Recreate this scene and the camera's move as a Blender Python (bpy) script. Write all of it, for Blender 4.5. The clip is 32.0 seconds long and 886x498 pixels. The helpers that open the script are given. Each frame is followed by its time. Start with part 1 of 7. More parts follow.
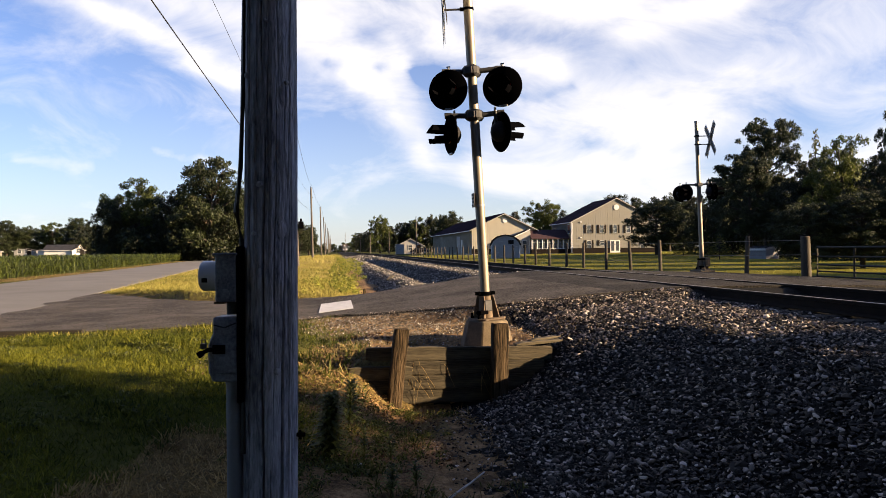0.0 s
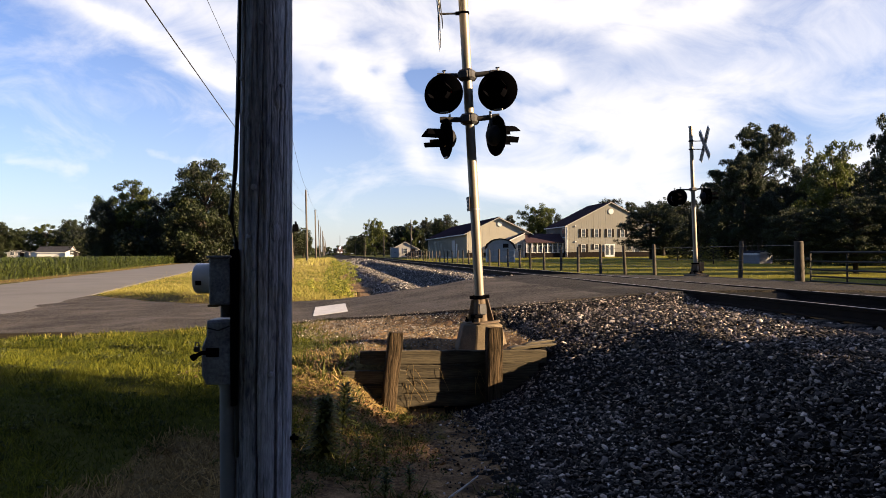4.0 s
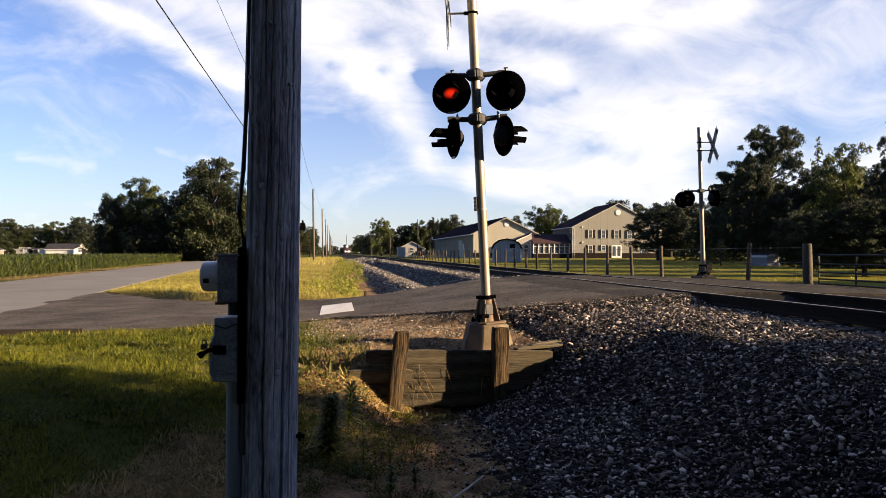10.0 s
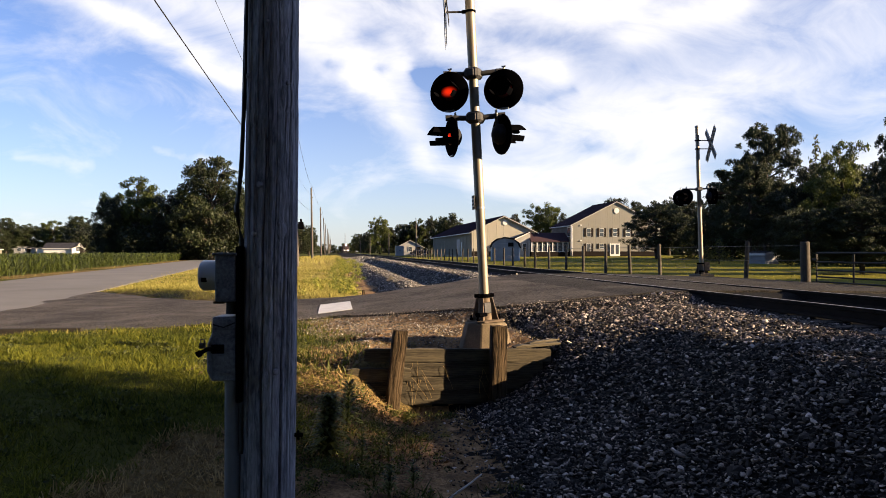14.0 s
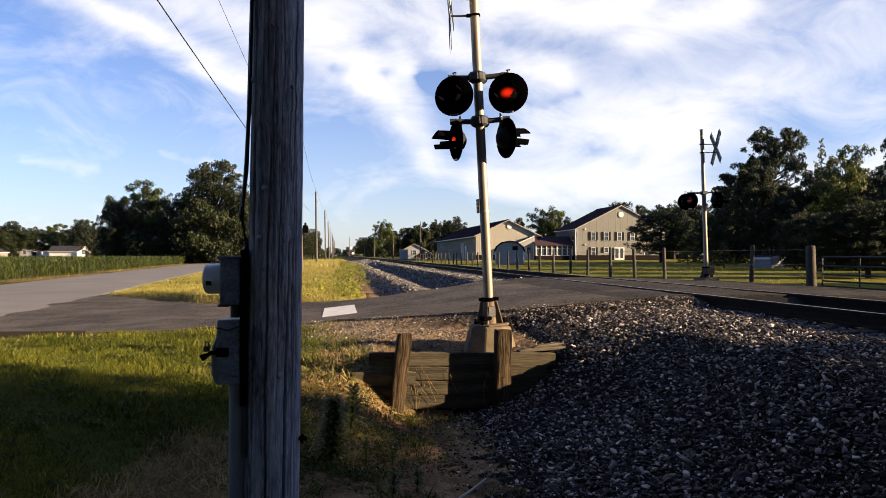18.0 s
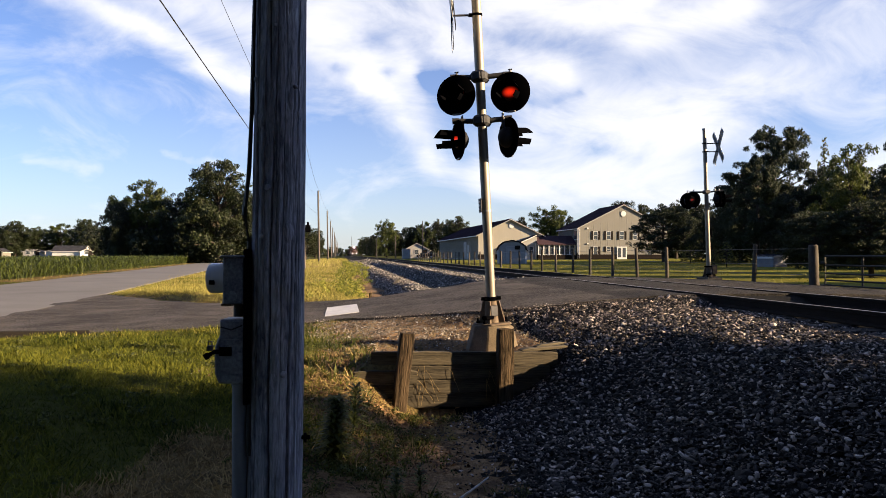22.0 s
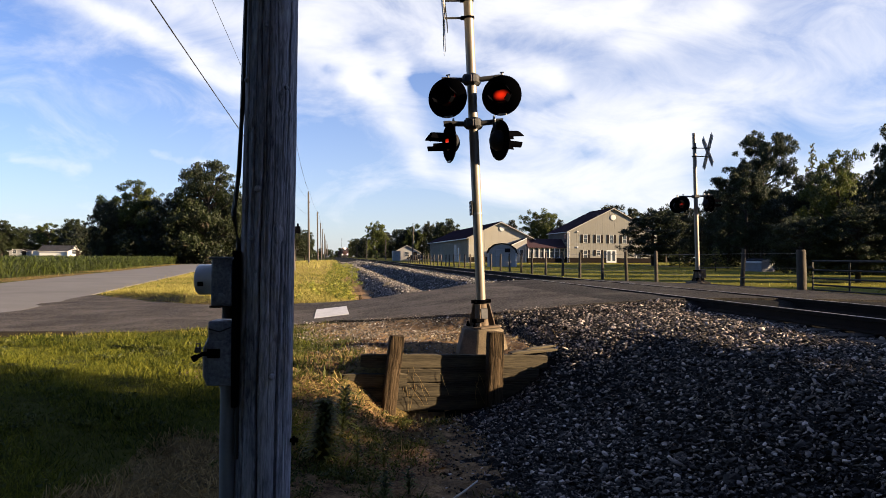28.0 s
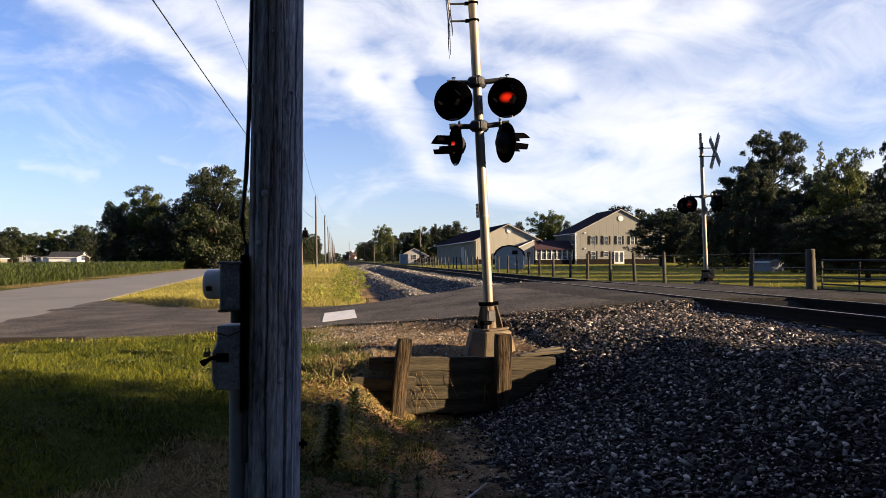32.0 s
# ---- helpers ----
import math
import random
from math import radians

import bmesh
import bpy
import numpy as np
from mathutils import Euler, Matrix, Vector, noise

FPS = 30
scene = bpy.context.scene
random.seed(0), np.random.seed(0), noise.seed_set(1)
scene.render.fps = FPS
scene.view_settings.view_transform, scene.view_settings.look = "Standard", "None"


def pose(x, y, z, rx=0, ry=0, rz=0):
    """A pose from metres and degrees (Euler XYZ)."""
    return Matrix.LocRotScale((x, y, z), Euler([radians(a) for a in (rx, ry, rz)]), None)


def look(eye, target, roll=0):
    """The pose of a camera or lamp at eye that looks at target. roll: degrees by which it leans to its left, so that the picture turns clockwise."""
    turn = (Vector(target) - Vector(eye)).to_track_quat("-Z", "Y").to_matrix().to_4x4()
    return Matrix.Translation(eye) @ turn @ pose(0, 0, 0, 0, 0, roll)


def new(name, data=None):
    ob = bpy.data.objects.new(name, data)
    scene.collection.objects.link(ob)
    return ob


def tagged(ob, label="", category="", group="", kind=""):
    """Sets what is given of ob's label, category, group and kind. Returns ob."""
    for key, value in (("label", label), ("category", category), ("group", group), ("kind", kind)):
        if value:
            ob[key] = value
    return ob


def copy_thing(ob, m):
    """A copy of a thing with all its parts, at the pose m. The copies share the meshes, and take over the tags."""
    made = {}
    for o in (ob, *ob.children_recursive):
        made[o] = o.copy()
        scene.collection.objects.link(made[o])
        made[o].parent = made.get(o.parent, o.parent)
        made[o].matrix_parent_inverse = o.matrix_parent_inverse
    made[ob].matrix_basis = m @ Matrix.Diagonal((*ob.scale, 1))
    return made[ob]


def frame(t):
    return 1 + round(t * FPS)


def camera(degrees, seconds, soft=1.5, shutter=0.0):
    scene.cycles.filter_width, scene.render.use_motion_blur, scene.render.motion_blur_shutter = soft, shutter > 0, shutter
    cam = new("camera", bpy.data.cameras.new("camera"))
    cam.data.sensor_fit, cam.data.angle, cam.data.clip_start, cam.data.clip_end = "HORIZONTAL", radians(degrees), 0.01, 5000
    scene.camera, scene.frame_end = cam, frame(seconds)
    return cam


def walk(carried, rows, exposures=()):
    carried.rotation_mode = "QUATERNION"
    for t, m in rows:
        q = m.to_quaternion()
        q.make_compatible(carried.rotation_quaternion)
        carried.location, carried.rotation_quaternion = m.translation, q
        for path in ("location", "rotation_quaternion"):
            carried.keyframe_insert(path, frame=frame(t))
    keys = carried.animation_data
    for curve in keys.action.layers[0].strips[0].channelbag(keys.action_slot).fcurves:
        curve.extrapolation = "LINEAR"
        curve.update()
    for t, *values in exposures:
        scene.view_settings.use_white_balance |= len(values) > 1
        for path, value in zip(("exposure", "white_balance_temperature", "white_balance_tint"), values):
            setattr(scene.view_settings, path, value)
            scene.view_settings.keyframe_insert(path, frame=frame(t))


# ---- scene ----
cam = camera(65, 32.0, soft=0.75)

# Eye: metres; turn: degrees. +Y runs along the railway, +X across it.
PATH = (
    (0, 0.0005, 0.0011, 1.7000, 90.082, 0.522, -8.817),
    (0.5, 0.0023, 0.0027, 1.6995, 90.137, 0.377, -8.893),
    (1, 0.0011, -0.0031, 1.7022, 90.158, 0.283, -9.084),
    (1.5, -0.0002, -0.0035, 1.7010, 90.232, 0.311, -9.176),
    (2, 0.0014, 0.0017, 1.7012, 90.395, 0.272, -9.299),
    (2.5, 0.0025, 0.0027, 1.7019, 90.230, 0.284, -9.298),
    (3, 0.0015, -0.0044, 1.6998, 90.093, 0.361, -9.158),
    (3.5, 0.0012, -0.0003, 1.7016, 90.373, 0.303, -9.176),
    (5.5, 0.0016, -0.0020, 1.6997, 90.168, 0.335, -9.427),
    (6, 0.0019, 0.0034, 1.6994, 90.126, 0.117, -9.256),
    (6.5, -0.0009, 0.0002, 1.7019, 90.185, 0.191, -9.183),
    (7, 0.0020, 0.0010, 1.6978, 90.132, 0.431, -9.035),
    (7.5, 0.0026, 0.0001, 1.6995, 90.108, 0.207, -9.201),
    (8, 0.0021, 0.0021, 1.7005, 90.223, 0.303, -9.149),
    (8.5, 0.0011, 0.0021, 1.7015, 90.324, 0.086, -9.050),
    (9, -0.0000, -0.0000, 1.7000, 90.372, 0.000, -8.770),
    (9.5, 0.0001, -0.0090, 1.6990, 90.398, -0.074, -8.704),
    (10, -0.0017, -0.0013, 1.6999, 90.351, -0.141, -8.709),
    (10.5, -0.0005, 0.0082, 1.6996, 90.411, -0.082, -8.785),
    (11, -0.0007, -0.0043, 1.7003, 90.500, -0.220, -8.931),
    (11.5, 0.0006, -0.0060, 1.7002, 90.454, -0.189, -9.011),
    (12, 0.0009, 0.0006, 1.7014, 90.332, -0.211, -8.987),
    (12.5, -0.0014, 0.0010, 1.7007, 90.111, -0.197, -8.929),
    (13, -0.0002, -0.0018, 1.7018, 90.190, -0.203, -8.893),
    (13.5, 0.0010, -0.0058, 1.7005, 90.200, -0.135, -8.862),
    (14, 0.0004, -0.0050, 1.7002, 90.235, -0.042, -8.839),
    (14.5, -0.0011, -0.0021, 1.6996, 90.316, -0.100, -8.819),
    (16.5, -0.0007, 0.0016, 1.6992, 90.496, -0.128, -8.762),
    (17, -0.0014, -0.0037, 1.7001, 90.558, -0.085, -8.652),
    (17.5, -0.0012, -0.0089, 1.6992, 90.625, -0.087, -8.558),
    (18, -0.0005, 0.0001, 1.6999, 90.532, -0.115, -8.489),
    (18.5, -0.0010, 0.0012, 1.7014, 90.373, -0.145, -8.430),
    (19, -0.0037, 0.0006, 1.7001, 90.510, -0.040, -8.285),
    (19.5, 0.0004, -0.0066, 1.7004, 90.696, -0.144, -8.234),
    (20, 0.0000, -0.0105, 1.7008, 90.773, -0.204, -8.383),
    (20.5, 0.0001, -0.0068, 1.7015, 90.717, -0.036, -8.442),
    (21, -0.0030, 0.0018, 1.7015, 90.500, -0.068, -8.426),
    (21.5, -0.0008, -0.0008, 1.7016, 90.433, -0.119, -8.303),
    (22, -0.0020, -0.0097, 1.6992, 90.483, -0.067, -8.299),
    (22.5, 0.0000, -0.0042, 1.7001, 90.515, -0.098, -8.390),
    (23, -0.0038, -0.0022, 1.7042, 90.534, -0.158, -8.569),
    (23.5, -0.0023, -0.0008, 1.7021, 90.638, -0.099, -8.638),
    (24, -0.0005, -0.0028, 1.7024, 90.763, -0.074, -8.632),
    (24.5, 0.0001, -0.0079, 1.7008, 90.812, -0.112, -8.647),
    (25, -0.0005, -0.0027, 1.7015, 90.847, -0.163, -8.705),
    (25.5, -0.0002, -0.0013, 1.7025, 90.750, -0.215, -8.866),
    (27.5, -0.0018, 0.0026, 1.7020, 90.731, -0.516, -9.076),
    (28, -0.0025, 0.0028, 1.7018, 90.681, -0.451, -9.109),
    (28.5, -0.0022, 0.0038, 1.7046, 90.783, -0.431, -8.948),
    (29, -0.0022, 0.0021, 1.7050, 90.953, -0.277, -8.774),
    (29.5, -0.0011, -0.0040, 1.7039, 91.189, -0.362, -8.587),
    (30, -0.0012, -0.0027, 1.7042, 91.237, -0.287, -8.584),
    (30.5, -0.0027, -0.0060, 1.7040, 91.273, -0.157, -8.492),
    (31, -0.0038, -0.0013, 1.7040, 91.162, -0.066, -8.496),
    (31.5, -0.0029, -0.0018, 1.7014, 90.841, 0.051, -8.414),
    (32, -0.0010, -0.0066, 1.7018, 90.897, 0.075, -8.501),
)
walk(cam, [(t, pose(x, y, z, rx, ry, rz)) for t, x, y, z, rx, ry, rz in PATH], exposures=[(0, 1.97, 7420, 13), (12, 1.95, 7250, 12.5), (32, 1.89, 6880, 11.5)])

# ---- light ----
SUN_EL, SUN_AZ = 16.3, 112.0  # height, and bearing from +Y clockwise
world = bpy.data.worlds.new("world")
scene.world = world
world.use_nodes = True


# the day's clouds: ends and width of each band on a plane one unit ahead, and how thick it is; below nought, a gap
CLOUD_BANDS = (
    (-0.588, 0.4, -0.28, 0.245, 0.0163, 0.6),
    (-0.393, 0.379, -0.255, 0.314, 0.0293, 0.42),
    (-0.194, 0.339, -0.125, 0.266, 0.0341, 0.75),
    (-0.117, 0.249, -0.028, 0.144, 0.0219, 0.62),
    (-0.174, 0.396, -0.02, 0.339, 0.039, 0.6),
    (-0.076, 0.298, -0.056, 0.241, 0.0179, 0.5),
    (-0.04, 0.209, -0.015, 0.119, 0.0179, 0.25),
    (0.062, 0.355, 0.273, 0.351, 0.0325, 0.7),
    (0.005, 0.294, 0.167, 0.27, 0.0244, 0.7),
    (0.273, 0.306, 0.411, 0.359, 0.0244, 0.5),
)
CLOUD_VEILS = (
    (0.135, 0.197, 0.354, 0.189, 0.0406, 0.65),
    (0.062, 0.111, 0.322, 0.107, 0.0406, 0.55),
    (-0.405, 0.144, -0.304, 0.131, 0.0065, 0.3),
    (-0.613, 0.14, -0.515, 0.118, 0.0073, 0.16),
    (0.338, 0.225, 0.436, 0.241, 0.0146, 0.25),
    (0.46, 0.249, 0.663, 0.128, 0.2682, 0.26),
    (-0.15, 0.264, -0.094, 0.256, 0.0122, -0.5),
    (-0.046, 0.245, -0.013, 0.248, 0.0163, -0.42),
    (0.115, 0.217, 0.188, 0.233, 0.0114, -0.35),
    (0.216, 0.154, 0.269, 0.138, 0.0122, -0.3),
)


def sky_world():
    nt = world.node_tree
    nt.nodes.clear()
    N, link = nt.nodes.new, nt.links.new

    def math_node(op, a, b=None, c=None, clamp=False):
        n = N("ShaderNodeMath")
        n.operation, n.use_clamp = op, clamp
        for i, v in enumerate((a, b, c)):
            if v is None:
                continue
            if isinstance(v, (int, float)):
                n.inputs[i].default_value = v
            else:
                link(v, n.inputs[i])
        return n.outputs[0]

    sky = N("ShaderNodeTexSky")
    sky.sky_type, sky.sun_disc = "NISHITA", False
    sky.sun_elevation, sky.sun_rotation = radians(SUN_EL), radians(SUN_AZ)
    sky.air_density, sky.dust_density, sky.ozone_density = 1.0, 0.6, 2.0
    co = N("ShaderNodeTexCoord")
    turn = N("ShaderNodeMapping")
    turn.vector_type = "POINT"
    turn.inputs["Rotation"].default_value = (0, 0, radians(8.77))
    link(co.outputs["Generated"], turn.inputs["Vector"])
    sep = N("ShaderNodeSeparateXYZ")
    link(turn.outputs[0], sep.inputs[0])
    # cloud sheet at a fixed height: u across, v ahead
    up = math_node("MAXIMUM", sep.outputs[2], 0.02)
    fwd = math_node("MAXIMUM", math_node("ABSOLUTE", sep.outputs[1]), 0.05)
    u = math_node("DIVIDE", sep.outputs[0], fwd)
    v = math_node("DIVIDE", up, fwd)
    comb = N("ShaderNodeCombineXYZ")
    link(u, comb.inputs[0])
    link(v, comb.inputs[1])

    def cloud(scale, rot, stretch, detail, rough, dist, loc):
        m = N("ShaderNodeMapping")
        m.inputs["Rotation"].default_value = (0, 0, radians(rot))
        m.inputs["Scale"].default_value = (stretch[0], stretch[1], 1)
        m.inputs["Location"].default_value = (loc[0], loc[1], 0)
        link(comb.outputs[0], m.inputs["Vector"])
        n = N("ShaderNodeTexNoise")
        n.inputs["Scale"].default_value, n.inputs["Detail"].default_value = scale, detail
        n.inputs["Roughness"].default_value, n.inputs["Distortion"].default_value = rough, dist
        link(m.outputs[0], n.inputs["Vector"])
        return n.outputs["Fac"]

    wisps = cloud(5.0, 35, (1.0, 2.2), 9, 0.60, 0.6, (3.1, 1.7))
    curl_u = cloud(7.0, 0, (1.0, 1.3), 6, 0.55, 0.4, (7.3, 0.4))
    curl_v = cloud(7.0, 0, (1.0, 1.3), 6, 0.55, 0.4, (1.9, 5.2))
    warp = N("ShaderNodeCombineXYZ")
    link(math_node("ADD", u, math_node("MULTIPLY", math_node("SUBTRACT", curl_u, 0.5), 0.085)), warp.inputs[0])
    link(math_node("ADD", v, math_node("MULTIPLY", math_node("SUBTRACT", curl_v, 0.5), 0.060)), warp.inputs[1])

    def vec(op, p, q):
        n = N("ShaderNodeVectorMath")
        n.operation = op
        for i, k in enumerate((p, q)):
            if k is None:
                continue
            if isinstance(k, tuple):
                n.inputs[i].default_value = k
            else:
                link(k, n.inputs[i])
        return n

    def brush(u0, v0, u1, v1, wide, amount):
        """A soft band of cloud along the line from (u0, v0) to (u1, v1)."""
        run = (u1 - u0, v1 - v0, 0)
        off = vec("SUBTRACT", warp.outputs[0], (u0, v0, 0)).outputs[0]
        along = math_node("DIVIDE", vec("DOT_PRODUCT", off, run).outputs["Value"], run[0] ** 2 + run[1] ** 2, clamp=True)
        rest = vec("SCALE", run, None)
        link(along, rest.inputs["Scale"])
        d = math_node("DIVIDE", vec("LENGTH", vec("SUBTRACT", off, rest.outputs[0]).outputs[0], None).outputs["Value"], wide)
        return math_node("MULTIPLY", math_node("EXPONENT", math_node("MULTIPLY", math_node("MULTIPLY", d, d), -1.0)), amount)

    grain = math_node("SUBTRACT", wisps, 0.5)
    s = math_node("ADD", math_node("MULTIPLY", grain, 0.6), 0.11)
    for band in CLOUD_BANDS + CLOUD_VEILS:
        s = math_node("ADD", s, brush(*band))
    s = math_node("MULTIPLY", s, math_node("ADD", 1.0, math_node("MULTIPLY", grain, 3.4)))
    s = math_node("MAXIMUM", s, 0.0)
    cover = math_node("SUBTRACT", 1.0, math_node("EXPONENT", math_node("MULTIPLY", s, -1.9)))
    # haze whitens the foot of the sky
    haze = math_node("EXPONENT", math_node("MULTIPLY", v, -6.0))
    cover = math_node("MAXIMUM", cover, math_node("MULTIPLY", haze, 0.42))
    # the clouds lie ahead only; behind the viewer the sky is clear
    ahead = N("ShaderNodeMapRange")
    ahead.inputs["From Min"].default_value, ahead.inputs["From Max"].default_value = 0.0, 0.35
    link(sep.outputs[1], ahead.inputs["Value"])
    cover = math_node("MULTIPLY", cover, ahead.outputs[0])
    mix = N("ShaderNodeMix")
    mix.data_type = "RGBA"
    link(cover, mix.inputs["Factor"])
    gain = N("ShaderNodeMix")
    gain.data_type, gain.blend_type = "RGBA", "MULTIPLY"
    gain.inputs["Factor"].default_value = 1.0
    link(sky.outputs[0], gain.inputs["A"])
    gain.inputs["B"].default_value = (0.95, 1.23, 1.93, 1)
    link(gain.outputs["Result"], mix.inputs["A"])
    mix.inputs["B"].default_value = (9.7, 10.1, 10.9, 1)
    bg = N("ShaderNodeBackground")
    bg.inputs["Strength"].default_value = 0.03
    link(mix.outputs["Result"], bg.inputs["Color"])
    out = N("ShaderNodeOutputWorld")
    link(bg.outputs[0], out.inputs["Surface"])


sky_world()
sun = new("sun", bpy.data.lights.new("sun", "SUN"))
sun.data.energy, sun.data.angle, sun.data.color = 5.0, radians(0.53), (1.0, 0.78, 0.52)
_sa, _se = radians(SUN_AZ), radians(SUN_EL)
TO_SUN = Vector((math.sin(_sa) * math.cos(_se), math.cos(_sa) * math.cos(_se), math.sin(_se)))
sun.matrix_world = look(TO_SUN * 60, (0, 0, 0))


# ---- materials ----
def surface(name, dark, light, rough=0.8, metal=0.0, scale=4.0, fine=60.0, bump=0.3, depth=0.01, stretch=(1, 1, 1), island=0.0,
            objvar=0.0, translucent=0.0, contrast=1.0, spec=0.35, spot=None, spot_amount=0.0, grain=0.5, warp=0.0):
    """A surface that varies at two scales, with fine relief; island and objvar vary whole pieces."""
    m = bpy.data.materials.new(name)
    m.use_nodes = True
    nt = m.node_tree
    N, link = nt.nodes.new, nt.links.new
    b = nt.nodes["Principled BSDF"]
    b.inputs["Roughness"].default_value, b.inputs["Metallic"].default_value = rough, metal
    b.inputs["Specular IOR Level"].default_value = spec
    co = N("ShaderNodeTexCoord")
    mp = N("ShaderNodeMapping")
    mp.inputs["Scale"].default_value = stretch
    link(co.outputs["Object"], mp.inputs["Vector"])
    n1, n2 = N("ShaderNodeTexNoise"), N("ShaderNodeTexNoise")
    for n, s, d in ((n1, scale, 6), (n2, fine, 4)):
        n.inputs["Scale"].default_value, n.inputs["Detail"].default_value, n.inputs["Roughness"].default_value = s, d, 0.6
        n.inputs["Distortion"].default_value = warp
        link(mp.outputs[0], n.inputs["Vector"])
    add = N("ShaderNodeMath")
    add.operation = "MULTIPLY_ADD"
    link(n2.outputs["Fac"], add.inputs[0])
    add.inputs[1].default_value = grain
    link(n1.outputs["Fac"], add.inputs[2])
    rng = N("ShaderNodeMapRange")
    rng.inputs["From Min"].default_value = 0.5 + grain / 2 - 0.32 / contrast
    rng.inputs["From Max"].default_value = 0.5 + grain / 2 + 0.32 / contrast
    link(add.outputs[0], rng.inputs["Value"])
    fac = rng.outputs[0]
    for amount, node, socket in ((island, "ShaderNodeNewGeometry", "Random Per Island"), (objvar, "ShaderNodeObjectInfo", "Random")):
        if amount:
            g, a2 = N(node), N("ShaderNodeMath")
            a2.operation = "MULTIPLY_ADD"
            sub = N("ShaderNodeMath")
            sub.operation = "SUBTRACT"
            link(g.outputs[socket], sub.inputs[0])
            sub.inputs[1].default_value = 0.5
            link(sub.outputs[0], a2.inputs[0])
            a2.inputs[1].default_value = amount
            link(fac, a2.inputs[2])
            a2.use_clamp = True
            fac = a2.outputs[0]
    mix = N("ShaderNodeMix")
    mix.data_type = "RGBA"
    mix.inputs["A"].default_value, mix.inputs["B"].default_value = (*dark, 1), (*light, 1)
    link(fac, mix.inputs["Factor"])
    col = mix.outputs["Result"]
    if spot:
        n3 = N("ShaderNodeTexNoise")
        n3.inputs["Scale"].default_value, n3.inputs["Detail"].default_value = scale * 0.6, 5
        link(co.outputs["Object"], n3.inputs["Vector"])
        r3 = N("ShaderNodeMapRange")
        r3.inputs["From Min"].default_value, r3.inputs["From Max"].default_value = 0.62 - spot_amount * 0.3, 0.72 - spot_amount * 0.2
        link(n3.outputs["Fac"], r3.inputs["Value"])
        m3 = N("ShaderNodeMix")
        m3.data_type = "RGBA"
        link(r3.outputs[0], m3.inputs["Factor"])
        link(col, m3.inputs["A"])
        m3.inputs["B"].default_value = (*spot, 1)
        col = m3.outputs["Result"]
    link(col, b.inputs["Base Color"])
    if bump:
        bp = N("ShaderNodeBump")
        bp.inputs["Strength"].default_value, bp.inputs["Distance"].default_value = bump, depth
        link(add.outputs[0], bp.inputs["Height"])
        link(bp.outputs[0], b.inputs["Normal"])
    if translucent:
        tr, ms = N("ShaderNodeBsdfTranslucent"), N("ShaderNodeMixShader")
        link(col, tr.inputs["Color"])
        ms.inputs[0].default_value = translucent
        link(b.outputs[0], ms.inputs[1])
        link(tr.outputs[0], ms.inputs[2])
        link(ms.outputs[0], nt.nodes["Material Output"].inputs["Surface"])
    return m


def glow(name, color, strength, radius=0.0):
    """A lens that gives off light; with a radius, brightest round its middle."""
    m = bpy.data.materials.new(name)
    m.use_nodes = True
    nt = m.node_tree
    b = nt.nodes["Principled BSDF"]
    b.inputs["Base Color"].default_value = (*[c * 0.08 for c in color], 1)
    b.inputs["Roughness"].default_value = 0.35
    b.inputs["Emission Color"].default_value = (*color, 1)
    b.inputs["Emission Strength"].default_value = strength
    if radius:
        N, link = nt.nodes.new, nt.links.new
        co, mp, ln, mr = N("ShaderNodeTexCoord"), N("ShaderNodeMapping"), N("ShaderNodeVectorMath"), N("ShaderNodeMapRange")
        mp.inputs["Scale"].default_value = (0.85, 0.3, 1.25)
        link(co.outputs["Object"], mp.inputs["Vector"])
        ln.operation = "LENGTH"
        link(mp.outputs[0], ln.inputs[0])
        mr.interpolation_type = "SMOOTHERSTEP"
        mr.inputs["From Min"].default_value, mr.inputs["From Max"].default_value = radius, 0.0
        mr.inputs["To Min"].default_value, mr.inputs["To Max"].default_value = 0.0, strength
        link(ln.outputs["Value"], mr.inputs["Value"])
        link(mr.outputs[0], b.inputs["Emission Strength"])
    return m


def glass(name, tint=(0.05, 0.06, 0.07)):
    m = bpy.data.materials.new(name)
    m.use_nodes = True
    b = m.node_tree.nodes["Principled BSDF"]
    b.inputs["Base Color"].default_value, b.inputs["Roughness"].default_value = (*tint, 1), 0.06
    b.inputs["Specular IOR Level"].default_value = 0.7
    return m


SOIL = surface("dry soil", (0.06, 0.035, 0.018), (0.32, 0.2, 0.1), 0.95, scale=3.0, fine=28, bump=0.9, depth=0.03, contrast=1.3, spot=(0.057, 0.0365, 0.0213), spot_amount=0.35, spec=0.1, grain=0.9)
ASPHALT = surface("worn asphalt", (0.0162, 0.0137, 0.0125), (0.0935, 0.0822, 0.0723), 0.9, scale=0.9, fine=30, bump=1.0, depth=0.02, contrast=1.6, spec=0.15, spot=(0.0874, 0.0783, 0.0699), spot_amount=0.12, grain=1.6)
# a darker tone for the strips beside, between and beyond the rails
ASPHALT_DARK = surface("darker asphalt", (0.00598, 0.00549, 0.00498), (0.0374, 0.0329, 0.0289), 0.9, scale=1.4, fine=30, bump=1.0, depth=0.02, contrast=1.6, spec=0.15, spot=(0.0684, 0.0608, 0.0532), spot_amount=0.08, grain=1.6)
ROADTOP = surface("grey road", (0.081, 0.0779, 0.0748), (0.143, 0.137, 0.134), 0.9, scale=0.35, fine=50, bump=0.3, depth=0.006)
PAINT_W = surface("white road paint", (0.456, 0.448, 0.433), (0.646, 0.638, 0.623), 0.75, scale=6, fine=60, bump=0.2, depth=0.003)


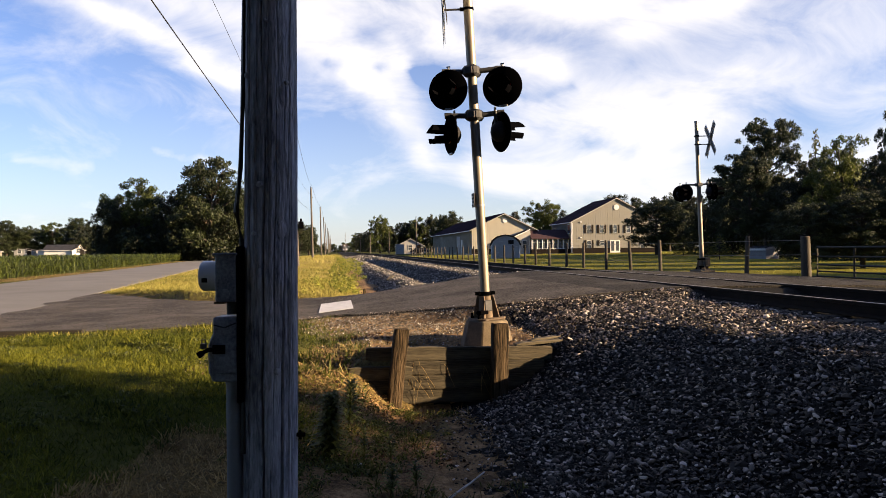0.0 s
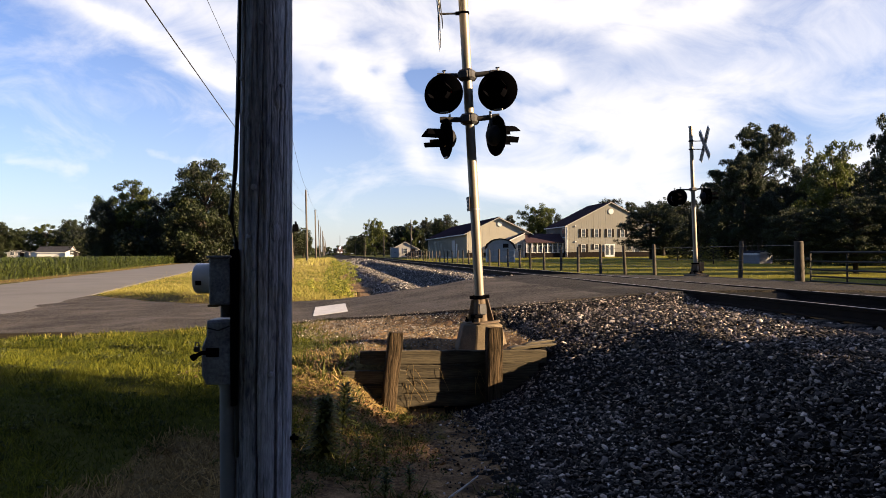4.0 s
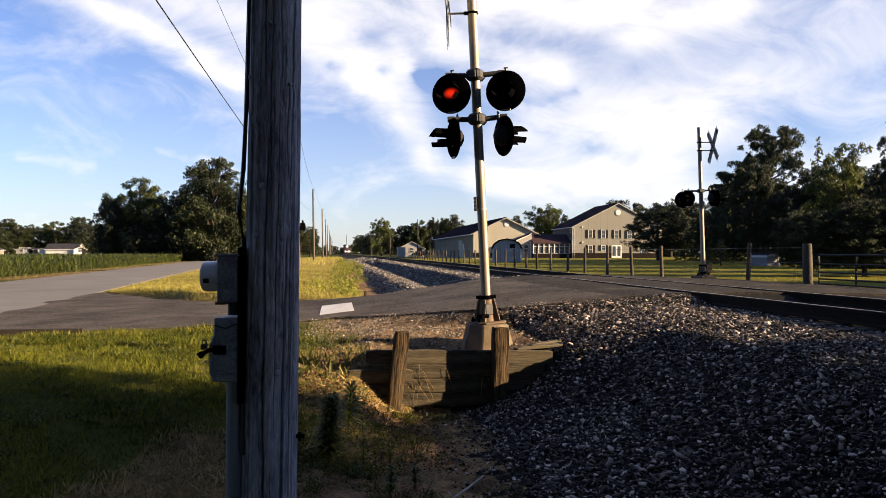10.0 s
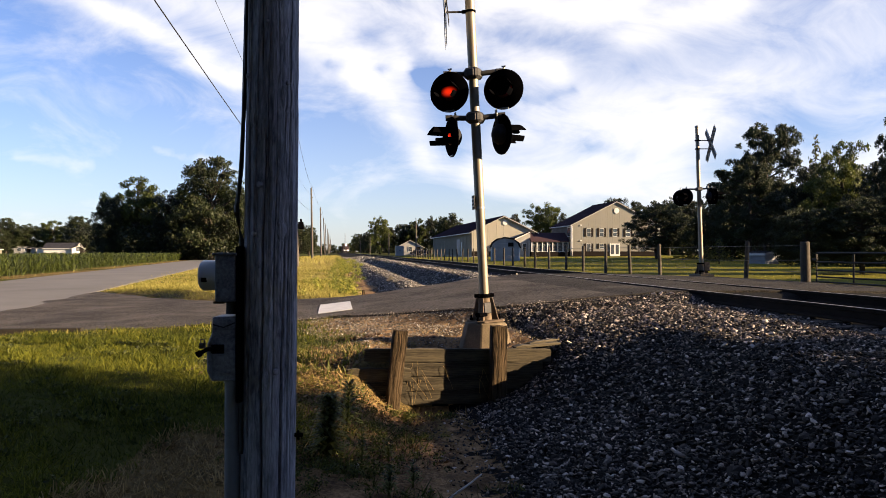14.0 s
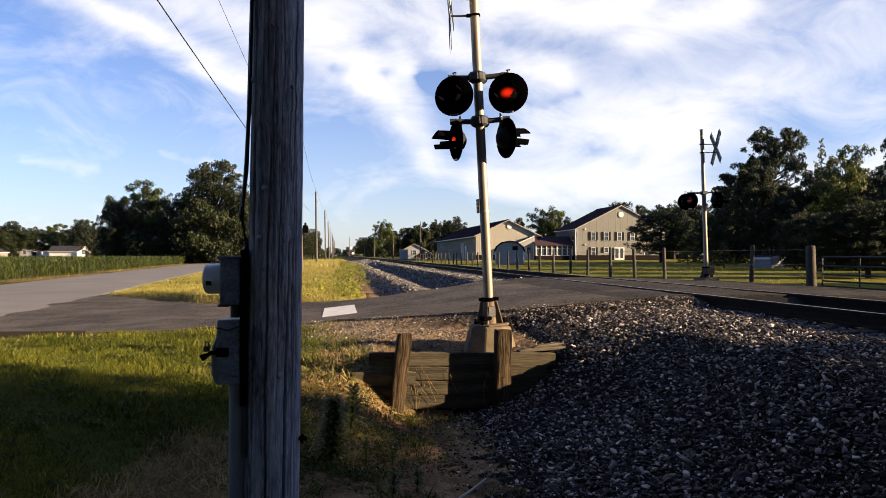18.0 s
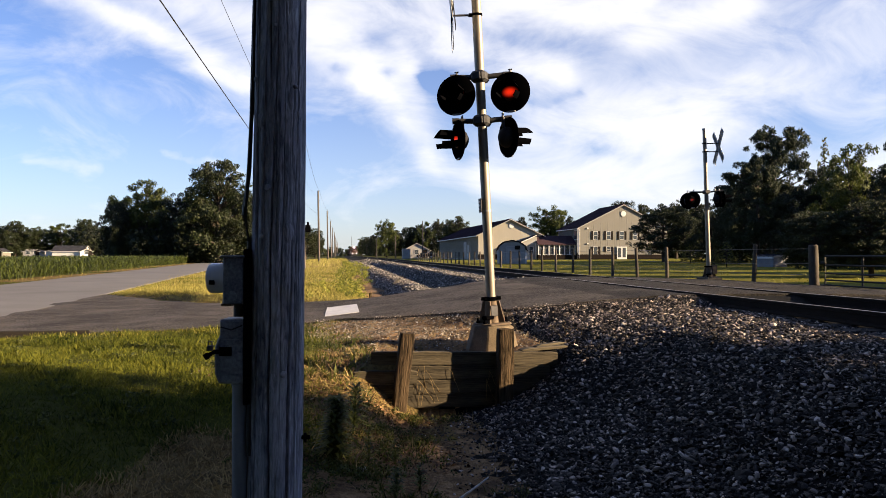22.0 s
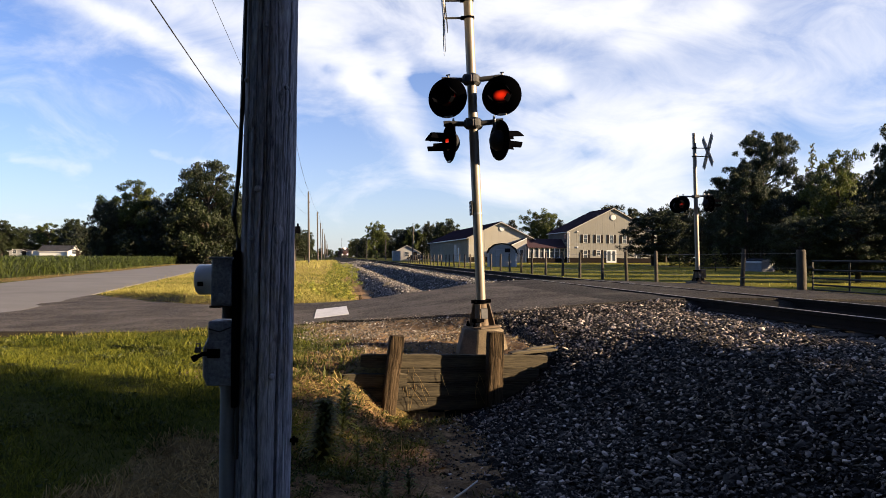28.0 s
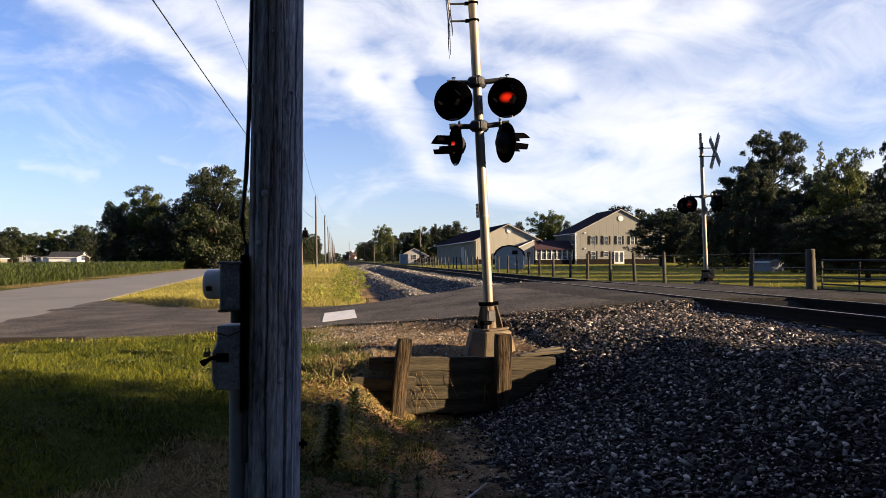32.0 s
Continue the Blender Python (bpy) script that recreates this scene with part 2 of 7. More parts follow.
def stone_surface(name, stops, by="ShaderNodeNewGeometry", socket="Random Per Island"):
    """Crushed stone: most pieces dark, some mid grey, a few pale."""
    m = surface(name, (0.5, 0.5, 0.5), (1.25, 1.22, 1.18), 0.7, scale=9, fine=90, bump=0.3, depth=0.004, spec=0.25)
    nt = m.node_tree
    N, link = nt.nodes.new, nt.links.new
    b = nt.nodes["Principled BSDF"]
    tone = b.inputs["Base Color"].links[0].from_socket
    geo, ramp, mul = N(by), N("ShaderNodeValToRGB"), N("ShaderNodeMix")
    link(geo.outputs[socket], ramp.inputs[0])
    e = ramp.color_ramp.elements
    while len(e) < len(stops):
        e.new(0.5)
    for k, (p, c) in enumerate(stops):
        e[k].position, e[k].color = p, (*c, 1)
    mul.data_type, mul.blend_type = "RGBA", "MULTIPLY"
    mul.inputs["Factor"].default_value = 1.0
    link(ramp.outputs[0], mul.inputs["A"])
    link(tone, mul.inputs["B"])
    link(mul.outputs["Result"], b.inputs["Base Color"])
    return m


# near stones carry the bank's shade in their colour; the far copy is lighter
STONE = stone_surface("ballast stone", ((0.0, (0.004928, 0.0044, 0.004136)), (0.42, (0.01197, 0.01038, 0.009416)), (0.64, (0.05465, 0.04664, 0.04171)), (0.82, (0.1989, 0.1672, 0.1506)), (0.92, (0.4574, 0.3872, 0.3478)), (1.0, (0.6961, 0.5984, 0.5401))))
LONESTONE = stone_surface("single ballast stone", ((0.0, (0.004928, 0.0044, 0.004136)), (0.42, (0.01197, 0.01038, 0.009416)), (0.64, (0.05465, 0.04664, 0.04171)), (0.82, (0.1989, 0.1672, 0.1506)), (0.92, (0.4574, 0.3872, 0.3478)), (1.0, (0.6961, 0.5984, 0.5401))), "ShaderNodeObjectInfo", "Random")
# paler copy of the same stone: sunlight is put into its tones
SUNLIT_STONE = stone_surface("sunlit-toned ballast", ((0.0, (0.02268, 0.02088, 0.01915)), (0.35, (0.05674, 0.05256, 0.04853)), (0.60, (0.121, 0.1123, 0.104)), (0.80, (0.2419, 0.2246, 0.2087)), (0.92, (0.3931, 0.3672, 0.342)), (1.0, (0.5292, 0.4968, 0.4651))))
GRAVEL = stone_surface("brown-grey gravel", ((0.0, (0.030, 0.024, 0.019)), (0.35, (0.080, 0.064, 0.050)), (0.60, (0.16, 0.132, 0.107)), (0.80, (0.27, 0.235, 0.20)), (0.92, (0.40, 0.365, 0.33)), (1.0, (0.58, 0.55, 0.51))))
# near-black: the shade between the stones is put into this colour
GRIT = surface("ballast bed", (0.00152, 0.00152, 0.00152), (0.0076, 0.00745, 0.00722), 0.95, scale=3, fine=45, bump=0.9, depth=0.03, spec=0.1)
STEEL = surface("rusty rail steel", (0.00365, 0.00274, 0.00228), (0.016, 0.01, 0.00732), 0.85, spec=0.15, metal=0.0, scale=5, fine=60, bump=0.2, depth=0.002)
RAILTOP = surface("worn rail head", (0.122, 0.106, 0.095), (0.228, 0.205, 0.186), 0.45, metal=0.7, scale=8, fine=80, bump=0.05)
TIE = surface("creosoted timber", (0.0076, 0.0061, 0.00494), (0.0323, 0.0259, 0.0209), 0.9, scale=3, fine=40, bump=0.5, depth=0.008, stretch=(0.3, 3, 3), objvar=0.6)
POLEWOOD = surface("weathered pole wood", (0.0672, 0.0672, 0.0806), (0.403, 0.398, 0.431), 0.92, scale=4, fine=34, bump=0.7, depth=0.015, stretch=(1.8, 1.8, 0.28), contrast=1.5, spec=0.12, grain=0.8, warp=0.6, spot=(0.258, 0.243, 0.22), spot_amount=0.12)
OLDPOLE = surface("grey pole wood", (0.0342, 0.0304, 0.0258), (0.114, 0.1, 0.0851), 0.9, scale=4, fine=30, bump=0.4, stretch=(2, 2, 0.15))
BOARD = surface("grey weathered board", (0.00912, 0.00732, 0.00502), (0.0864, 0.0708, 0.0456), 0.9, scale=3.5, fine=40, bump=0.8, depth=0.006, stretch=(0.22, 3, 3), objvar=0.5, grain=0.9, contrast=1.3)
POSTWOOD = surface("weathered post", (0.0047, 0.0036, 0.0026), (0.08, 0.056, 0.034), 0.95, scale=6, fine=34, bump=1.0, depth=0.02, stretch=(2.5, 2.5, 0.22), contrast=1.8, spec=0.1, objvar=0.3, grain=0.9, warp=0.4)
FENCEWOOD = surface("fence wood", (0.0137, 0.0109, 0.00817), (0.0718, 0.0602, 0.0465), 0.9, scale=4, fine=30, bump=0.6, stretch=(2, 2, 0.3), objvar=0.7, grain=0.8)
ALU = surface("dull aluminium mast", (0.152, 0.133, 0.11), (0.274, 0.243, 0.198), 0.5, metal=0.5, scale=5, fine=50, bump=0.08, stretch=(1, 1, 0.25))
CASTGREY = surface("grey cast iron", (0.0213, 0.0213, 0.0236), (0.0646, 0.0646, 0.0684), 0.6, metal=0.3, scale=10, fine=70, bump=0.2)
BLACK = surface("matt black paint", (0.00114, 0.00114, 0.00152), (0.00304, 0.00304, 0.0038), 0.85, scale=6, fine=50, bump=0.1, spec=0.0)
LAMPBACK = surface("dull grey lamp casing", (0.008, 0.008, 0.010), (0.030, 0.030, 0.034), 0.7, scale=8, fine=60, bump=0.2, spec=0.1)
CONCRETE = surface("stained concrete", (0.06, 0.043, 0.027), (0.165, 0.128, 0.082), 0.9, scale=4, fine=60, bump=0.5, depth=0.005, spot=(0.0456, 0.038, 0.0304), spot_amount=0.3, grain=0.8)
RUSTY = surface("rust stained casting", (0.0418, 0.0274, 0.0182), (0.16, 0.118, 0.0798), 0.75, metal=0.2, scale=7, fine=50, bump=0.3)
SIGNWHITE = surface("white sign face", (0.471, 0.471, 0.471), (0.623, 0.623, 0.608), 0.5, scale=5, fine=40, bump=0.05)
SIGNBACK = surface("bare sign back", (0.213, 0.213, 0.213), (0.342, 0.342, 0.334), 0.5, metal=0.5, scale=5, fine=40, bump=0.05)
BOXGREY = surface("grey painted steel box", (0.056, 0.063, 0.0798), (0.189, 0.207, 0.245), 0.5, metal=0.2, scale=6, fine=60, bump=0.1, contrast=1.4, grain=0.9)
CONDUIT = surface("grey plastic conduit", (0.122, 0.129, 0.144), (0.182, 0.19, 0.205), 0.55, scale=4, fine=30, bump=0.05)
METERGLASS = surface("meter cover", (0.418, 0.433, 0.456), (0.57, 0.585, 0.608), 0.15, scale=3, fine=20, bump=0.0)
RUBBER = surface("black cable", (0.00608, 0.00608, 0.00684), (0.0152, 0.0152, 0.0152), 0.6, scale=8, fine=40, bump=0.1)
WIRE = surface("fence wire", (0.076, 0.0722, 0.0684), (0.182, 0.171, 0.16), 0.6, metal=0.6, scale=8, fine=40, bump=0.0)
GATESTEEL = surface("dark gate tube", (0.0076, 0.00836, 0.00836), (0.0243, 0.0243, 0.0228), 0.7, metal=0.2, scale=6, fine=40, bump=0.1)
STRAW = surface("straw thatch", (0.038, 0.0274, 0.0106), (0.19, 0.133, 0.0532), 0.95, contrast=1.4, spec=0.1, scale=2.2, fine=30, bump=0.8, depth=0.03, grain=0.9)
# lighter than LAWN: sunlight is put into the farmhouse turf's colour
PARKTURF = surface("mown turf, sunlit tone", (0.036, 0.04, 0.005), (0.19, 0.165, 0.022), 0.95, scale=0.3, fine=5, bump=0.6, depth=0.03, spec=0.05)
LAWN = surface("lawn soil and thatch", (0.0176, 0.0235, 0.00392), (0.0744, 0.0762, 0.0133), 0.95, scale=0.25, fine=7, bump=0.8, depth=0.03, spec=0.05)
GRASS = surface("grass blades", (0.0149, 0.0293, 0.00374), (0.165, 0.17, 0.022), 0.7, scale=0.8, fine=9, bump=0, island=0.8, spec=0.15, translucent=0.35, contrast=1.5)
# brighter copy of GRASS, with the sun on it put into its colour
PARKGRASS = surface("mown grass, sunlit tone", (0.0889, 0.0954, 0.0123), (0.355, 0.329, 0.0548), 0.7, scale=0.3, fine=6, bump=0, island=0.7, spec=0.15, translucent=0.35)
DRYGRASS = surface("dry grass blades", (0.119, 0.0784, 0.0332), (0.451, 0.326, 0.149), 0.8, scale=0.8, fine=9, bump=0, island=0.9, translucent=0.3)
GOLDGRASS = surface("tall yellow grass", (0.152, 0.144, 0.0213), (0.456, 0.388, 0.114), 0.75, scale=0.35, fine=5, bump=0, island=0.8, translucent=0.4)
WEED = surface("weed leaves", (0.0137, 0.0237, 0.00436), (0.118, 0.128, 0.0212), 0.65, scale=1.5, fine=12, bump=0, island=0.9, translucent=0.35)
# lit copy of WEED: the sun on the verge bushes is in its colour
VERGELEAF = surface("weed leaves, sunlit yellow-green tone", (0.0319, 0.0511, 0.00851), (0.33, 0.33, 0.0532), 0.65, scale=1.5, fine=12, bump=0, island=0.9, translucent=0.35)
CORN = surface("corn leaves", (0.00499, 0.0112, 0.00249), (0.0872, 0.112, 0.0187), 0.55, scale=0.3, fine=6, bump=0, island=0.9, translucent=0.3)
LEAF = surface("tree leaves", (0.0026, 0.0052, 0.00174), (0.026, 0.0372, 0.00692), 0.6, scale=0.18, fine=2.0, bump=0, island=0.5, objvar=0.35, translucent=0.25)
LEAF2 = surface("yellow-green leaves", (0.0106, 0.0198, 0.0038), (0.0912, 0.11, 0.0182), 0.6, scale=0.18, fine=2.0, bump=0, island=0.5, objvar=0.3, translucent=0.35)
NEEDLE = surface("pine needles", (0.00584, 0.0117, 0.00584), (0.0351, 0.0485, 0.0175), 0.7, scale=0.25, fine=2.5, bump=0, island=0.9, translucent=0.2)
SPRUCE = surface("young yellow-green needles", (0.0228, 0.0304, 0.00608), (0.122, 0.125, 0.0228), 0.65, scale=0.4, fine=3.0, bump=0, island=0.8, translucent=0.3)
BARK = surface("bark", (0.0133, 0.0103, 0.0076), (0.0532, 0.0418, 0.0323), 0.95, scale=3, fine=24, bump=0.8, depth=0.03, stretch=(2, 2, 0.4))
SIDING = surface("cream metal siding", (0.268, 0.249, 0.203), (0.312, 0.29, 0.237), 0.6, scale=0.4, fine=8, bump=0.03)
HOUSEWALL = surface("grey-cream house siding", (0.146, 0.142, 0.122), (0.178, 0.171, 0.146), 0.6, scale=0.4, fine=8, bump=0.03)
SIDING_P = surface("pale siding", (0.224, 0.218, 0.206), (0.299, 0.29, 0.271), 0.6, scale=0.4, fine=8, bump=0.03)
ROOFMETAL = surface("plum metal roof", (0.036, 0.022, 0.025), (0.058, 0.036, 0.041), 0.8, scale=0.3, fine=6, bump=0.05, spec=0.03)
SLATE = surface("dark grey shingles", (0.016, 0.017, 0.021), (0.042, 0.043, 0.050), 0.85, scale=1.2, fine=9, bump=0.3, spec=0.08)
TRIM = surface("white trim", (0.436, 0.436, 0.424), (0.511, 0.511, 0.499), 0.5, scale=2, fine=20, bump=0.02)
SHUTTER = surface("dark brown shutter", (0.00456, 0.00304, 0.00228), (0.0106, 0.00684, 0.00532), 0.6, scale=3, fine=20, bump=0.05, spec=0.1)
BRICKBAND = surface("brown brick plinth", (0.0038, 0.00266, 0.00228), (0.0114, 0.0076, 0.00608), 0.9, scale=3, fine=14, bump=0.3, spec=0.1)
PANE = glass("window glass")
LOCO_RED = surface("grimy red paint", (0.0205, 0.00732, 0.00502), (0.0502, 0.0155, 0.00912), 0.6, scale=0.6, fine=8, bump=0.05)
LOCO_DARK = surface("black grimy underframe", (0.00912, 0.00912, 0.00912), (0.0304, 0.0281, 0.0258), 0.8, scale=1, fine=10, bump=0.1)
WAGON = surface("brown wagon steel", (0.0418, 0.0228, 0.0167), (0.106, 0.057, 0.038), 0.75, scale=0.4, fine=6, bump=0.1)
CAR_A = surface("dark car paint", (0.0114, 0.0122, 0.0152), (0.0228, 0.0243, 0.0304), 0.25, scale=1, fine=10, bump=0.0)
CAR_B = surface("white van paint", (0.494, 0.494, 0.494), (0.57, 0.57, 0.57), 0.3, scale=1, fine=10, bump=0.0)
RED_DIM = glow("faint red lamp lens", (1.0, 0.030, 0.008), 0.09, radius=0.06)
RED_LAMP = glow("red lamp lens", (1.0, 0.030, 0.008), 0.27, radius=0.10)
HEADLIGHT = glow("headlight", (1.0, 0.93, 0.80), 16.0)


# ---- building blocks ----
class Geo:
    """Collects vertices and faces of one mesh."""

    def __init__(self):
        self.v, self.f = [], []

    def add(self, v, f):
        n = len(self.v)
        self.v += [tuple(p) for p in v]
        self.f += [tuple(i + n for i in q) for q in f]
        return self

    def box(self, c, s, m=None):
        x, y, z = (k / 2 for k in s)
        v = [Vector((a * x, b * y, d * z)) for d in (-1, 1) for b in (-1, 1) for a in (-1, 1)]
        mm = (m or Matrix()).copy()
        v = [mm @ p + Vector(c) for p in v]
        return self.add(v, [(0, 2, 3, 1), (4, 5, 7, 6), (0, 1, 5, 4), (2, 6, 7, 3), (0, 4, 6, 2), (1, 3, 7, 5)])

    def tube(self, path, radii, n=10, caps=True):
        rings, up = [], Vector((0, 0, 1))
        pts = [Vector(p) for p in path]
        radii = radii if isinstance(radii, (list, tuple)) else [radii] * len(pts)
        v, f = [], []
        for i, p in enumerate(pts):
            d = (pts[min(i + 1, len(pts) - 1)] - pts[max(i - 1, 0)]).normalized()
            a = d.cross(up)
            if a.length < 0.05:
                a = Vector((1, 0, 0)) - d * d.x
            a.normalize()
            b = d.cross(a)
            v += [p + (a * math.cos(2 * math.pi * k / n) + b * math.sin(2 * math.pi * k / n)) * radii[i] for k in range(n)]
        for i in range(len(pts) - 1):
            f += [(i * n + k, i * n + (k + 1) % n, (i + 1) * n + (k + 1) % n, (i + 1) * n + k) for k in range(n)]
        if caps:
            f += [tuple(range(n - 1, -1, -1)), tuple((len(pts) - 1) * n + k for k in range(n))]
        return self.add(v, f)

    def prism(self, outline, axis, a, b):
        """An outline of (p, q) pairs pushed from a to b along axis 0, 1 or 2."""
        def at(p, q, h):
            return ((h, p, q), (p, h, q), (p, q, h))[axis]
        n = len(outline)
        v = [at(p, q, a) for p, q in outline] + [at(p, q, b) for p, q in outline]
        f = [tuple(range(n)), tuple(range(2 * n - 1, n - 1, -1))]
        f += [(i, n + i, n + (i + 1) % n, (i + 1) % n) for i in range(n)]
        return self.add(v, f)


def part(name, geo, material, parent=None, label="", bevel=0.0, smooth=False, at=None):
    """Links the geometry as one mesh object, under its parent."""
    me = bpy.data.meshes.new(name)
    me.from_pydata(geo.v, [], geo.f)
    bm = bmesh.new()
    bm.from_mesh(me)
    bmesh.ops.recalc_face_normals(bm, faces=bm.faces)
    if bevel:
        sharp = [e for e in bm.edges if len(e.link_faces) == 2 and e.calc_face_angle(0) > 0.6]
        bmesh.ops.bevel(bm, geom=sharp, offset=bevel, segments=1, affect="EDGES", clamp_overlap=True)
    if smooth:
        for fc in bm.faces:
            fc.smooth = True
        for e in bm.edges:
            if len(e.link_faces) == 2 and e.calc_face_angle(0) > 0.7:
                e.smooth = False
    bm.to_mesh(me)
    bm.free()
    me.materials.append(material)
    ob = new(name, me)
    if parent:
        ob.parent = parent
    if at is not None:
        ob.matrix_basis = at
    if label:
        tagged(ob, label=label)
    return ob


def array_mesh(name, verts, faces, material, smooth=False):
    """A mesh from numpy arrays of triangles or quads."""
    me = bpy.data.meshes.new(name)
    nv, nf, k = len(verts), len(faces), faces.shape[1]
    me.vertices.add(nv)
    me.vertices.foreach_set("co", np.ascontiguousarray(verts, dtype=np.float32).ravel())
    me.loops.add(nf * k)
    me.loops.foreach_set("vertex_index", np.ascontiguousarray(faces, dtype=np.int32).ravel())
    me.polygons.add(nf)
    me.polygons.foreach_set("loop_start", np.arange(0, nf * k, k, dtype=np.int32))
    me.polygons.foreach_set("use_smooth", np.full(nf, smooth))
    me.update(calc_edges=True)
    me.materials.append(material)
    return new(name, me)


def empty(name, m=None):
    ob = new(name)
    ob.empty_display_size = 0.2
    if m is not None:
        ob.matrix_basis = m
    return ob


# ---- the lie of the land ----
def smooth01(a, b, x):
    t = np.clip((x - a) / (b - a), 0, 1)
    return t * t * (3 - 2 * t)


def road_z(x):
    return np.interp(x, [-40, -8, -5, -2, -1.2, -0.45, 0.45, 1.2, 2, 3.5, 4.7, 5.25, 6.75, 8, 10.5, 12, 20], [0.33, 0.33, 0.38, 0.50, 0.53, 0.575, 0.66, 0.75, 0.86, 1.03, 1.115, 1.125, 1.125, 1.10, 1.02, 0.92, 0.85])


def road_near(x):
    return np.interp(x, [-9, -6.5, -5, 0, 1.2, 2.3, 3.2, 5, 12], [8.0, 12.3, 12.2, 11.8, 10.9, 9.9, 9.65, 9.6, 9.6])


def road_far(x):
    return np.interp(x, [-11, -8, -6, -4.8, -3.7, -2, 1, 3, 5, 12], [33, 25.3, 22.4, 20.6, 19.0, 17.4, 16.5, 17.0, 17.8, 17.8])


def main_near(y):
    return -5.7 - 0.094 * y


def main_far(y):
    return -11.9 - 0.094 * y


RAIL_TOP, TIE_TOP, TRACK_X = 1.14, 0.985, 6.0


def land(x, y):
    """Height of the ground, for arrays."""
    x, y = np.broadcast_arrays(np.asarray(x, float), np.asarray(y, float))
    lawn = np.interp(x, [-14, -6, -3, -1.2, -0.2], [0.34, 0.34, 0.30, 0.22, 0.12])
    near = np.interp(x, [-14, -6, -3, -1.2, -0.2, 0.5, 1.2, 1.6, 2.4, 3.0, 3.6, 4.5, 7.5, 8.3, 10.0, 11.5, 40, 400],
                     [0.34, 0.34, 0.30, 0.22, 0.12, 0.03, 0.05, 0.10, 0.34, 0.64, 0.89, 0.96, 0.95, 0.88, 0.78, 0.76, 0.95, 1.0])
    # the bank rises towards the road and behind the board wall
    bank = np.interp(x, [-14, -6, -2, 0, 0.4, 2.4, 3.0, 3.9, 4.5, 7.5, 8.3, 10.0, 11.5, 40, 400],
                     [0.34, 0.36, 0.42, 0.54, 0.60, 0.68, 0.84, 0.96, 0.98, 0.97, 0.95, 0.92, 0.80, 0.95, 1.0])
    in_wall = smooth01(0.30, 0.36, x) * (1 - smooth01(2.36, 2.45, x))
    side = smooth01(5.3, 8.4, y) * (1 - smooth01(-0.10, 0.78, x - 0.40 * smooth01(7.15, 7.75, y))) + smooth01(6.0, 8.3, y) * smooth01(1.9, 2.6, x)
    rise = side * (1 - in_wall) + in_wall * np.maximum(side * (y < 7.48), smooth01(7.44, 7.52, y))
    z = near * (1 - rise) + bank * rise
    # stone heaped against the end of the board wall
    z = z + (0.05 * np.exp(-((x - 2.45) / 0.42) ** 2 - ((y - 7.05) / 0.55) ** 2)) * (y < 7.47)
    z = z - 0.08 * np.exp(-((x - 1.15) / 0.42) ** 2 - ((y - 7.2) / 0.28) ** 2) * (y < 7.47)
    z = z - 0.11 * np.exp(-((x - 1.40) / 0.75) ** 4 - ((y - 8.05) / 0.50) ** 4)
    far = np.interp(x, [-14, -8, -4, -1.0, 0.2, 0.8, 1.4, 2.1, 2.4, 3.05, 3.2, 4.0, 4.6, 7.5, 8.3, 10.0, 11.5, 40, 400],
                    [0.34, 0.40, 0.62, 0.64, 0.56, 0.44, 0.46, 0.72, 0.72, 0.54, 0.54, 0.97, 0.97, 0.96, 0.90, 0.80, 0.77, 0.95, 1.0])
    calm = np.interp(x, [-14, -8, -4, 0.5, 2.4, 3.6, 4.4, 7.5, 8.3, 10.0, 11.5, 40, 400],
                     [0.34, 0.40, 0.66, 0.66, 0.66, 0.82, 0.95, 0.95, 0.90, 0.80, 0.77, 0.95, 1.0])
    k = smooth01(55, 120, y)
    far = far * (1 - k) + calm * k
    k = smooth01(-0.05, 1.0, y - road_far(x))
    rz = road_z(x) - 0.03
    g = smooth01(-0.8, -0.05, y - road_near(x))
    z = z * (1 - g) + rz * g
    z = z * (1 - k) + far * k
    # the road along the field lies in the land
    m = smooth01(-1.2, 0.0, main_near(y) - x) * (1 - smooth01(0.0, 1.2, main_far(y) - x))
    z = z * (1 - m) + 0.30 * m
    return z


def land1(x, y):
    return float(land(x, y))


def spread(marks):
    """Grid lines: (start, step) pairs, the last one being the end."""
    out = []
    for (a, s), (b, _) in zip(marks, marks[1:]):
        n = max(1, round((b - a) / s))
        out += [a + (b - a) * i / n for i in range(n)]
    return np.array(out + [marks[-1][0]])


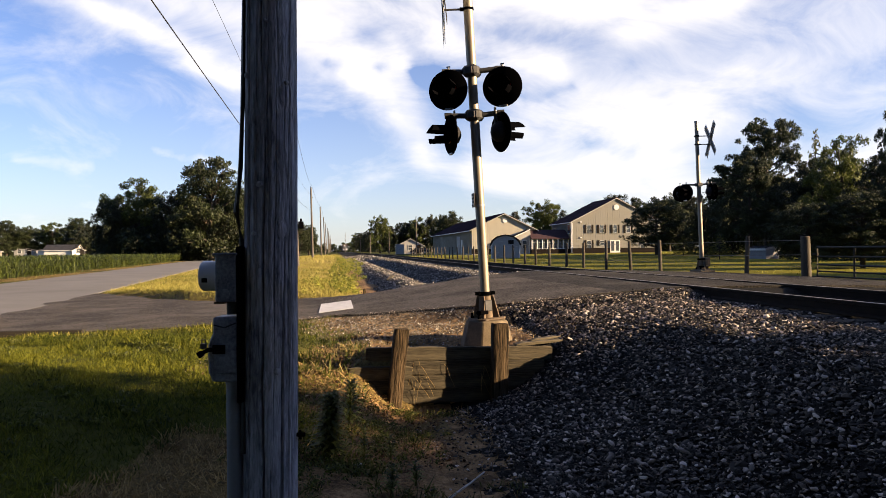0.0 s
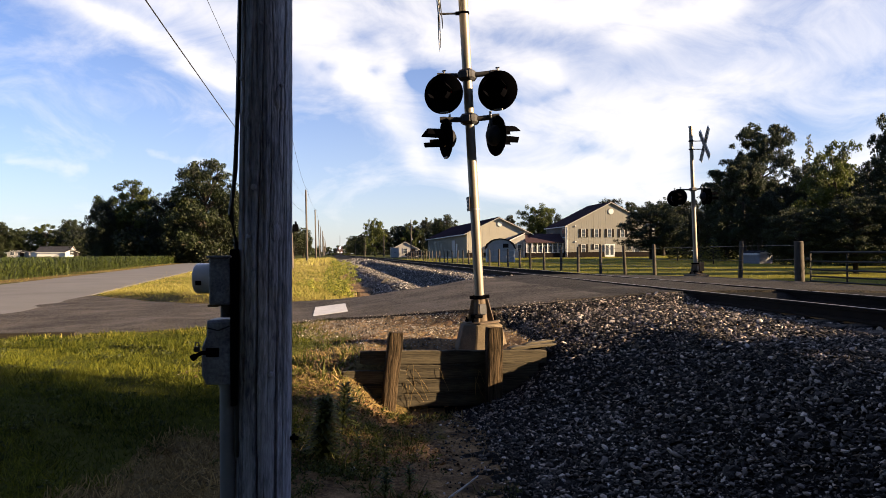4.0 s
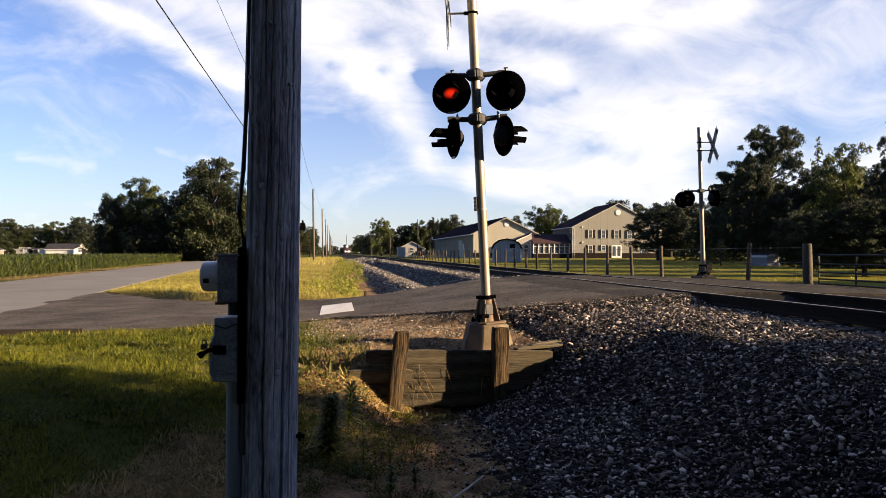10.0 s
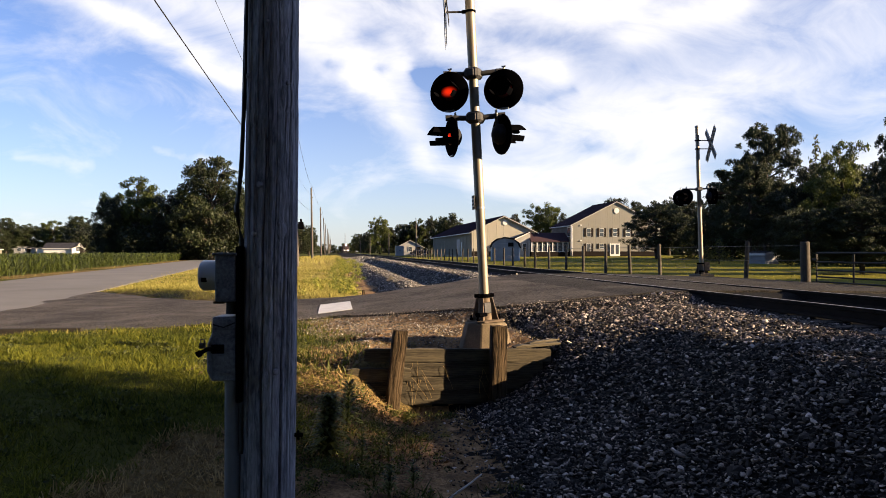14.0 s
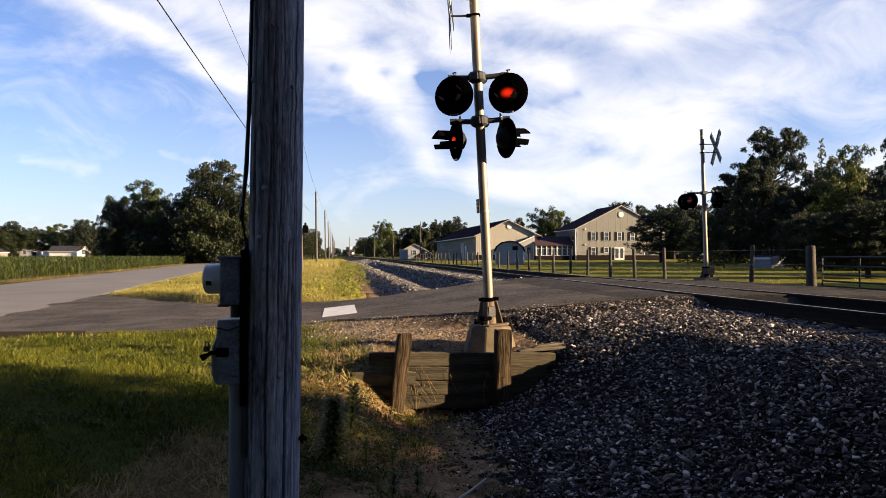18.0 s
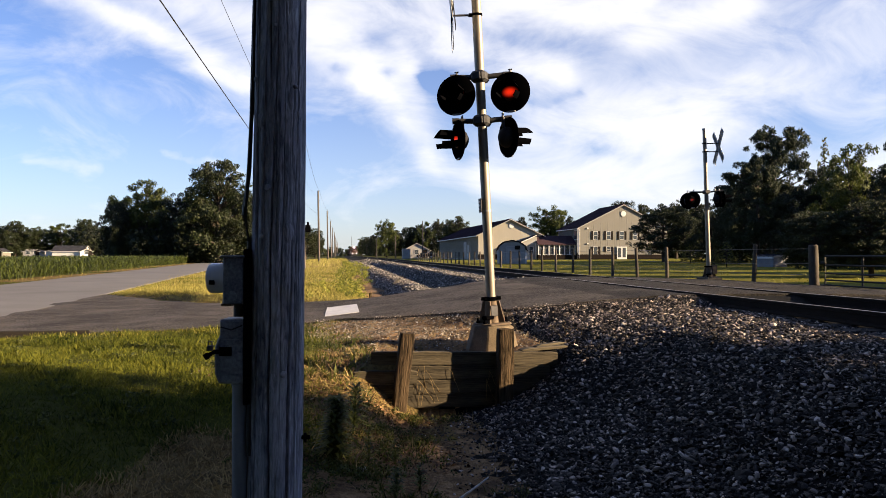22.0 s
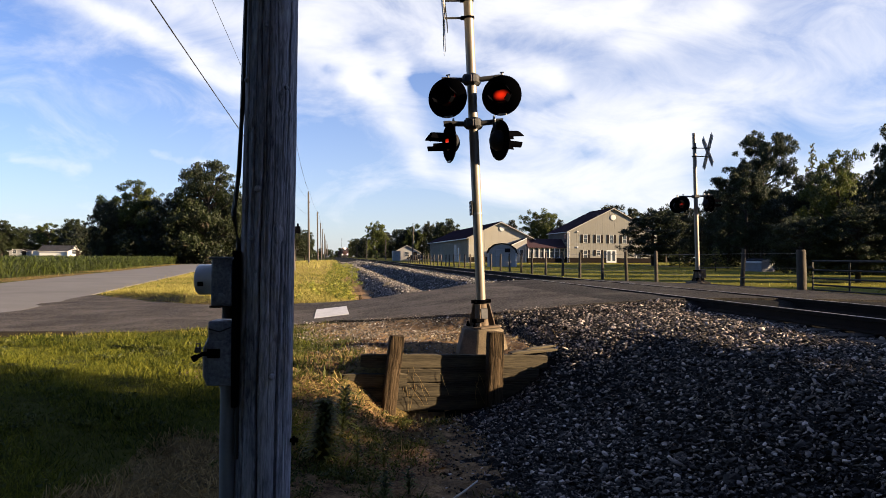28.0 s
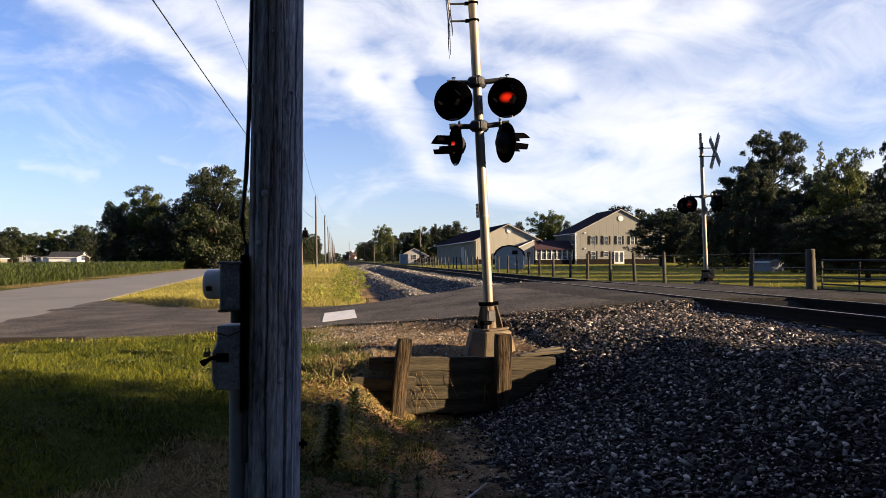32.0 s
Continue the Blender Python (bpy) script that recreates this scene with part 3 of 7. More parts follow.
def ground_sheet():
    xs = spread([(-2500, 400), (-500, 60), (-140, 12), (-40, 2.0), (-14, 0.5), (-5, 0.16), (0.2, 0.06), (2.6, 0.10), (8.5, 0.3), (14, 1.5), (44, 8), (140, 60), (500, 400), (2500, 1)])
    ys = spread([(-500, 60), (-60, 8), (-8, 0.12), (1.5, 0.10), (4.4, 0.045), (7.2, 0.04), (7.7, 0.12), (12.5, 0.2), (22, 0.6), (50, 2.5), (130, 10), (400, 60), (1000, 300), (3500, 1)])
    X, Y = np.meshgrid(xs, ys, indexing="ij")
    rng = np.random.default_rng(3)
    Z = land(X, Y)
    Z += rng.normal(0, 0.006, Z.shape) * ((X > -9) & (X < 9) & (Y < 40))
    nx, ny = len(xs), len(ys)
    i, j = np.meshgrid(np.arange(nx - 1), np.arange(ny - 1), indexing="ij")
    a = (i * ny + j).ravel()
    faces = np.stack([a, a + ny, a + ny + 1, a + 1], 1)
    ob = array_mesh("ground", np.stack([X, Y, Z], -1).reshape(-1, 3), faces, LAWN, True)
    me = ob.data
    me.materials.append(SOIL)
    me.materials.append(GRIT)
    me.materials.append(STRAW)
    me.materials.append(PARKTURF)
    cx, cy = (X[:-1, :-1] + X[1:, 1:]) / 2, (Y[:-1, :-1] + Y[1:, 1:]) / 2
    wob = 0.25 * np.sin(cy * 2.1 + 1) + 0.15 * np.sin(cy * 5.3)
    idx = np.zeros(cx.shape, int)
    soil = ((cx > -0.6 + wob) & (cx < 2.4) & (cy < 8.2)) | ((cx > 0.45 + wob * 0.5) & (cx < 1.8) & (cy > 15.5) & (cy < 60))
    soil |= (cy > 7.4) & (cy < 12.2) & (cx > -1.2 + wob) & (cx < 3.2)
    idx[soil] = 1
    rag = 0.10 * np.sin(cy * 13 + cx * 7) + 0.08 * np.sin(cy * 29 - cx * 11) + rng.normal(0, 0.07, cx.shape)
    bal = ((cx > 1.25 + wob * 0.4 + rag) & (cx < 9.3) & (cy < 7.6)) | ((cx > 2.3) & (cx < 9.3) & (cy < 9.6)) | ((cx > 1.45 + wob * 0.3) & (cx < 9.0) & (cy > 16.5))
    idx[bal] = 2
    slope = (cx > -0.9) & (cx < 1.05) & (cy > 6.0) & (cy < 8.6) & (np.sin(cx * 7 + cy * 4) + np.sin(cx * 3.3 - cy * 5.1) > -0.6)
    idx[slope] = 3
    straw = (((cx + 0.92) / 0.60) ** 2 + ((cy - 4.3) / 1.5) ** 2 + 0.25 * np.sin(cx * 5 + cy * 3) < 1.1) | ((cy > road_far(cx)) & (cx > main_near(cy)) & (cx < 0.7) & (cy < 180)) | ((cx < main_far(cy)) & (cx > main_far(cy) - 1.6) & (cy < 150))
    idx[straw] = 3
    # the farmhouse side takes the turf with sunlight in its colour
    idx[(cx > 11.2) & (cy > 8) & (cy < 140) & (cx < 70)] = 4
    me.polygons.foreach_set("material_index", idx.ravel().astype(np.int32))
    return tagged(ob, "lawn, dry soil and stone bed on gently sloping land", "ground", kind="structure")


ground_sheet()


def strip(name, xa, xb, ya, yb, zf, material, nx, ny, thick=0.12):
    """A paved sheet with real thickness between the lines x in [xa, xb] and y in [ya(x), yb(x)]."""
    g = Geo()
    us = [xa + (xb - xa) * i / nx for i in range(nx + 1)]
    v = []
    for u in us:
        lo, hi = float(ya(u)), float(yb(u))
        for j in range(ny + 1):
            w = lo + (hi - lo) * j / ny
            v.append((u, w, float(zf(u)) + 0.012 * math.sin(u * 3.1 + w * 1.7) * math.sin(w * 2.3)))
    top = len(v)
    v += [(a, b, c - thick) for a, b, c in v]
    n = ny + 1
    f = [(i * n + j, (i + 1) * n + j, (i + 1) * n + j + 1, i * n + j + 1) for i in range(nx) for j in range(ny)]
    rim = [i * n for i in range(nx + 1)] + [nx * n + j for j in range(1, n)] + [i * n + ny for i in range(nx - 1, -1, -1)] + [j for j in range(ny - 1, 0, -1)]
    f += [(rim[k], rim[(k + 1) % len(rim)], rim[(k + 1) % len(rim)] + top, rim[k] + top) for k in range(len(rim))]
    g.add(v, f)
    return part(name, g, material, smooth=True)


def ragged(f, amp, seed):
    return lambda x: float(f(x)) + amp * (noise.noise((x * 1.3, seed, 0)) + 0.6 * noise.noise((x * 4.1, seed, 3)))


def roads():
    near, far = ragged(road_near, 0.10, 2.0), ragged(road_far, 0.10, 5.0)
    a = strip("road_crossing_west", -9.0, 4.1, near, far, road_z, ASPHALT, 84, 14)
    d = strip("road_crossing_apron", 4.1, 5.19, near, far, road_z, ASPHALT_DARK, 8, 14)
    tagged(d, "darker asphalt beside the rail", "road", kind="structure")
    tagged(a, "worn dark asphalt road rising to the rails", "road", kind="structure")
    b = strip("road_crossing_middle", 5.36, 6.66, near, far, road_z, ASPHALT_DARK, 8, 14)
    tagged(b, "dark asphalt infill between the rails", "road", kind="structure")
    c = strip("road_crossing_east", 6.81, 11.6, near, far, road_z, ASPHALT_DARK, 24, 14)
    tagged(c, "dark asphalt road falling to the farm gate", "road", kind="structure")
    g = Geo()
    ys = spread([(-30, 3), (60, 6), (240, 1)])
    v = []
    for y in ys:
        for q in (0, 0.33, 0.66, 1):
            v.append((main_near(y) * (1 - q) + main_far(y) * q, y, 0.335 + 0.04 * (1 - abs(2 * q - 1))))
    top = len(v)
    v += [(p[0], p[1], p[2] - 0.15) for p in v]
    f = [(i * 4 + j, i * 4 + j + 1, i * 4 + j + 5, i * 4 + j + 4) for i in range(len(ys) - 1) for j in range(3)]
    for e in (0, 3):
        f += [(i * 4 + e, i * 4 + 4 + e, i * 4 + 4 + e + top, i * 4 + e + top) for i in range(len(ys) - 1)]
    g.add(v, f)
    tagged(part("road_main", g, ROADTOP, smooth=True), "pale grey country road beside a corn field", "road", kind="structure")
    # stop bar
    g = Geo()
    v = []
    for i in range(9):
        for j in range(17):
            x, y = -0.30 + 0.62 * i / 8, 12.75 + 2.05 * j / 16
            v.append((x, y, float(road_z(x)) + 0.012 * math.sin(x * 3.1 + y * 1.7) * math.sin(y * 2.3) + 0.007))
    f = [(i * 17 + j, (i + 1) * 17 + j, (i + 1) * 17 + j + 1, i * 17 + j + 1) for i in range(8) for j in range(16)]
    n = len(v)
    v += [(a, b, c - 0.010) for a, b, c in v]
    rim = [i * 17 for i in range(9)] + [136 + j for j in range(1, 17)] + [i * 17 + 16 for i in range(7, -1, -1)] + [j for j in range(15, 0, -1)]
    f += [(rim[k], rim[(k + 1) % len(rim)], rim[(k + 1) % len(rim)] + n, rim[k] + n) for k in range(len(rim))]
    g.add(v, f)
    tagged(part("stop_line", g, PAINT_W), "white painted stop bar on asphalt", "road marking", kind="structure")


roads()


# ---- railway ----
def rails():
    prof = [(-0.07, -0.152), (0.07, -0.152), (0.07, -0.138), (0.012, -0.118), (0.012, -0.042), (0.034, -0.034), (0.034, -0.006), (0.028, 0), (-0.028, 0), (-0.034, -0.006), (-0.034, -0.034), (-0.012, -0.042), (-0.012, -0.118), (-0.07, -0.138)]
    for x in (5.25, 6.75):
        ob = part("rail", Geo().prism([(x + p, RAIL_TOP + q) for p, q in prof], 1, -40, 1500), STEEL)
        ob.data.materials.append(RAILTOP)
        for p in ob.data.polygons:
            if p.normal.z > 0.9 and p.center.z > RAIL_TOP - 0.02:
                p.material_index = 1
        tagged(ob, "long rusty steel rail with a worn bright head", "rail", group="rails of the track")


def ties():
    base = Geo().box((0, 0, 0), (2.6, 0.23, 0.18))
    first = part("railway_tie", base, TIE, bevel=0.008)
    tagged(first, "dark creosoted wooden tie bedded in ballast", "railway tie", group="ties under the rails")
    rng = random.Random(4)
    ys = [2.0 + 0.508 * i for i in range(-23, 15)] + [17.9 + 0.508 * i for i in range(140)]
    ob = first
    for i, y in enumerate(ys):
        if i:
            ob = first.copy()
            scene.collection.objects.link(ob)
        ob.matrix_basis = pose(TRACK_X + rng.uniform(-0.03, 0.03), y, TIE_TOP - 0.09 + rng.uniform(-0.008, 0.004), 0, 0, rng.uniform(-0.8, 0.8))


rails()
ties()


# ---- crossing signals ----
def circle(r, n, y=0.0, cx=0.0, cz=0.0):
    return [(cx + r * math.cos(2 * math.pi * k / n), y, cz + r * math.sin(2 * math.pi * k / n)) for k in range(n)]


def lathe_y(profile, n=28):
    """A body of revolution about y from (radius, y) pairs."""
    g = Geo()
    v, f = [], []
    for r, y in profile:
        v += circle(max(r, 0.0005), n, y)
    for i in range(len(profile) - 1):
        f += [(i * n + k, i * n + (k + 1) % n, (i + 1) * n + (k + 1) % n, (i + 1) * n + k) for k in range(n)]
    f += [tuple(range(n)), tuple((len(profile) - 1) * n + k for k in range(n))]
    return g.add(v, f)


def hood_shape():
    """A visor open at the foot, long above and notched at its sides."""
    g = Geo()
    v, f, n = [], [], 40
    for r in (0.118, 0.112):
        for k in range(n + 1):
            a = radians(-50 + 280 * k / n)
            h = math.sin(a)
            cut = 1.05 - 0.28 * h if h > 0.26 else (0.12 if h > -0.22 else 0.85)
            v.append((r * math.cos(a), -0.02, r * h))
            v.append((r * 1.08 * math.cos(a), -0.02 - 0.27 * cut, r * 1.04 * h))
    m = 2 * (n + 1)
    for k in range(n):
        f.append((2 * k, 2 * k + 1, 2 * k + 3, 2 * k + 2))
        f.append((m + 2 * k, m + 2 * k + 2, m + 2 * k + 3, m + 2 * k + 1))
        f.append((2 * k + 1, m + 2 * k + 1, m + 2 * k + 3, 2 * k + 3))
        f.append((2 * k, 2 * k + 2, m + 2 * k + 2, m + 2 * k))
    f += [(0, m, m + 1, 1), (2 * n, 2 * n + 1, m + 2 * n + 1, m + 2 * n)]
    return g.add(v, f)


LENS_FLAPS = {"left": [], "right": []}


def flasher(parent, x, y, z, bearing, phase, tilt=0.0, lens=None):
    """A lamp that faces along a bearing (degrees from -Y, anticlockwise seen from above), with an added flap that
    blocks its light.
    """
    g = lathe_y([(0.236, 0.004), (0.243, 0.0), (0.243, -0.006), (0.236, -0.011)], 40)
    lamp = part("lamp", g, BLACK, parent, "black round target board with a hooded red lamp", smooth=True, at=pose(x, y, z, tilt, 0, bearing))
    part("housing", lathe_y([(0.125, 0.004), (0.125, 0.035), (0.10, 0.085), (0.05, 0.115), (0.02, 0.12)]), LAMPBACK, lamp, "dull grey lamp housing", smooth=True)
    part("hood", hood_shape(), BLACK, lamp, smooth=True)
    part("lens_ring", lathe_y([(0.125, -0.010), (0.125, -0.024), (0.108, -0.026), (0.105, -0.012)]), BLACK, lamp, smooth=True)
    part("lens", lathe_y([(0.106, -0.012), (0.10, -0.022), (0.075, -0.032), (0.04, -0.038), (0.004, -0.040)]), lens or RED_LAMP, lamp, "red glass lens", smooth=True)
    part("rim_clip", Geo().box((0, -0.012, -0.228), (0.11, 0.02, 0.022)), SIGNBACK, lamp, "bare metal clip", bevel=0.004)
    part("hanger", Geo().tube([(0, 0.06, 0.10), (0, 0.06, 0.24)], 0.022), CASTGREY, lamp, smooth=True)
    part("wing_nut", Geo().tube([(0, 0.06, 0.245), (0, 0.06, 0.285)], [0.02, 0.012]).box((0, 0.06, 0.29), (0.05, 0.008, 0.016)), SIGNBACK, lamp)
    # the lens stays lit; this added flap blocks its light to make it blink
    flap = Geo()
    top = circle(0.107, 24, -0.002, 0, -0.107)
    low = circle(0.107, 24, 0.002, 0, -0.107)
    flap.add(top + low, [tuple(range(24)), tuple(range(47, 23, -1))] + [(k, (k + 1) % 24, 24 + (k + 1) % 24, 24 + k) for k in range(24)])
    sh = part("shutter", flap, BLACK, lamp, "added black flap that blocks the lit lens", at=pose(0, -0.046, 0.106))
    LENS_FLAPS[phase].append(sh)
    return lamp


def crossbuck(parent, z, off, bearing):
    """Two crossed boards with bars for their unreadable writing; both arms face along the bearing."""
    hold = part("crossbuck", Geo().box((0, 0.008, 0), (0.26, 0.012, 0.26)), SIGNBACK, parent, "crossed white sign boards", bevel=0.003, at=pose(off[0], off[1], z, 0, 0, bearing))
    for s in (1, -1):
        m = Matrix.Rotation(radians(45 * s), 4, "Y")
        y = -0.004 * (1 + s) - 0.004
        part("sign_board", Geo().box((0, y, 0), (1.22, 0.004, 0.23), m), SIGNWHITE, hold, bevel=0.001)
        part("stiffener", Geo().box((0, 0.018 + 0.004 * s, 0), (1.19, 0.006, 0.10), m), CASTGREY, hold, "dull grey back rib")
        for e in (-0.36, 0.36):
            part("lettering", Geo().box(m @ Vector((e, y - 0.004, 0)), (0.30, 0.003, 0.11), m), BLACK, hold, "black bar")
    return hold


def pipe_arm(parent, p, q, r):
    return part("crossarm", Geo().tube([p, q], r, 12), CASTGREY, parent, smooth=True)


def mast_base(parent, z0, r):
    """The ribbed cast pedestal that carries the mast."""
    box = part("pedestal", Geo().tube([(0, 0, 0.02), (0, 0, 0.30)], [r + 0.030, r + 0.014], 20), RUSTY, parent, "rust-brown ribbed cast pedestal", smooth=True, at=pose(0, 0, z0, 0, 0, 20))
    part("base_flange", Geo().prism([(-0.19, -0.13), (-0.13, -0.19), (0.13, -0.19), (0.19, -0.13), (0.19, 0.13), (0.13, 0.19), (-0.13, 0.19), (-0.19, 0.13)], 2, 0.0, 0.024), RUSTY, box, bevel=0.005)
    for k in range(4):
        rib = Geo().prism([(r - 0.01, 0.024), (0.165, 0.024), (0.155, 0.055), (r + 0.045, 0.285), (r - 0.01, 0.29)], 1, -0.013, 0.013)
        part("rib", rib, RUSTY, box, "rust-stained tapered rib", bevel=0.003, at=pose(0, 0, 0, 0, 0, 45 + 90 * k))
    for k in range(4):
        a, b = (-1, 1, 1, -1)[k], (-1, -1, 1, 1)[k]
        part("anchor_bolt", Geo().tube([(a * 0.15, b * 0.08, 0.0), (a * 0.15, b * 0.08, 0.085)], 0.012, 8).tube([(a * 0.15, b * 0.08, 0.026), (a * 0.15, b * 0.08, 0.052)], 0.024, 6), BLACK, box)
    part("pedestal_clamp", Geo().box((-0.10, -0.075, 0.095), (0.12, 0.10, 0.045)), BLACK, box, "black clamp block", bevel=0.01)
    part("pedestal_door", Geo().box((-0.02, -0.085, 0.17), (0.10, 0.03, 0.13)), CASTGREY, box, bevel=0.006)
    part("collar", Geo().tube([(0, 0, z0 + 0.29), (0, 0, z0 + 0.335)], r + 0.028, 20), BLACK, parent, "black clamp collar", smooth=True)
    for a in (-1, 1):
        part("collar_bolt", Geo().tube([(a * (r + 0.02), -0.075, z0 + 0.315), (a * (r + 0.02), 0.075, z0 + 0.315)], 0.012, 8).box((a * (r + 0.035), 0, z0 + 0.315), (0.05, 0.06, 0.04)), BLACK, parent)


def near_signal():
    zf = 0.86
    f = Geo()
    n = 8
    v = []
    for r, z in ((0.325, 0.30), (0.325, 0.58), (0.255, zf - 0.02), (0.235, zf)):
        v += [(r * math.cos(math.pi / 8 + k * math.pi / 4), r * math.sin(math.pi / 8 + k * math.pi / 4), z) for k in range(n)]
    f.add(v, [(i * n + k, i * n + (k + 1) % n, (i + 1) * n + (k + 1) % n, (i + 1) * n + k) for i in range(3) for k in range(n)] + [tuple(range(n)), tuple(24 + k for k in range(n))])
    foot = part("signal_foundation", f, CONCRETE, bevel=0.012, at=pose(1.80, 8.22, 0))
    tagged(foot, "stained tapered concrete signal foundation in gravel", "foundation")

    lean = pose(1.80, 8.22, zf, 0, -2.95, 0)
    sig = empty("crossing_signal", lean)
    tagged(sig, "aluminium railway crossing signal mast with four hooded red lamps", "crossing signal", group="crossing signals")
    r = 0.057
    part("mast", Geo().tube([(0, 0, 0.28), (0, 0, 4.75)], r, 24), ALU, sig, "dull aluminium tube", smooth=True)
    mast_base(sig, 0.0, r)
    part("mast_band", Geo().tube([(0, 0, 1.36), (0, 0, 1.385)], r + 0.004, 24), SIGNBACK, sig, smooth=True)
    plate = part("number_plate", Geo().box((0, 0, 0), (0.012, 0.085, 0.17)), CASTGREY, sig, "small dark plate with unreadable bars", bevel=0.003, at=pose(-0.075, 0.0, 1.44, 0, 0, 8))
    part("lettering", Geo().box((-0.008, 0, 0.045), (0.003, 0.06, 0.02)).box((-0.008, 0, 0.0), (0.003, 0.06, 0.02)).box((-0.008, 0, -0.045), (0.003, 0.05, 0.02)), SIGNWHITE, plate)
    A = Vector((0.985, -0.17, 0))
    for k, z in enumerate((2.99, 2.46)):
        hub = part("junction_hub", Geo().box((0, 0, 0), (0.19, 0.19, 0.135)), CASTGREY, sig, "grey cast iron crossarm hub", bevel=0.03, at=pose(0, 0, z, 0, 0, -35))
        part("hub_cover", Geo().box((0, -0.10, 0), (0.10, 0.02, 0.09)), CASTGREY, hub, bevel=0.008)
        for s in (-1, 1):
            pipe_arm(sig, A * (0.07 * s) + Vector((0, 0, z)), A * (0.31 * s) + Vector((0, 0, z + 0.015)), 0.032)
            part("arm_fitting", Geo().tube([A * (0.28 * s) + Vector((0, 0, z + 0.015)), A * (0.36 * s) + Vector((0, 0, z + 0.015))], 0.036, 12), CASTGREY, sig, smooth=True)
    for s, ph in ((-1, "left"), (1, "right")):
        p = A * 0.325 * s
        flasher(sig, p.x + 0.02, p.y - 0.05, 2.99 - 0.215, -27, ph)
    p = A * -0.325
    flasher(sig, p.x + 0.03, p.y, 2.46 - 0.215, -80, "right", 0)
    p = A * 0.325
    flasher(sig, p.x - 0.02, p.y, 2.46 - 0.215, 106, "left", 0)
    cb = crossbuck(sig, 3.90, (-0.30, 0.03), -98)
    for z in (3.74, 3.95):
        part("sign_bracket", Geo().tube([(-0.30, 0.02, z), (-0.05, 0, z)], 0.013, 8), CASTGREY, sig)
        part("bracket_clamp", Geo().tube([(0, 0, z - 0.012), (0, 0, z + 0.012)], r + 0.010, 20).box((-0.075, 0, z), (0.05, 0.04, 0.035)), BLACK, sig)


def far_signal():
    zf = 1.02
    foot = part("signal_foundation", Geo().box((0, 0, 0), (0.5, 0.5, 0.34)), CONCRETE, bevel=0.02, at=pose(10.47, 18.7, zf - 0.13, 0, 0, 10))
    tagged(foot, "weathered concrete signal foundation beside asphalt", "foundation")
    sig = empty("crossing_signal", pose(10.47, 18.7, zf + 0.04, 0, -1.9, 0))
    tagged(sig, "slim aluminium crossing signal with crossed sign boards, beyond the rails", "crossing signal", group="crossing signals")
    r = 0.065
    part("mast", Geo().tube([(0, 0, 0.28), (0, 0, 4.26)], [r, r * 0.78], 20), ALU, sig, smooth=True)
    part("mast_cap", Geo().tube([(0, 0, 4.24), (0, 0, 4.29)], r * 0.78 + 0.010, 20), SIGNBACK, sig, smooth=True)
    mast_base(sig, 0.0, r)
    part("junction_box", Geo().box((0.13, -0.02, 0.22), (0.16, 0.16, 0.26)), RUSTY, sig, bevel=0.01)
    part("cable_box", Geo().box((0.09, 0, 1.28), (0.05, 0.10, 0.24)), BLACK, sig, bevel=0.008)
    A = Vector((0.93, -0.36, 0))
    z = 2.46
    part("junction_hub", Geo().box((0, 0, z), (0.17, 0.17, 0.10)), CASTGREY, sig, bevel=0.02)
    for s in (-1, 1):
        pipe_arm(sig, A * (0.07 * s) + Vector((0, 0, z)), A * (0.46 * s) + Vector((0, 0, z + 0.015)), 0.026)
    p = A * -0.40
    flasher(sig, p.x, p.y - 0.05, z - 0.215, -58, "right", lens=RED_DIM)
    flasher(sig, p.x + 0.05, p.y + 0.30, z - 0.215, 140, "right")
    for k, d in ((0.30, 0.0), (0.46, 0.10)):
        p = A * k
        flasher(sig, p.x, p.y + d, z - 0.215, 86, "left")
    crossbuck(sig, 3.76, (0.41, 0.0), 77)
    for z in (3.62, 3.86):
        part("sign_bracket", Geo().tube([(0.0, 0, z), (0.40, 0.0, z)], 0.014, 8), CASTGREY, sig)
        part("bracket_clamp", Geo().tube([(0, 0, z - 0.014), (0, 0, z + 0.014)], r + 0.010, 16), BLACK, sig)


near_signal()
far_signal()


# ---- board wall below the signal ----
def worn_board(length, high, thick, seed):
    """A long board with wavering edges, split ends and a hollowed face."""
    rng = random.Random(seed)
    g, n = Geo(), max(6, int(length / 0.07))
    v, f = [], []
    for i in range(n + 1):
        x = length * (i / n - 0.5)
        end = 0.010 if i in (0, n) else 0.0
        a, b = rng.uniform(-0.004, 0.004), rng.uniform(-0.004, 0.004)
        c = 0.003 * noise.noise((x * 3.0, seed, 0))
        lo, hi = -high / 2 + a + end, high / 2 + b - end
        v += [(x, -thick / 2 + c + 0.004, lo), (x, -thick / 2 + c, lo + 0.012), (x, -thick / 2 + c + 0.003, (lo + hi) / 2), (x, -thick / 2 + c, hi - 0.010), (x, -thick / 2 + c + 0.006, hi), (x, thick / 2, hi), (x, thick / 2, lo)]
    f += [(i * 7 + k, i * 7 + (k + 1) % 7, (i + 1) * 7 + (k + 1) % 7, (i + 1) * 7 + k) for i in range(n) for k in range(7)]
    f += [tuple(range(7)), tuple(n * 7 + k for k in range(6, -1, -1))]
    return g.add(v, f)


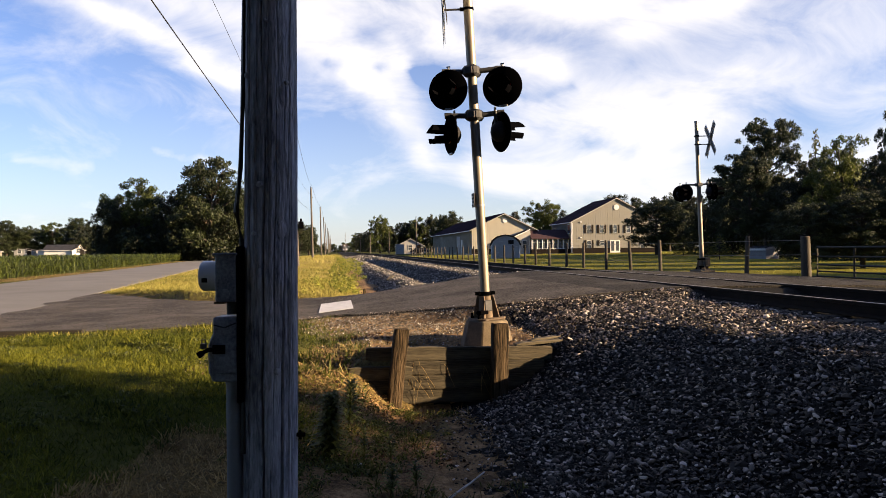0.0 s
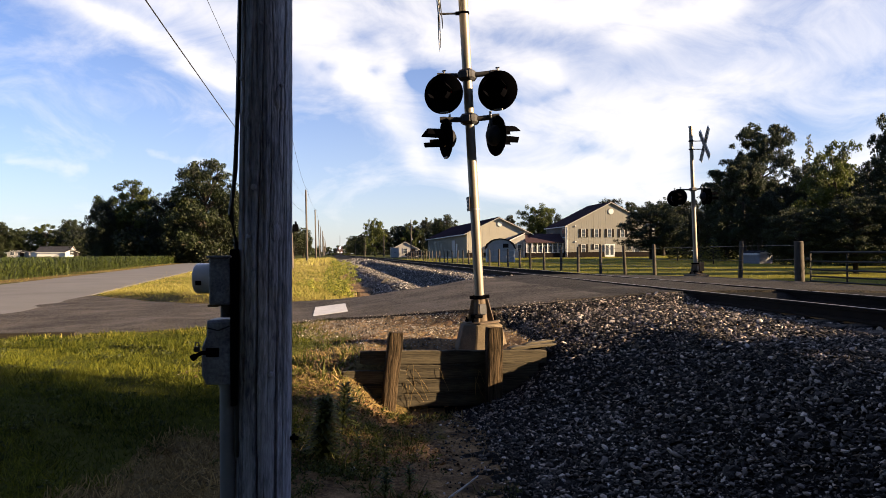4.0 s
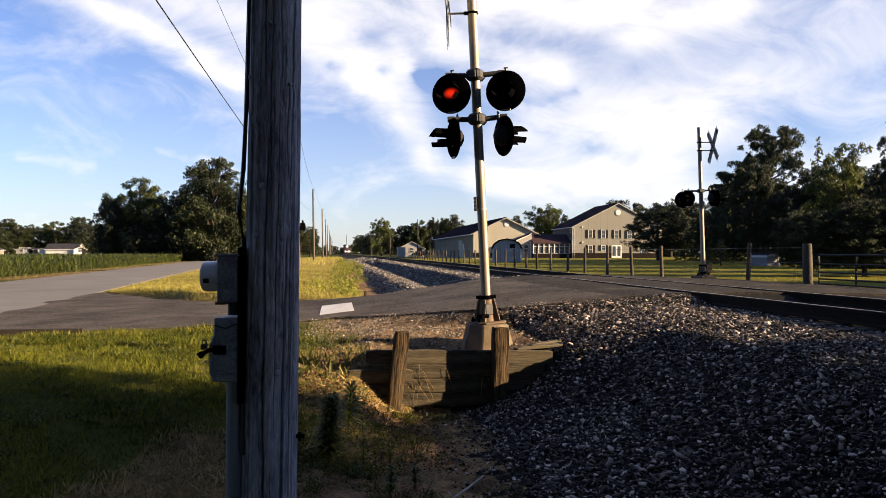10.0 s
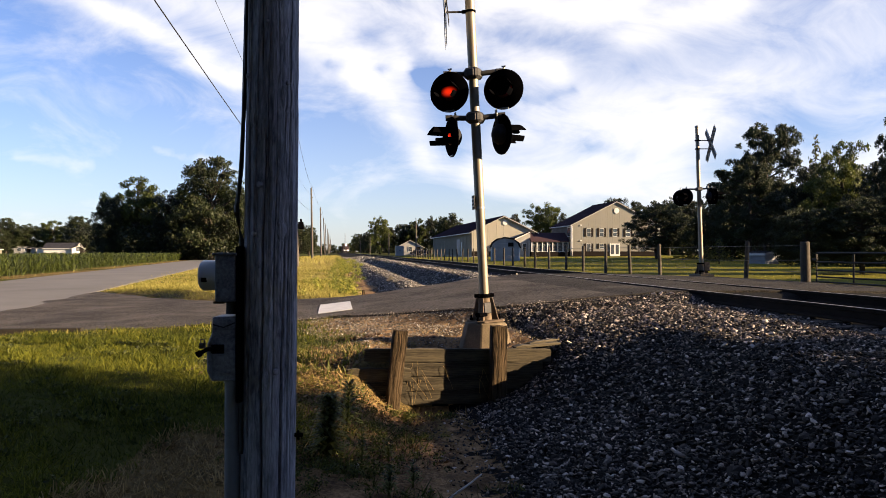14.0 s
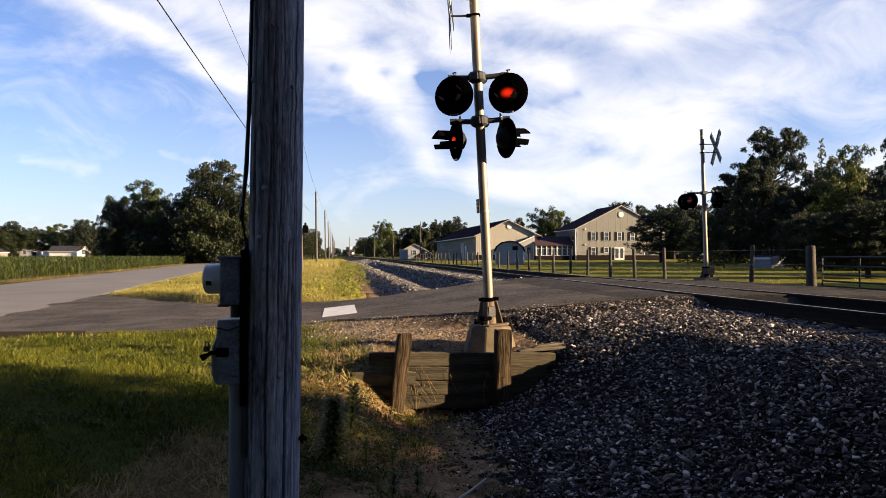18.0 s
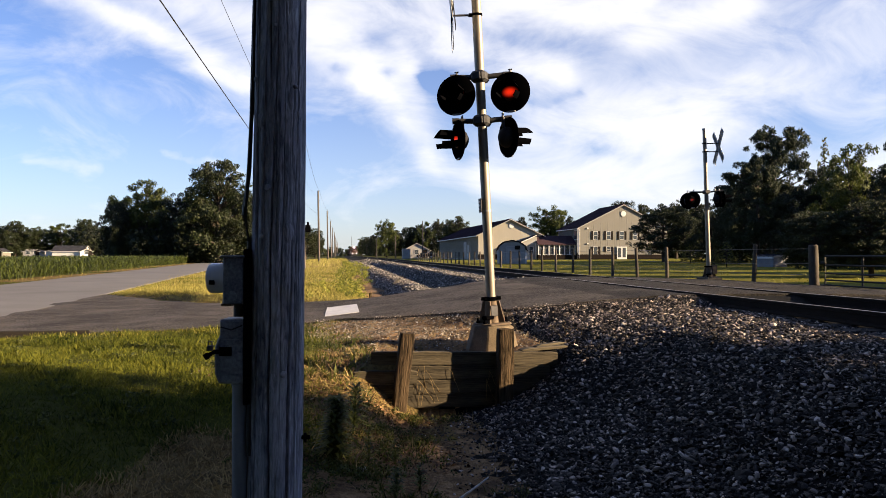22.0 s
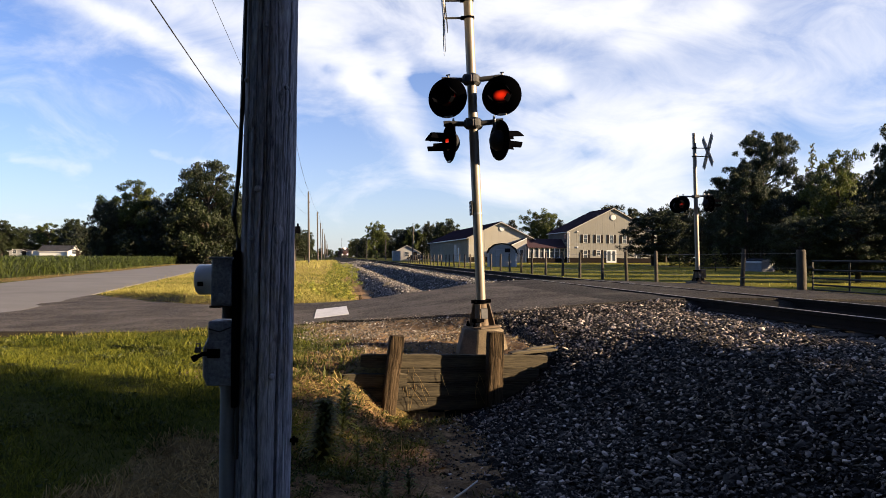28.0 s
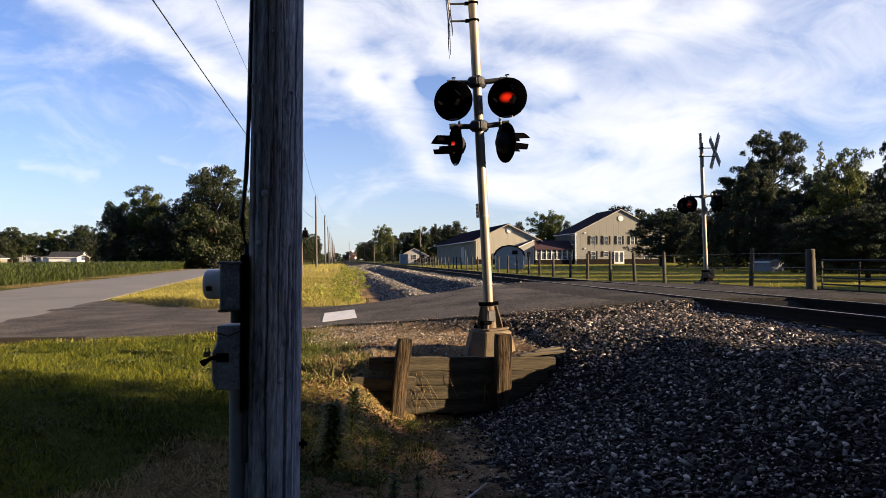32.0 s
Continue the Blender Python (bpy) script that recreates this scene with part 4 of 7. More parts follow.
def worn_post(wide, deep, high, seed):
    """A square post with rounded corners, drying cracks and a chewed top."""
    g, n, rings = Geo(), 40, 26
    v, f = [], []
    for i in range(rings + 1):
        z = high * i / rings
        for k in range(n):
            a = 2 * math.pi * k / n
            c, q = math.cos(a), math.sin(a)
            r = 1.0 / (abs(c) ** 6 + abs(q) ** 6) ** (1 / 6)
            crack = 0.10 * max(0.0, noise.noise((k * 0.9, seed, z * 1.1)) - 0.15) + 0.03 * noise.noise((c * 2 + seed, q * 2, z * 6))
            top = 0.05 * max(0.0, z / high - 0.93) / 0.07
            r *= 1 - crack - top
            v.append((wide / 2 * r * c, deep / 2 * r * q, z + (0.012 * noise.noise((c * 3, q * 3, seed)) if i == rings else 0.0)))
    f += [(i * n + k, i * n + (k + 1) % n, (i + 1) * n + (k + 1) % n, (i + 1) * n + k) for i in range(rings) for k in range(n)]
    f += [tuple(range(n)), tuple(rings * n + k for k in range(n))]
    return g.add(v, f)


def board_wall():
    wall = empty("retaining_wall", pose(1.30, 7.38, 0, 0, 0, -3))
    tagged(wall, "low retaining wall of grey weathered boards and two posts", "retaining wall")
    rng = random.Random(8)
    rows = ((-0.99, 1.03, 0.585, 0.0), (-0.60, 0.94, 0.435, 0.0), (-0.62, 0.90, 0.285, 0.0), (-0.60, 0.84, 0.135, 0.0), (-1.18, -0.50, 0.400, -0.055), (-1.10, -0.55, 0.250, -0.06))
    for i, (a, b, z, fore) in enumerate(rows):
        y = rng.uniform(-0.006, 0.006) + fore
        part("board", worn_board(b - a, 0.146, 0.045, i), BOARD, wall, at=pose((a + b) / 2, y, z, 0, 0.35 + rng.uniform(-0.5, 0.5), 0))
    for i, (x, w, h, lean) in enumerate(((-0.74, 0.155, 0.91, -6.5), (0.415, 0.175, 0.94, -1.0))):
        part("post", worn_post(w, 0.15, h + 0.25, 3.0 + i), POSTWOOD, wall, "square weathered timber post", at=pose(x, -0.125, -0.28, 0, -lean, 6))
    for i in range(13):
        x0, z0 = rng.uniform(-0.52, -0.30) if i < 8 else rng.uniform(-0.2, 0.3), rng.uniform(0.3, 0.56)
        s = rng.uniform(-0.6, 1.2)
        p = [(x0 + 0.03 * k * s + 0.006 * math.sin(k * 1.7), -0.04 - 0.012 * math.sin(k), z0 - 0.035 * k - 0.003 * k * k) for k in range(6)]
        part("dead_vine", Geo().tube(p, 0.0016, 5), DRYGRASS, wall, "thin dead vine")
    part("loose_board", worn_board(0.55, 0.030, 0.11, 31), BOARD, wall, "splintered loose board", at=pose(0.90, 0.10, 0.675, 0, -2, 12))
    part("loose_board", worn_board(0.42, 0.025, 0.07, 32), BOARD, wall, at=pose(1.0, 0.20, 0.70, 0, -3, 24))


board_wall()


# ---- the nearest pole, its meter and its cables ----
def rough_pole(name, r0, r1, h, n, material, parent, knots=0, seed=1, label="", rings=60):
    g = Geo()
    v, f = [], []
    for i in range(rings + 1):
        z = h * i / rings
        r = r0 + (r1 - r0) * i / rings
        for k in range(n):
            a = 2 * math.pi * k / n
            d = 0.010 * noise.noise((math.cos(a) * 1.6 + seed, math.sin(a) * 1.6, z * 0.55)) + 0.0035 * noise.noise((a * 7, seed, z * 0.7))
            v.append(((r + d) * math.cos(a), (r + d) * math.sin(a), z))
    f += [(i * n + k, i * n + (k + 1) % n, (i + 1) * n + (k + 1) % n, (i + 1) * n + k) for i in range(rings) for k in range(n)]
    f += [tuple(range(n)), tuple(rings * n + k for k in range(n))]
    g.add(v, f)
    return part(name, g, material, parent, label, smooth=True)


POLE = Vector((-0.36, 4.06, 0.0))


def cracked_shaft(parent):
    """The shaft: long drying cracks cut into its face, ridges of grain, two swollen knots and a flaked patch."""
    rng = np.random.default_rng(11)
    n = 420
    zs = np.concatenate([np.linspace(0, 3.5, 300), np.linspace(3.6, 9.0, 28)])
    A, Z = np.meshgrid(2 * np.pi * np.arange(n) / n, zs)
    R = 0.150 - 0.030 * Z / 9.0
    R = R + 0.0035 * np.sin(2 * A + 1 + 0.5 * Z) + 0.0025 * np.sin(3 * A + 0.9 * Z) + 0.0012 * np.sin(17 * A + 1.3 * np.sin(1.1 * Z)) + 0.0007 * np.sin(41 * A + 2.0 * np.sin(1.7 * Z + 1))
    for i in range(72):
        a0 = 2 * np.pi * (i * 0.618 + 0.05 * rng.uniform())
        z0, ln = rng.uniform(-0.6, 3.3), rng.uniform(0.35, 2.6) if i % 4 else rng.uniform(1.5, 3.4)
        deep, wide = (0.040, 0.0062) if i % 4 == 0 else (0.014, 0.0034)
        mid = a0 + 0.05 * np.sin(1.9 * Z + i) + 0.018 * np.sin(7.3 * Z + 2 * i) + 0.008 * np.sin(23 * Z + i)
        d = (A - mid + np.pi) % (2 * np.pi) - np.pi
        t = np.clip((Z - z0) / ln, 0, 1)
        open_ = np.sqrt(np.maximum(0, np.sin(np.pi * t)))
        R = R - deep * open_ * np.exp(-(d * 0.155 / (wide * (0.45 + 0.55 * open_))) ** 2)
    for za, aa, r, lift in ((2.42, 222, 0.030, 0.007), (2.55, 312, 0.045, 0.006), (1.66, 250, 0.035, 0.005), (0.98, 262, 0.030, 0.005), (1.80, 300, 0.030, 0.005)):
        q = ((A - np.radians(aa)) * 0.155 / r) ** 2 + ((Z - za) / (r * 1.5)) ** 2
        R = R + lift * np.exp(-q) - 0.006 * np.exp(-((np.sqrt(q) - 1.2) / 0.22) ** 2)
    V = np.stack([R * np.cos(A), R * np.sin(A), Z], -1).reshape(-1, 3)
    i, k = np.meshgrid(np.arange(len(zs) - 1), np.arange(n), indexing="ij")
    F = np.stack([i * n + k, i * n + (k + 1) % n, (i + 1) * n + (k + 1) % n, (i + 1) * n + k], -1).reshape(-1, 4)
    ob = array_mesh("shaft", V, F, POLEWOOD, True)
    ob.parent = parent
    part("pole_top", Geo().tube([(0, 0, 8.9), (0, 0, 9.01)], 0.127, 24), POLEWOOD, parent)


def near_pole():
    pole = empty("utility_pole", pose(POLE.x - 0.02, POLE.y, 0.02, 0, 0.62, 0))
    tagged(pole, "weathered grey wooden utility pole with long cracks", "utility pole", group="poles along the railway")
    cracked_shaft(pole)
    for z, a, r in ((2.66, 208, 0.016), (2.05, 250, 0.02), (1.02, 290, 0.02), (2.62, 310, 0.013), (1.78, 238, 0.015), (2.95, 262, 0.012)):
        R = 0.158 - 0.030 * z / 9
        c = Vector((R * math.cos(radians(a)), R * math.sin(radians(a)), z))
        n = Vector((math.cos(radians(a)), math.sin(radians(a)), 0))
        part("knot", Geo().tube([c - n * 0.01, c + n * 0.004, c + n * 0.008], [r, r * 0.8, r * 0.3], 10), POLEWOOD, pole, smooth=True)
    for z, a in ((0.64, 352),):
        R = 0.15
        c = Vector((R * math.cos(radians(a)), R * math.sin(radians(a)), z))
        part("bolt", Geo().tube([c, c + Vector((0.045, -0.005, 0))], 0.012, 8).tube([c + Vector((0.012, 0, 0)), c + Vector((0.026, 0, 0))], 0.026, 6), BLACK, pole)
    cable = [(-0.152, 0.02, 1.55), (-0.160, 0.0, 1.75), (-0.19, -0.02, 1.9), (-0.165, -0.01, 2.15), (-0.156, 0.0, 2.5), (-0.150, 0, 3.0), (-0.146, 0, 3.3), (-0.142, 0, 4.2), (-0.136, 0, 6.5), (-0.13, 0, 8.6)]
    part("service_cable", Geo().tube(cable, 0.013, 8), RUBBER, pole, "black service cable", smooth=True)
    part("service_cable", Geo().tube([(-0.16, -0.03, 1.72), (-0.178, -0.04, 1.95), (-0.166, -0.03, 2.2), (-0.15, -0.02, 2.7), (-0.135, -0.04, 5.0)], 0.008, 6), RUBBER, pole, smooth=True)

    # backing board carries the meter socket and the switch box; they face away from the pole's side
    mount = empty("meter_assembly", pose(POLE.x - 0.138, POLE.y - 0.02, 0, 0, 0, -8))
    tagged(mount, "grey steel electricity meter socket and switch box on a pole", "electricity meter")
    part("backing_board", Geo().box((-0.012, 0, 1.30), (0.03, 0.20, 0.86)), BLACK, mount, "dark backing board", bevel=0.004)
    sock = part("meter_socket", Geo().prism([(-0.142, -0.10), (-0.03, -0.10), (-0.03, 0.10), (-0.142, 0.10)], 2, 1.425, 1.685), BOXGREY, mount, "grey steel meter socket", bevel=0.008)
    part("socket_lid", Geo().box((-0.085, 0, 1.688), (0.135, 0.225, 0.014)), BOXGREY, sock, bevel=0.004)
    g = Geo()
    v, n = [], 30
    prof = [(0.094, -0.140), (0.094, -0.152), (0.085, -0.154), (0.085, -0.232), (0.078, -0.242), (0.02, -0.244)]
    for r, x in prof:
        v += [(x, r * math.cos(2 * math.pi * k / n), 1.567 + r * math.sin(2 * math.pi * k / n)) for k in range(n)]
    g.add(v, [(i * n + k, i * n + (k + 1) % n, (i + 1) * n + (k + 1) % n, (i + 1) * n + k) for i in range(len(prof) - 1) for k in range(n)] + [tuple((len(prof) - 1) * n + k for k in range(n)), tuple(range(n))])
    part("meter", g, METERGLASS, sock, "pale round meter cover", smooth=True)
    part("meter_label", Geo().box((-0.205, -0.082, 1.545), (0.03, 0.012, 0.025)), BLACK, sock, "dark label without readable words")
    part("seal_ring", lathe_y([(0.028, -0.101), (0.028, -0.106), (0.018, -0.108)], 18), BOXGREY, sock, at=pose(-0.09, 0, 1.47))
    part("socket_hasp", Geo().box((-0.135, -0.03, 1.418), (0.06, 0.05, 0.014)), RUSTY, sock, bevel=0.003)
    part("conduit_nipple", Geo().tube([(-0.075, 0, 1.35), (-0.075, 0, 1.43)], 0.033, 14), CASTGREY, mount, smooth=True)
    box = part("switch_box", Geo().prism([(-0.165, 0.985), (-0.188, 1.04), (-0.188, 1.19), (-0.160, 1.255), (-0.160, 1.34), (-0.025, 1.34), (-0.025, 0.985)], 1, -0.085, 0.085), BOXGREY, mount, "dented grey switch box", bevel=0.007)
    part("switch_cover", Geo().box((-0.092, -0.088, 1.30), (0.125, 0.010, 0.06)), BOXGREY, box, bevel=0.003)
    part("switch_cover", Geo().box((-0.092, -0.088, 1.13), (0.125, 0.008, 0.20)), BOXGREY, box, bevel=0.003)
    part("lever_plate", Geo().box((-0.125, -0.094, 1.165), (0.07, 0.012, 0.05)), BLACK, box, bevel=0.003)
    part("lever", Geo().tube([(-0.10, -0.10, 1.165), (-0.18, -0.105, 1.165), (-0.215, -0.11, 1.145)], [0.011, 0.012, 0.012], 8), BLACK, box, smooth=True)
    part("lever_grip", Geo().tube([(-0.212, -0.11, 1.147), (-0.232, -0.11, 1.135)], 0.018, 10), BLACK, box, smooth=True)
    part("padlock", Geo().box((-0.205, -0.105, 1.185), (0.03, 0.02, 0.03)).tube([(-0.215, -0.105, 1.195), (-0.215, -0.105, 1.22), (-0.195, -0.105, 1.22), (-0.195, -0.105, 1.195)], 0.005, 6), CASTGREY, box)
    part("stray_wire", Geo().tube([(-0.15, -0.098, 1.30), (-0.09, -0.105, 1.285), (-0.03, -0.10, 1.31)], 0.004, 5), RUBBER, box)
    part("conduit", Geo().tube([(-0.068, 0, -0.1), (-0.068, 0, 0.99)], 0.045, 18), CONDUIT, mount, "grey plastic conduit", smooth=True)
    part("conduit_joint", Geo().tube([(-0.068, 0, 0.965), (-0.068, 0, 1.0)], 0.05, 18), CONDUIT, mount, smooth=True)
    part("loose_cable", Geo().tube([(-0.09, -0.03, 1.03), (-0.095, -0.035, 0.985), (-0.07, -0.04, 0.975), (-0.04, -0.03, 1.03)], 0.007, 6), RUBBER, mount)
    part("loose_cable", Geo().tube([(-0.005, -0.04, 1.0), (-0.004, -0.05, 0.75), (-0.006, -0.05, 0.58)], 0.016, 8), RUBBER, mount, smooth=True)


near_pole()


def line_poles():
    """The far poles beside the track, and the wires that they carry."""
    rows = [(-2.65, 50.0, 0.66, 9.4), (-3.2, 101.7, 0.66, 10.2)] + [(-2.8 + 0.1 * math.sin(i * 2.3), 147 + 46 * i, 0.66, 10.2) for i in range(9)]
    for x, y, z, h in rows:
        ob = empty("utility_pole", pose(x, y, z, 0, -1.4 + 0.5 * math.sin(y), 0))
        tagged(ob, "tall plain wooden utility pole beside the railway", "utility pole", group="poles along the railway")
        rough_pole("shaft", 0.165, 0.115, h, 12, OLDPOLE, ob, seed=y, rings=6)
        part("insulator", Geo().tube([(0, 0, h), (0, 0, h + 0.22)], [0.05, 0.03], 8), CASTGREY, ob)
        part("transformer_bracket", Geo().box((0.1, 0, h - 1.4), (0.25, 0.08, 0.10)), CASTGREY, ob)
    box = part("pole_box", Geo().box((0, 0, 0), (0.36, 0.30, 0.5)).tube([(0, 0, 0.25), (0, 0, 0.45)], 0.08, 10), BLACK, bevel=0.04, at=pose(-2.36, 49.9, 3.55))
    tagged(box, "black equipment box clamped to a wooden pole", "equipment box")
    tops = [(POLE.x, POLE.y, 8.9)] + [(x, y, z + h + 0.15) for x, y, z, h in rows]

    def wire(a, b, sag, r, label):
        pts = []
        for k in range(25):
            t = k / 24
            p = Vector(a).lerp(Vector(b), t)
            p.z -= sag * 4 * t * (1 - t)
            pts.append(p)
        tagged(part("overhead_wire", Geo().tube(pts, r, 5), RUBBER, smooth=True), label, "wire", group="overhead wires")

    for a, b in zip(tops[1:], tops[2:]):
        wire(a, b, 0.7, 0.012, "thin black wire slung between wooden poles")
    for name, r, z0, k, low in (("a", 0.011, 5.3, 3.06e-4, 15), ("b", 0.006, 7.2, 4.0e-4, 22)):
        pts = [(-2.48 - 0.0077 * y, y, z0 + k * (y - low) ** 2) for y in [-40 + 4.73 * i for i in range(31)]]
        tagged(part("overhead_wire", Geo().tube(pts, r, 6), RUBBER, smooth=True), "sagging black telephone wire above the verge", "wire", group="overhead wires")


line_poles()


# ---- fence and gate ----
def fences():
    rng = random.Random(6)
    ys = [18.5] + [23.7 + 2.65 * i for i in range(32)]
    post0 = Geo().tube([(0, 0, -0.25), (0, 0, 0.6), (0, 0, 1.17), (0, 0, 1.2)], [0.068, 0.064, 0.060, 0.045], 10)
    base = None
    for y in ys:
        m = pose(11.7 + rng.uniform(-0.05, 0.05), y, land1(11.7, y) + 0.02, rng.uniform(-2.5, 2.5), rng.uniform(-2.5, 2.5) - 1.5, rng.uniform(0, 360))
        if base is None:
            base = part("fence_post", post0, FENCEWOOD, smooth=True, at=m)
            tagged(base, "round weathered wooden fence post on a lawn edge", "fence post", group="fence posts")
        else:
            ob = base.copy()
            scene.collection.objects.link(ob)
            ob.matrix_basis = m
    gp = part("gate_post", Geo().tube([(0, 0, -0.3), (0, 0, 0.6), (0, 0, 1.03), (0, 0, 1.05)], [0.120, 0.115, 0.110, 0.09], 16), FENCEWOOD, smooth=True, at=pose(11.65, 15.8, land1(11.65, 15.8), 0, -1.5, 0))
    tagged(gp, "thick weathered wooden gate post wrapped with wire", "gate post")
    for k, (z, a) in enumerate(((1.08, 0.02), (0.72, -0.03), (0.42, 0.0))):
        pts = [(11.7, 15.8, 0.78 + z)] + [(11.66 + 0.03 * math.sin(y), y, land1(11.7, y) + z + a - 0.03 * math.sin(y * 1.1)) for y in ys[:30]]
        tagged(part("fence_wire", Geo().tube(pts, 0.006, 5), WIRE), "pale slack fence wire strung from post to post", "fence wire", group="fence wires")
    gate = empty("farm_gate", pose(11.65, 15.5, 0.76, 0, 0, -90))
    tagged(gate, "dark tubular steel farm gate, closed across the drive", "gate")
    L, H = 4.9, 0.92
    part("gate_frame", Geo().tube([(0.1, 0, 0.1), (0.1, 0, H), (L, 0, H), (L, 0, 0.1), (0.1, 0, 0.1)], 0.026, 8), GATESTEEL, gate)
    for z in (0.22, 0.34, 0.50, 0.70):
        part("gate_bar", Geo().tube([(0.1, 0, z), (L, 0, z)], 0.020, 8), GATESTEEL, gate)
    for x in (1.3, 2.5, 3.7):
        part("gate_upright", Geo().tube([(x, 0.02, 0.1), (x, 0.02, H)], 0.022, 8), GATESTEEL, gate)
    for z in (0.2, 0.76):
        part("gate_hinge", Geo().box((0.03, 0, z), (0.18, 0.05, 0.05)), GATESTEEL, gate, bevel=0.006)


fences()


# ---- buildings ----
def window(parent, x, z, w, h, y, shutters=True, grid=(2, 2), face=-1):
    """A sash window in a wall that faces -Y at the plane y."""
    win = part("window", Geo().box((x, y + 0.02, z), (w, 0.06, h)), PANE, parent, "dark glazed window")
    for dx in (-w / 2, w / 2):
        part("frame", Geo().box((x + dx, y - 0.03, z), (0.055, 0.08, h + 0.12)), TRIM, win)
    for dz in (-h / 2, 0, h / 2):
        part("frame", Geo().box((x, y - 0.03, z + dz), (w - 0.06, 0.07, 0.05)), TRIM, win)
    if shutters:
        for s in (-1, 1):
            sh = part("shutter", Geo().box((x + s * (w / 2 + 0.24), y - 0.04, z), (0.36, 0.05, h + 0.1)), SHUTTER, parent, "dark brown shutter", bevel=0.01)
    return win


def gable_roof(parent, x0, x1, y0, y1, eave, ridge, over=0.4, th=0.14, cover=None, label="plum-coloured standing seam metal roof"):
    xm = (x0 + x1) / 2
    k = (ridge - eave) / (xm - x0)
    g = Geo().prism([(x0 - over, eave - over * k), (xm, ridge), (x1 + over, eave - over * k), (x1 + over, eave - over * k + th), (xm, ridge + th), (x0 - over, eave - over * k + th)], 1, y0 - over, y1 + over)
    roof = part("roof", g, cover or ROOFMETAL, parent, label)
    n = int((y1 - y0 + 2 * over) / 0.6)
    for s in (-1, 1):
        seam = Geo()
        for i in range(n + 1):
            y = y0 - over + 0.05 + i * 0.6
            a = Vector((xm + s * 0.05, y, ridge + th + 0.01 - 0.05 * k))
            b = Vector((xm + s * (xm - x0 + over), y, eave - over * k + th + 0.01))
            seam.tube([a, b], 0.025, 4)
        part("roof_seams", seam, cover or ROOFMETAL, roof)
    part("ridge_cap", Geo().box((xm, (y0 + y1) / 2, ridge + th + 0.01), (0.35, y1 - y0 + 2 * over, 0.06)), cover or ROOFMETAL, roof)
    for s in (-1, 1):
        part("barge_board", Geo().prism([(xm, ridge + th - 0.02), (xm + s * (xm - x0 + over), eave - over * k + th - 0.02), (xm + s * (xm - x0 + over), eave - over * k - 0.02), (xm, ridge - 0.02)], 1, y0 - over - 0.05, y0 - over - 0.01), SIDING_P, roof)
        part("gutter", Geo().box((xm + s * (xm - x0 + over + 0.04), (y0 + y1) / 2, eave - over * k + 0.02), (0.12, y1 - y0 + 2 * over, 0.14)), TRIM, roof)
    return roof


def gable_walls(parent, x0, x1, y0, y1, z0, eave, ridge, material, ribs=0.9):
    xm = (x0 + x1) / 2
    part("wall", Geo().prism([(x0, z0 - 0.4), (x1, z0 - 0.4), (x1, eave), (xm, ridge), (x0, eave)], 1, y0, y0 + 0.2), material, parent)
    part("wall", Geo().prism([(x0, z0 - 0.4), (x1, z0 - 0.4), (x1, eave), (xm, ridge), (x0, eave)], 1, y1 - 0.2, y1), material, parent)
    for x in (x0, x1 - 0.2):
        part("wall", Geo().box((x + 0.1, (y0 + y1) / 2, (z0 - 0.4 + eave) / 2), (0.2, y1 - y0 - 0.4, eave - z0 + 0.4)), material, parent)
    if ribs:
        g = Geo()
        n = int((x1 - x0) / ribs)
        for i in range(1, n):
            x = x0 + (x1 - x0) * i / n
            top = eave + (ridge - eave) * (1 - abs(x - xm) / (xm - x0))
            g.box((x, y0 - 0.005, (z0 + top) / 2), (0.035, 0.014, top - z0 - 0.1))
        part("siding_ribs", g, material, parent)
        g = Geo()
        n = int((y1 - y0) / ribs)
        for i in range(1, n):
            g.box((x0 - 0.02, y0 + (y1 - y0) * i / n, (z0 + eave) / 2), (0.05, 0.07, eave - z0 - 0.1))
        part("siding_ribs", g, material, parent)


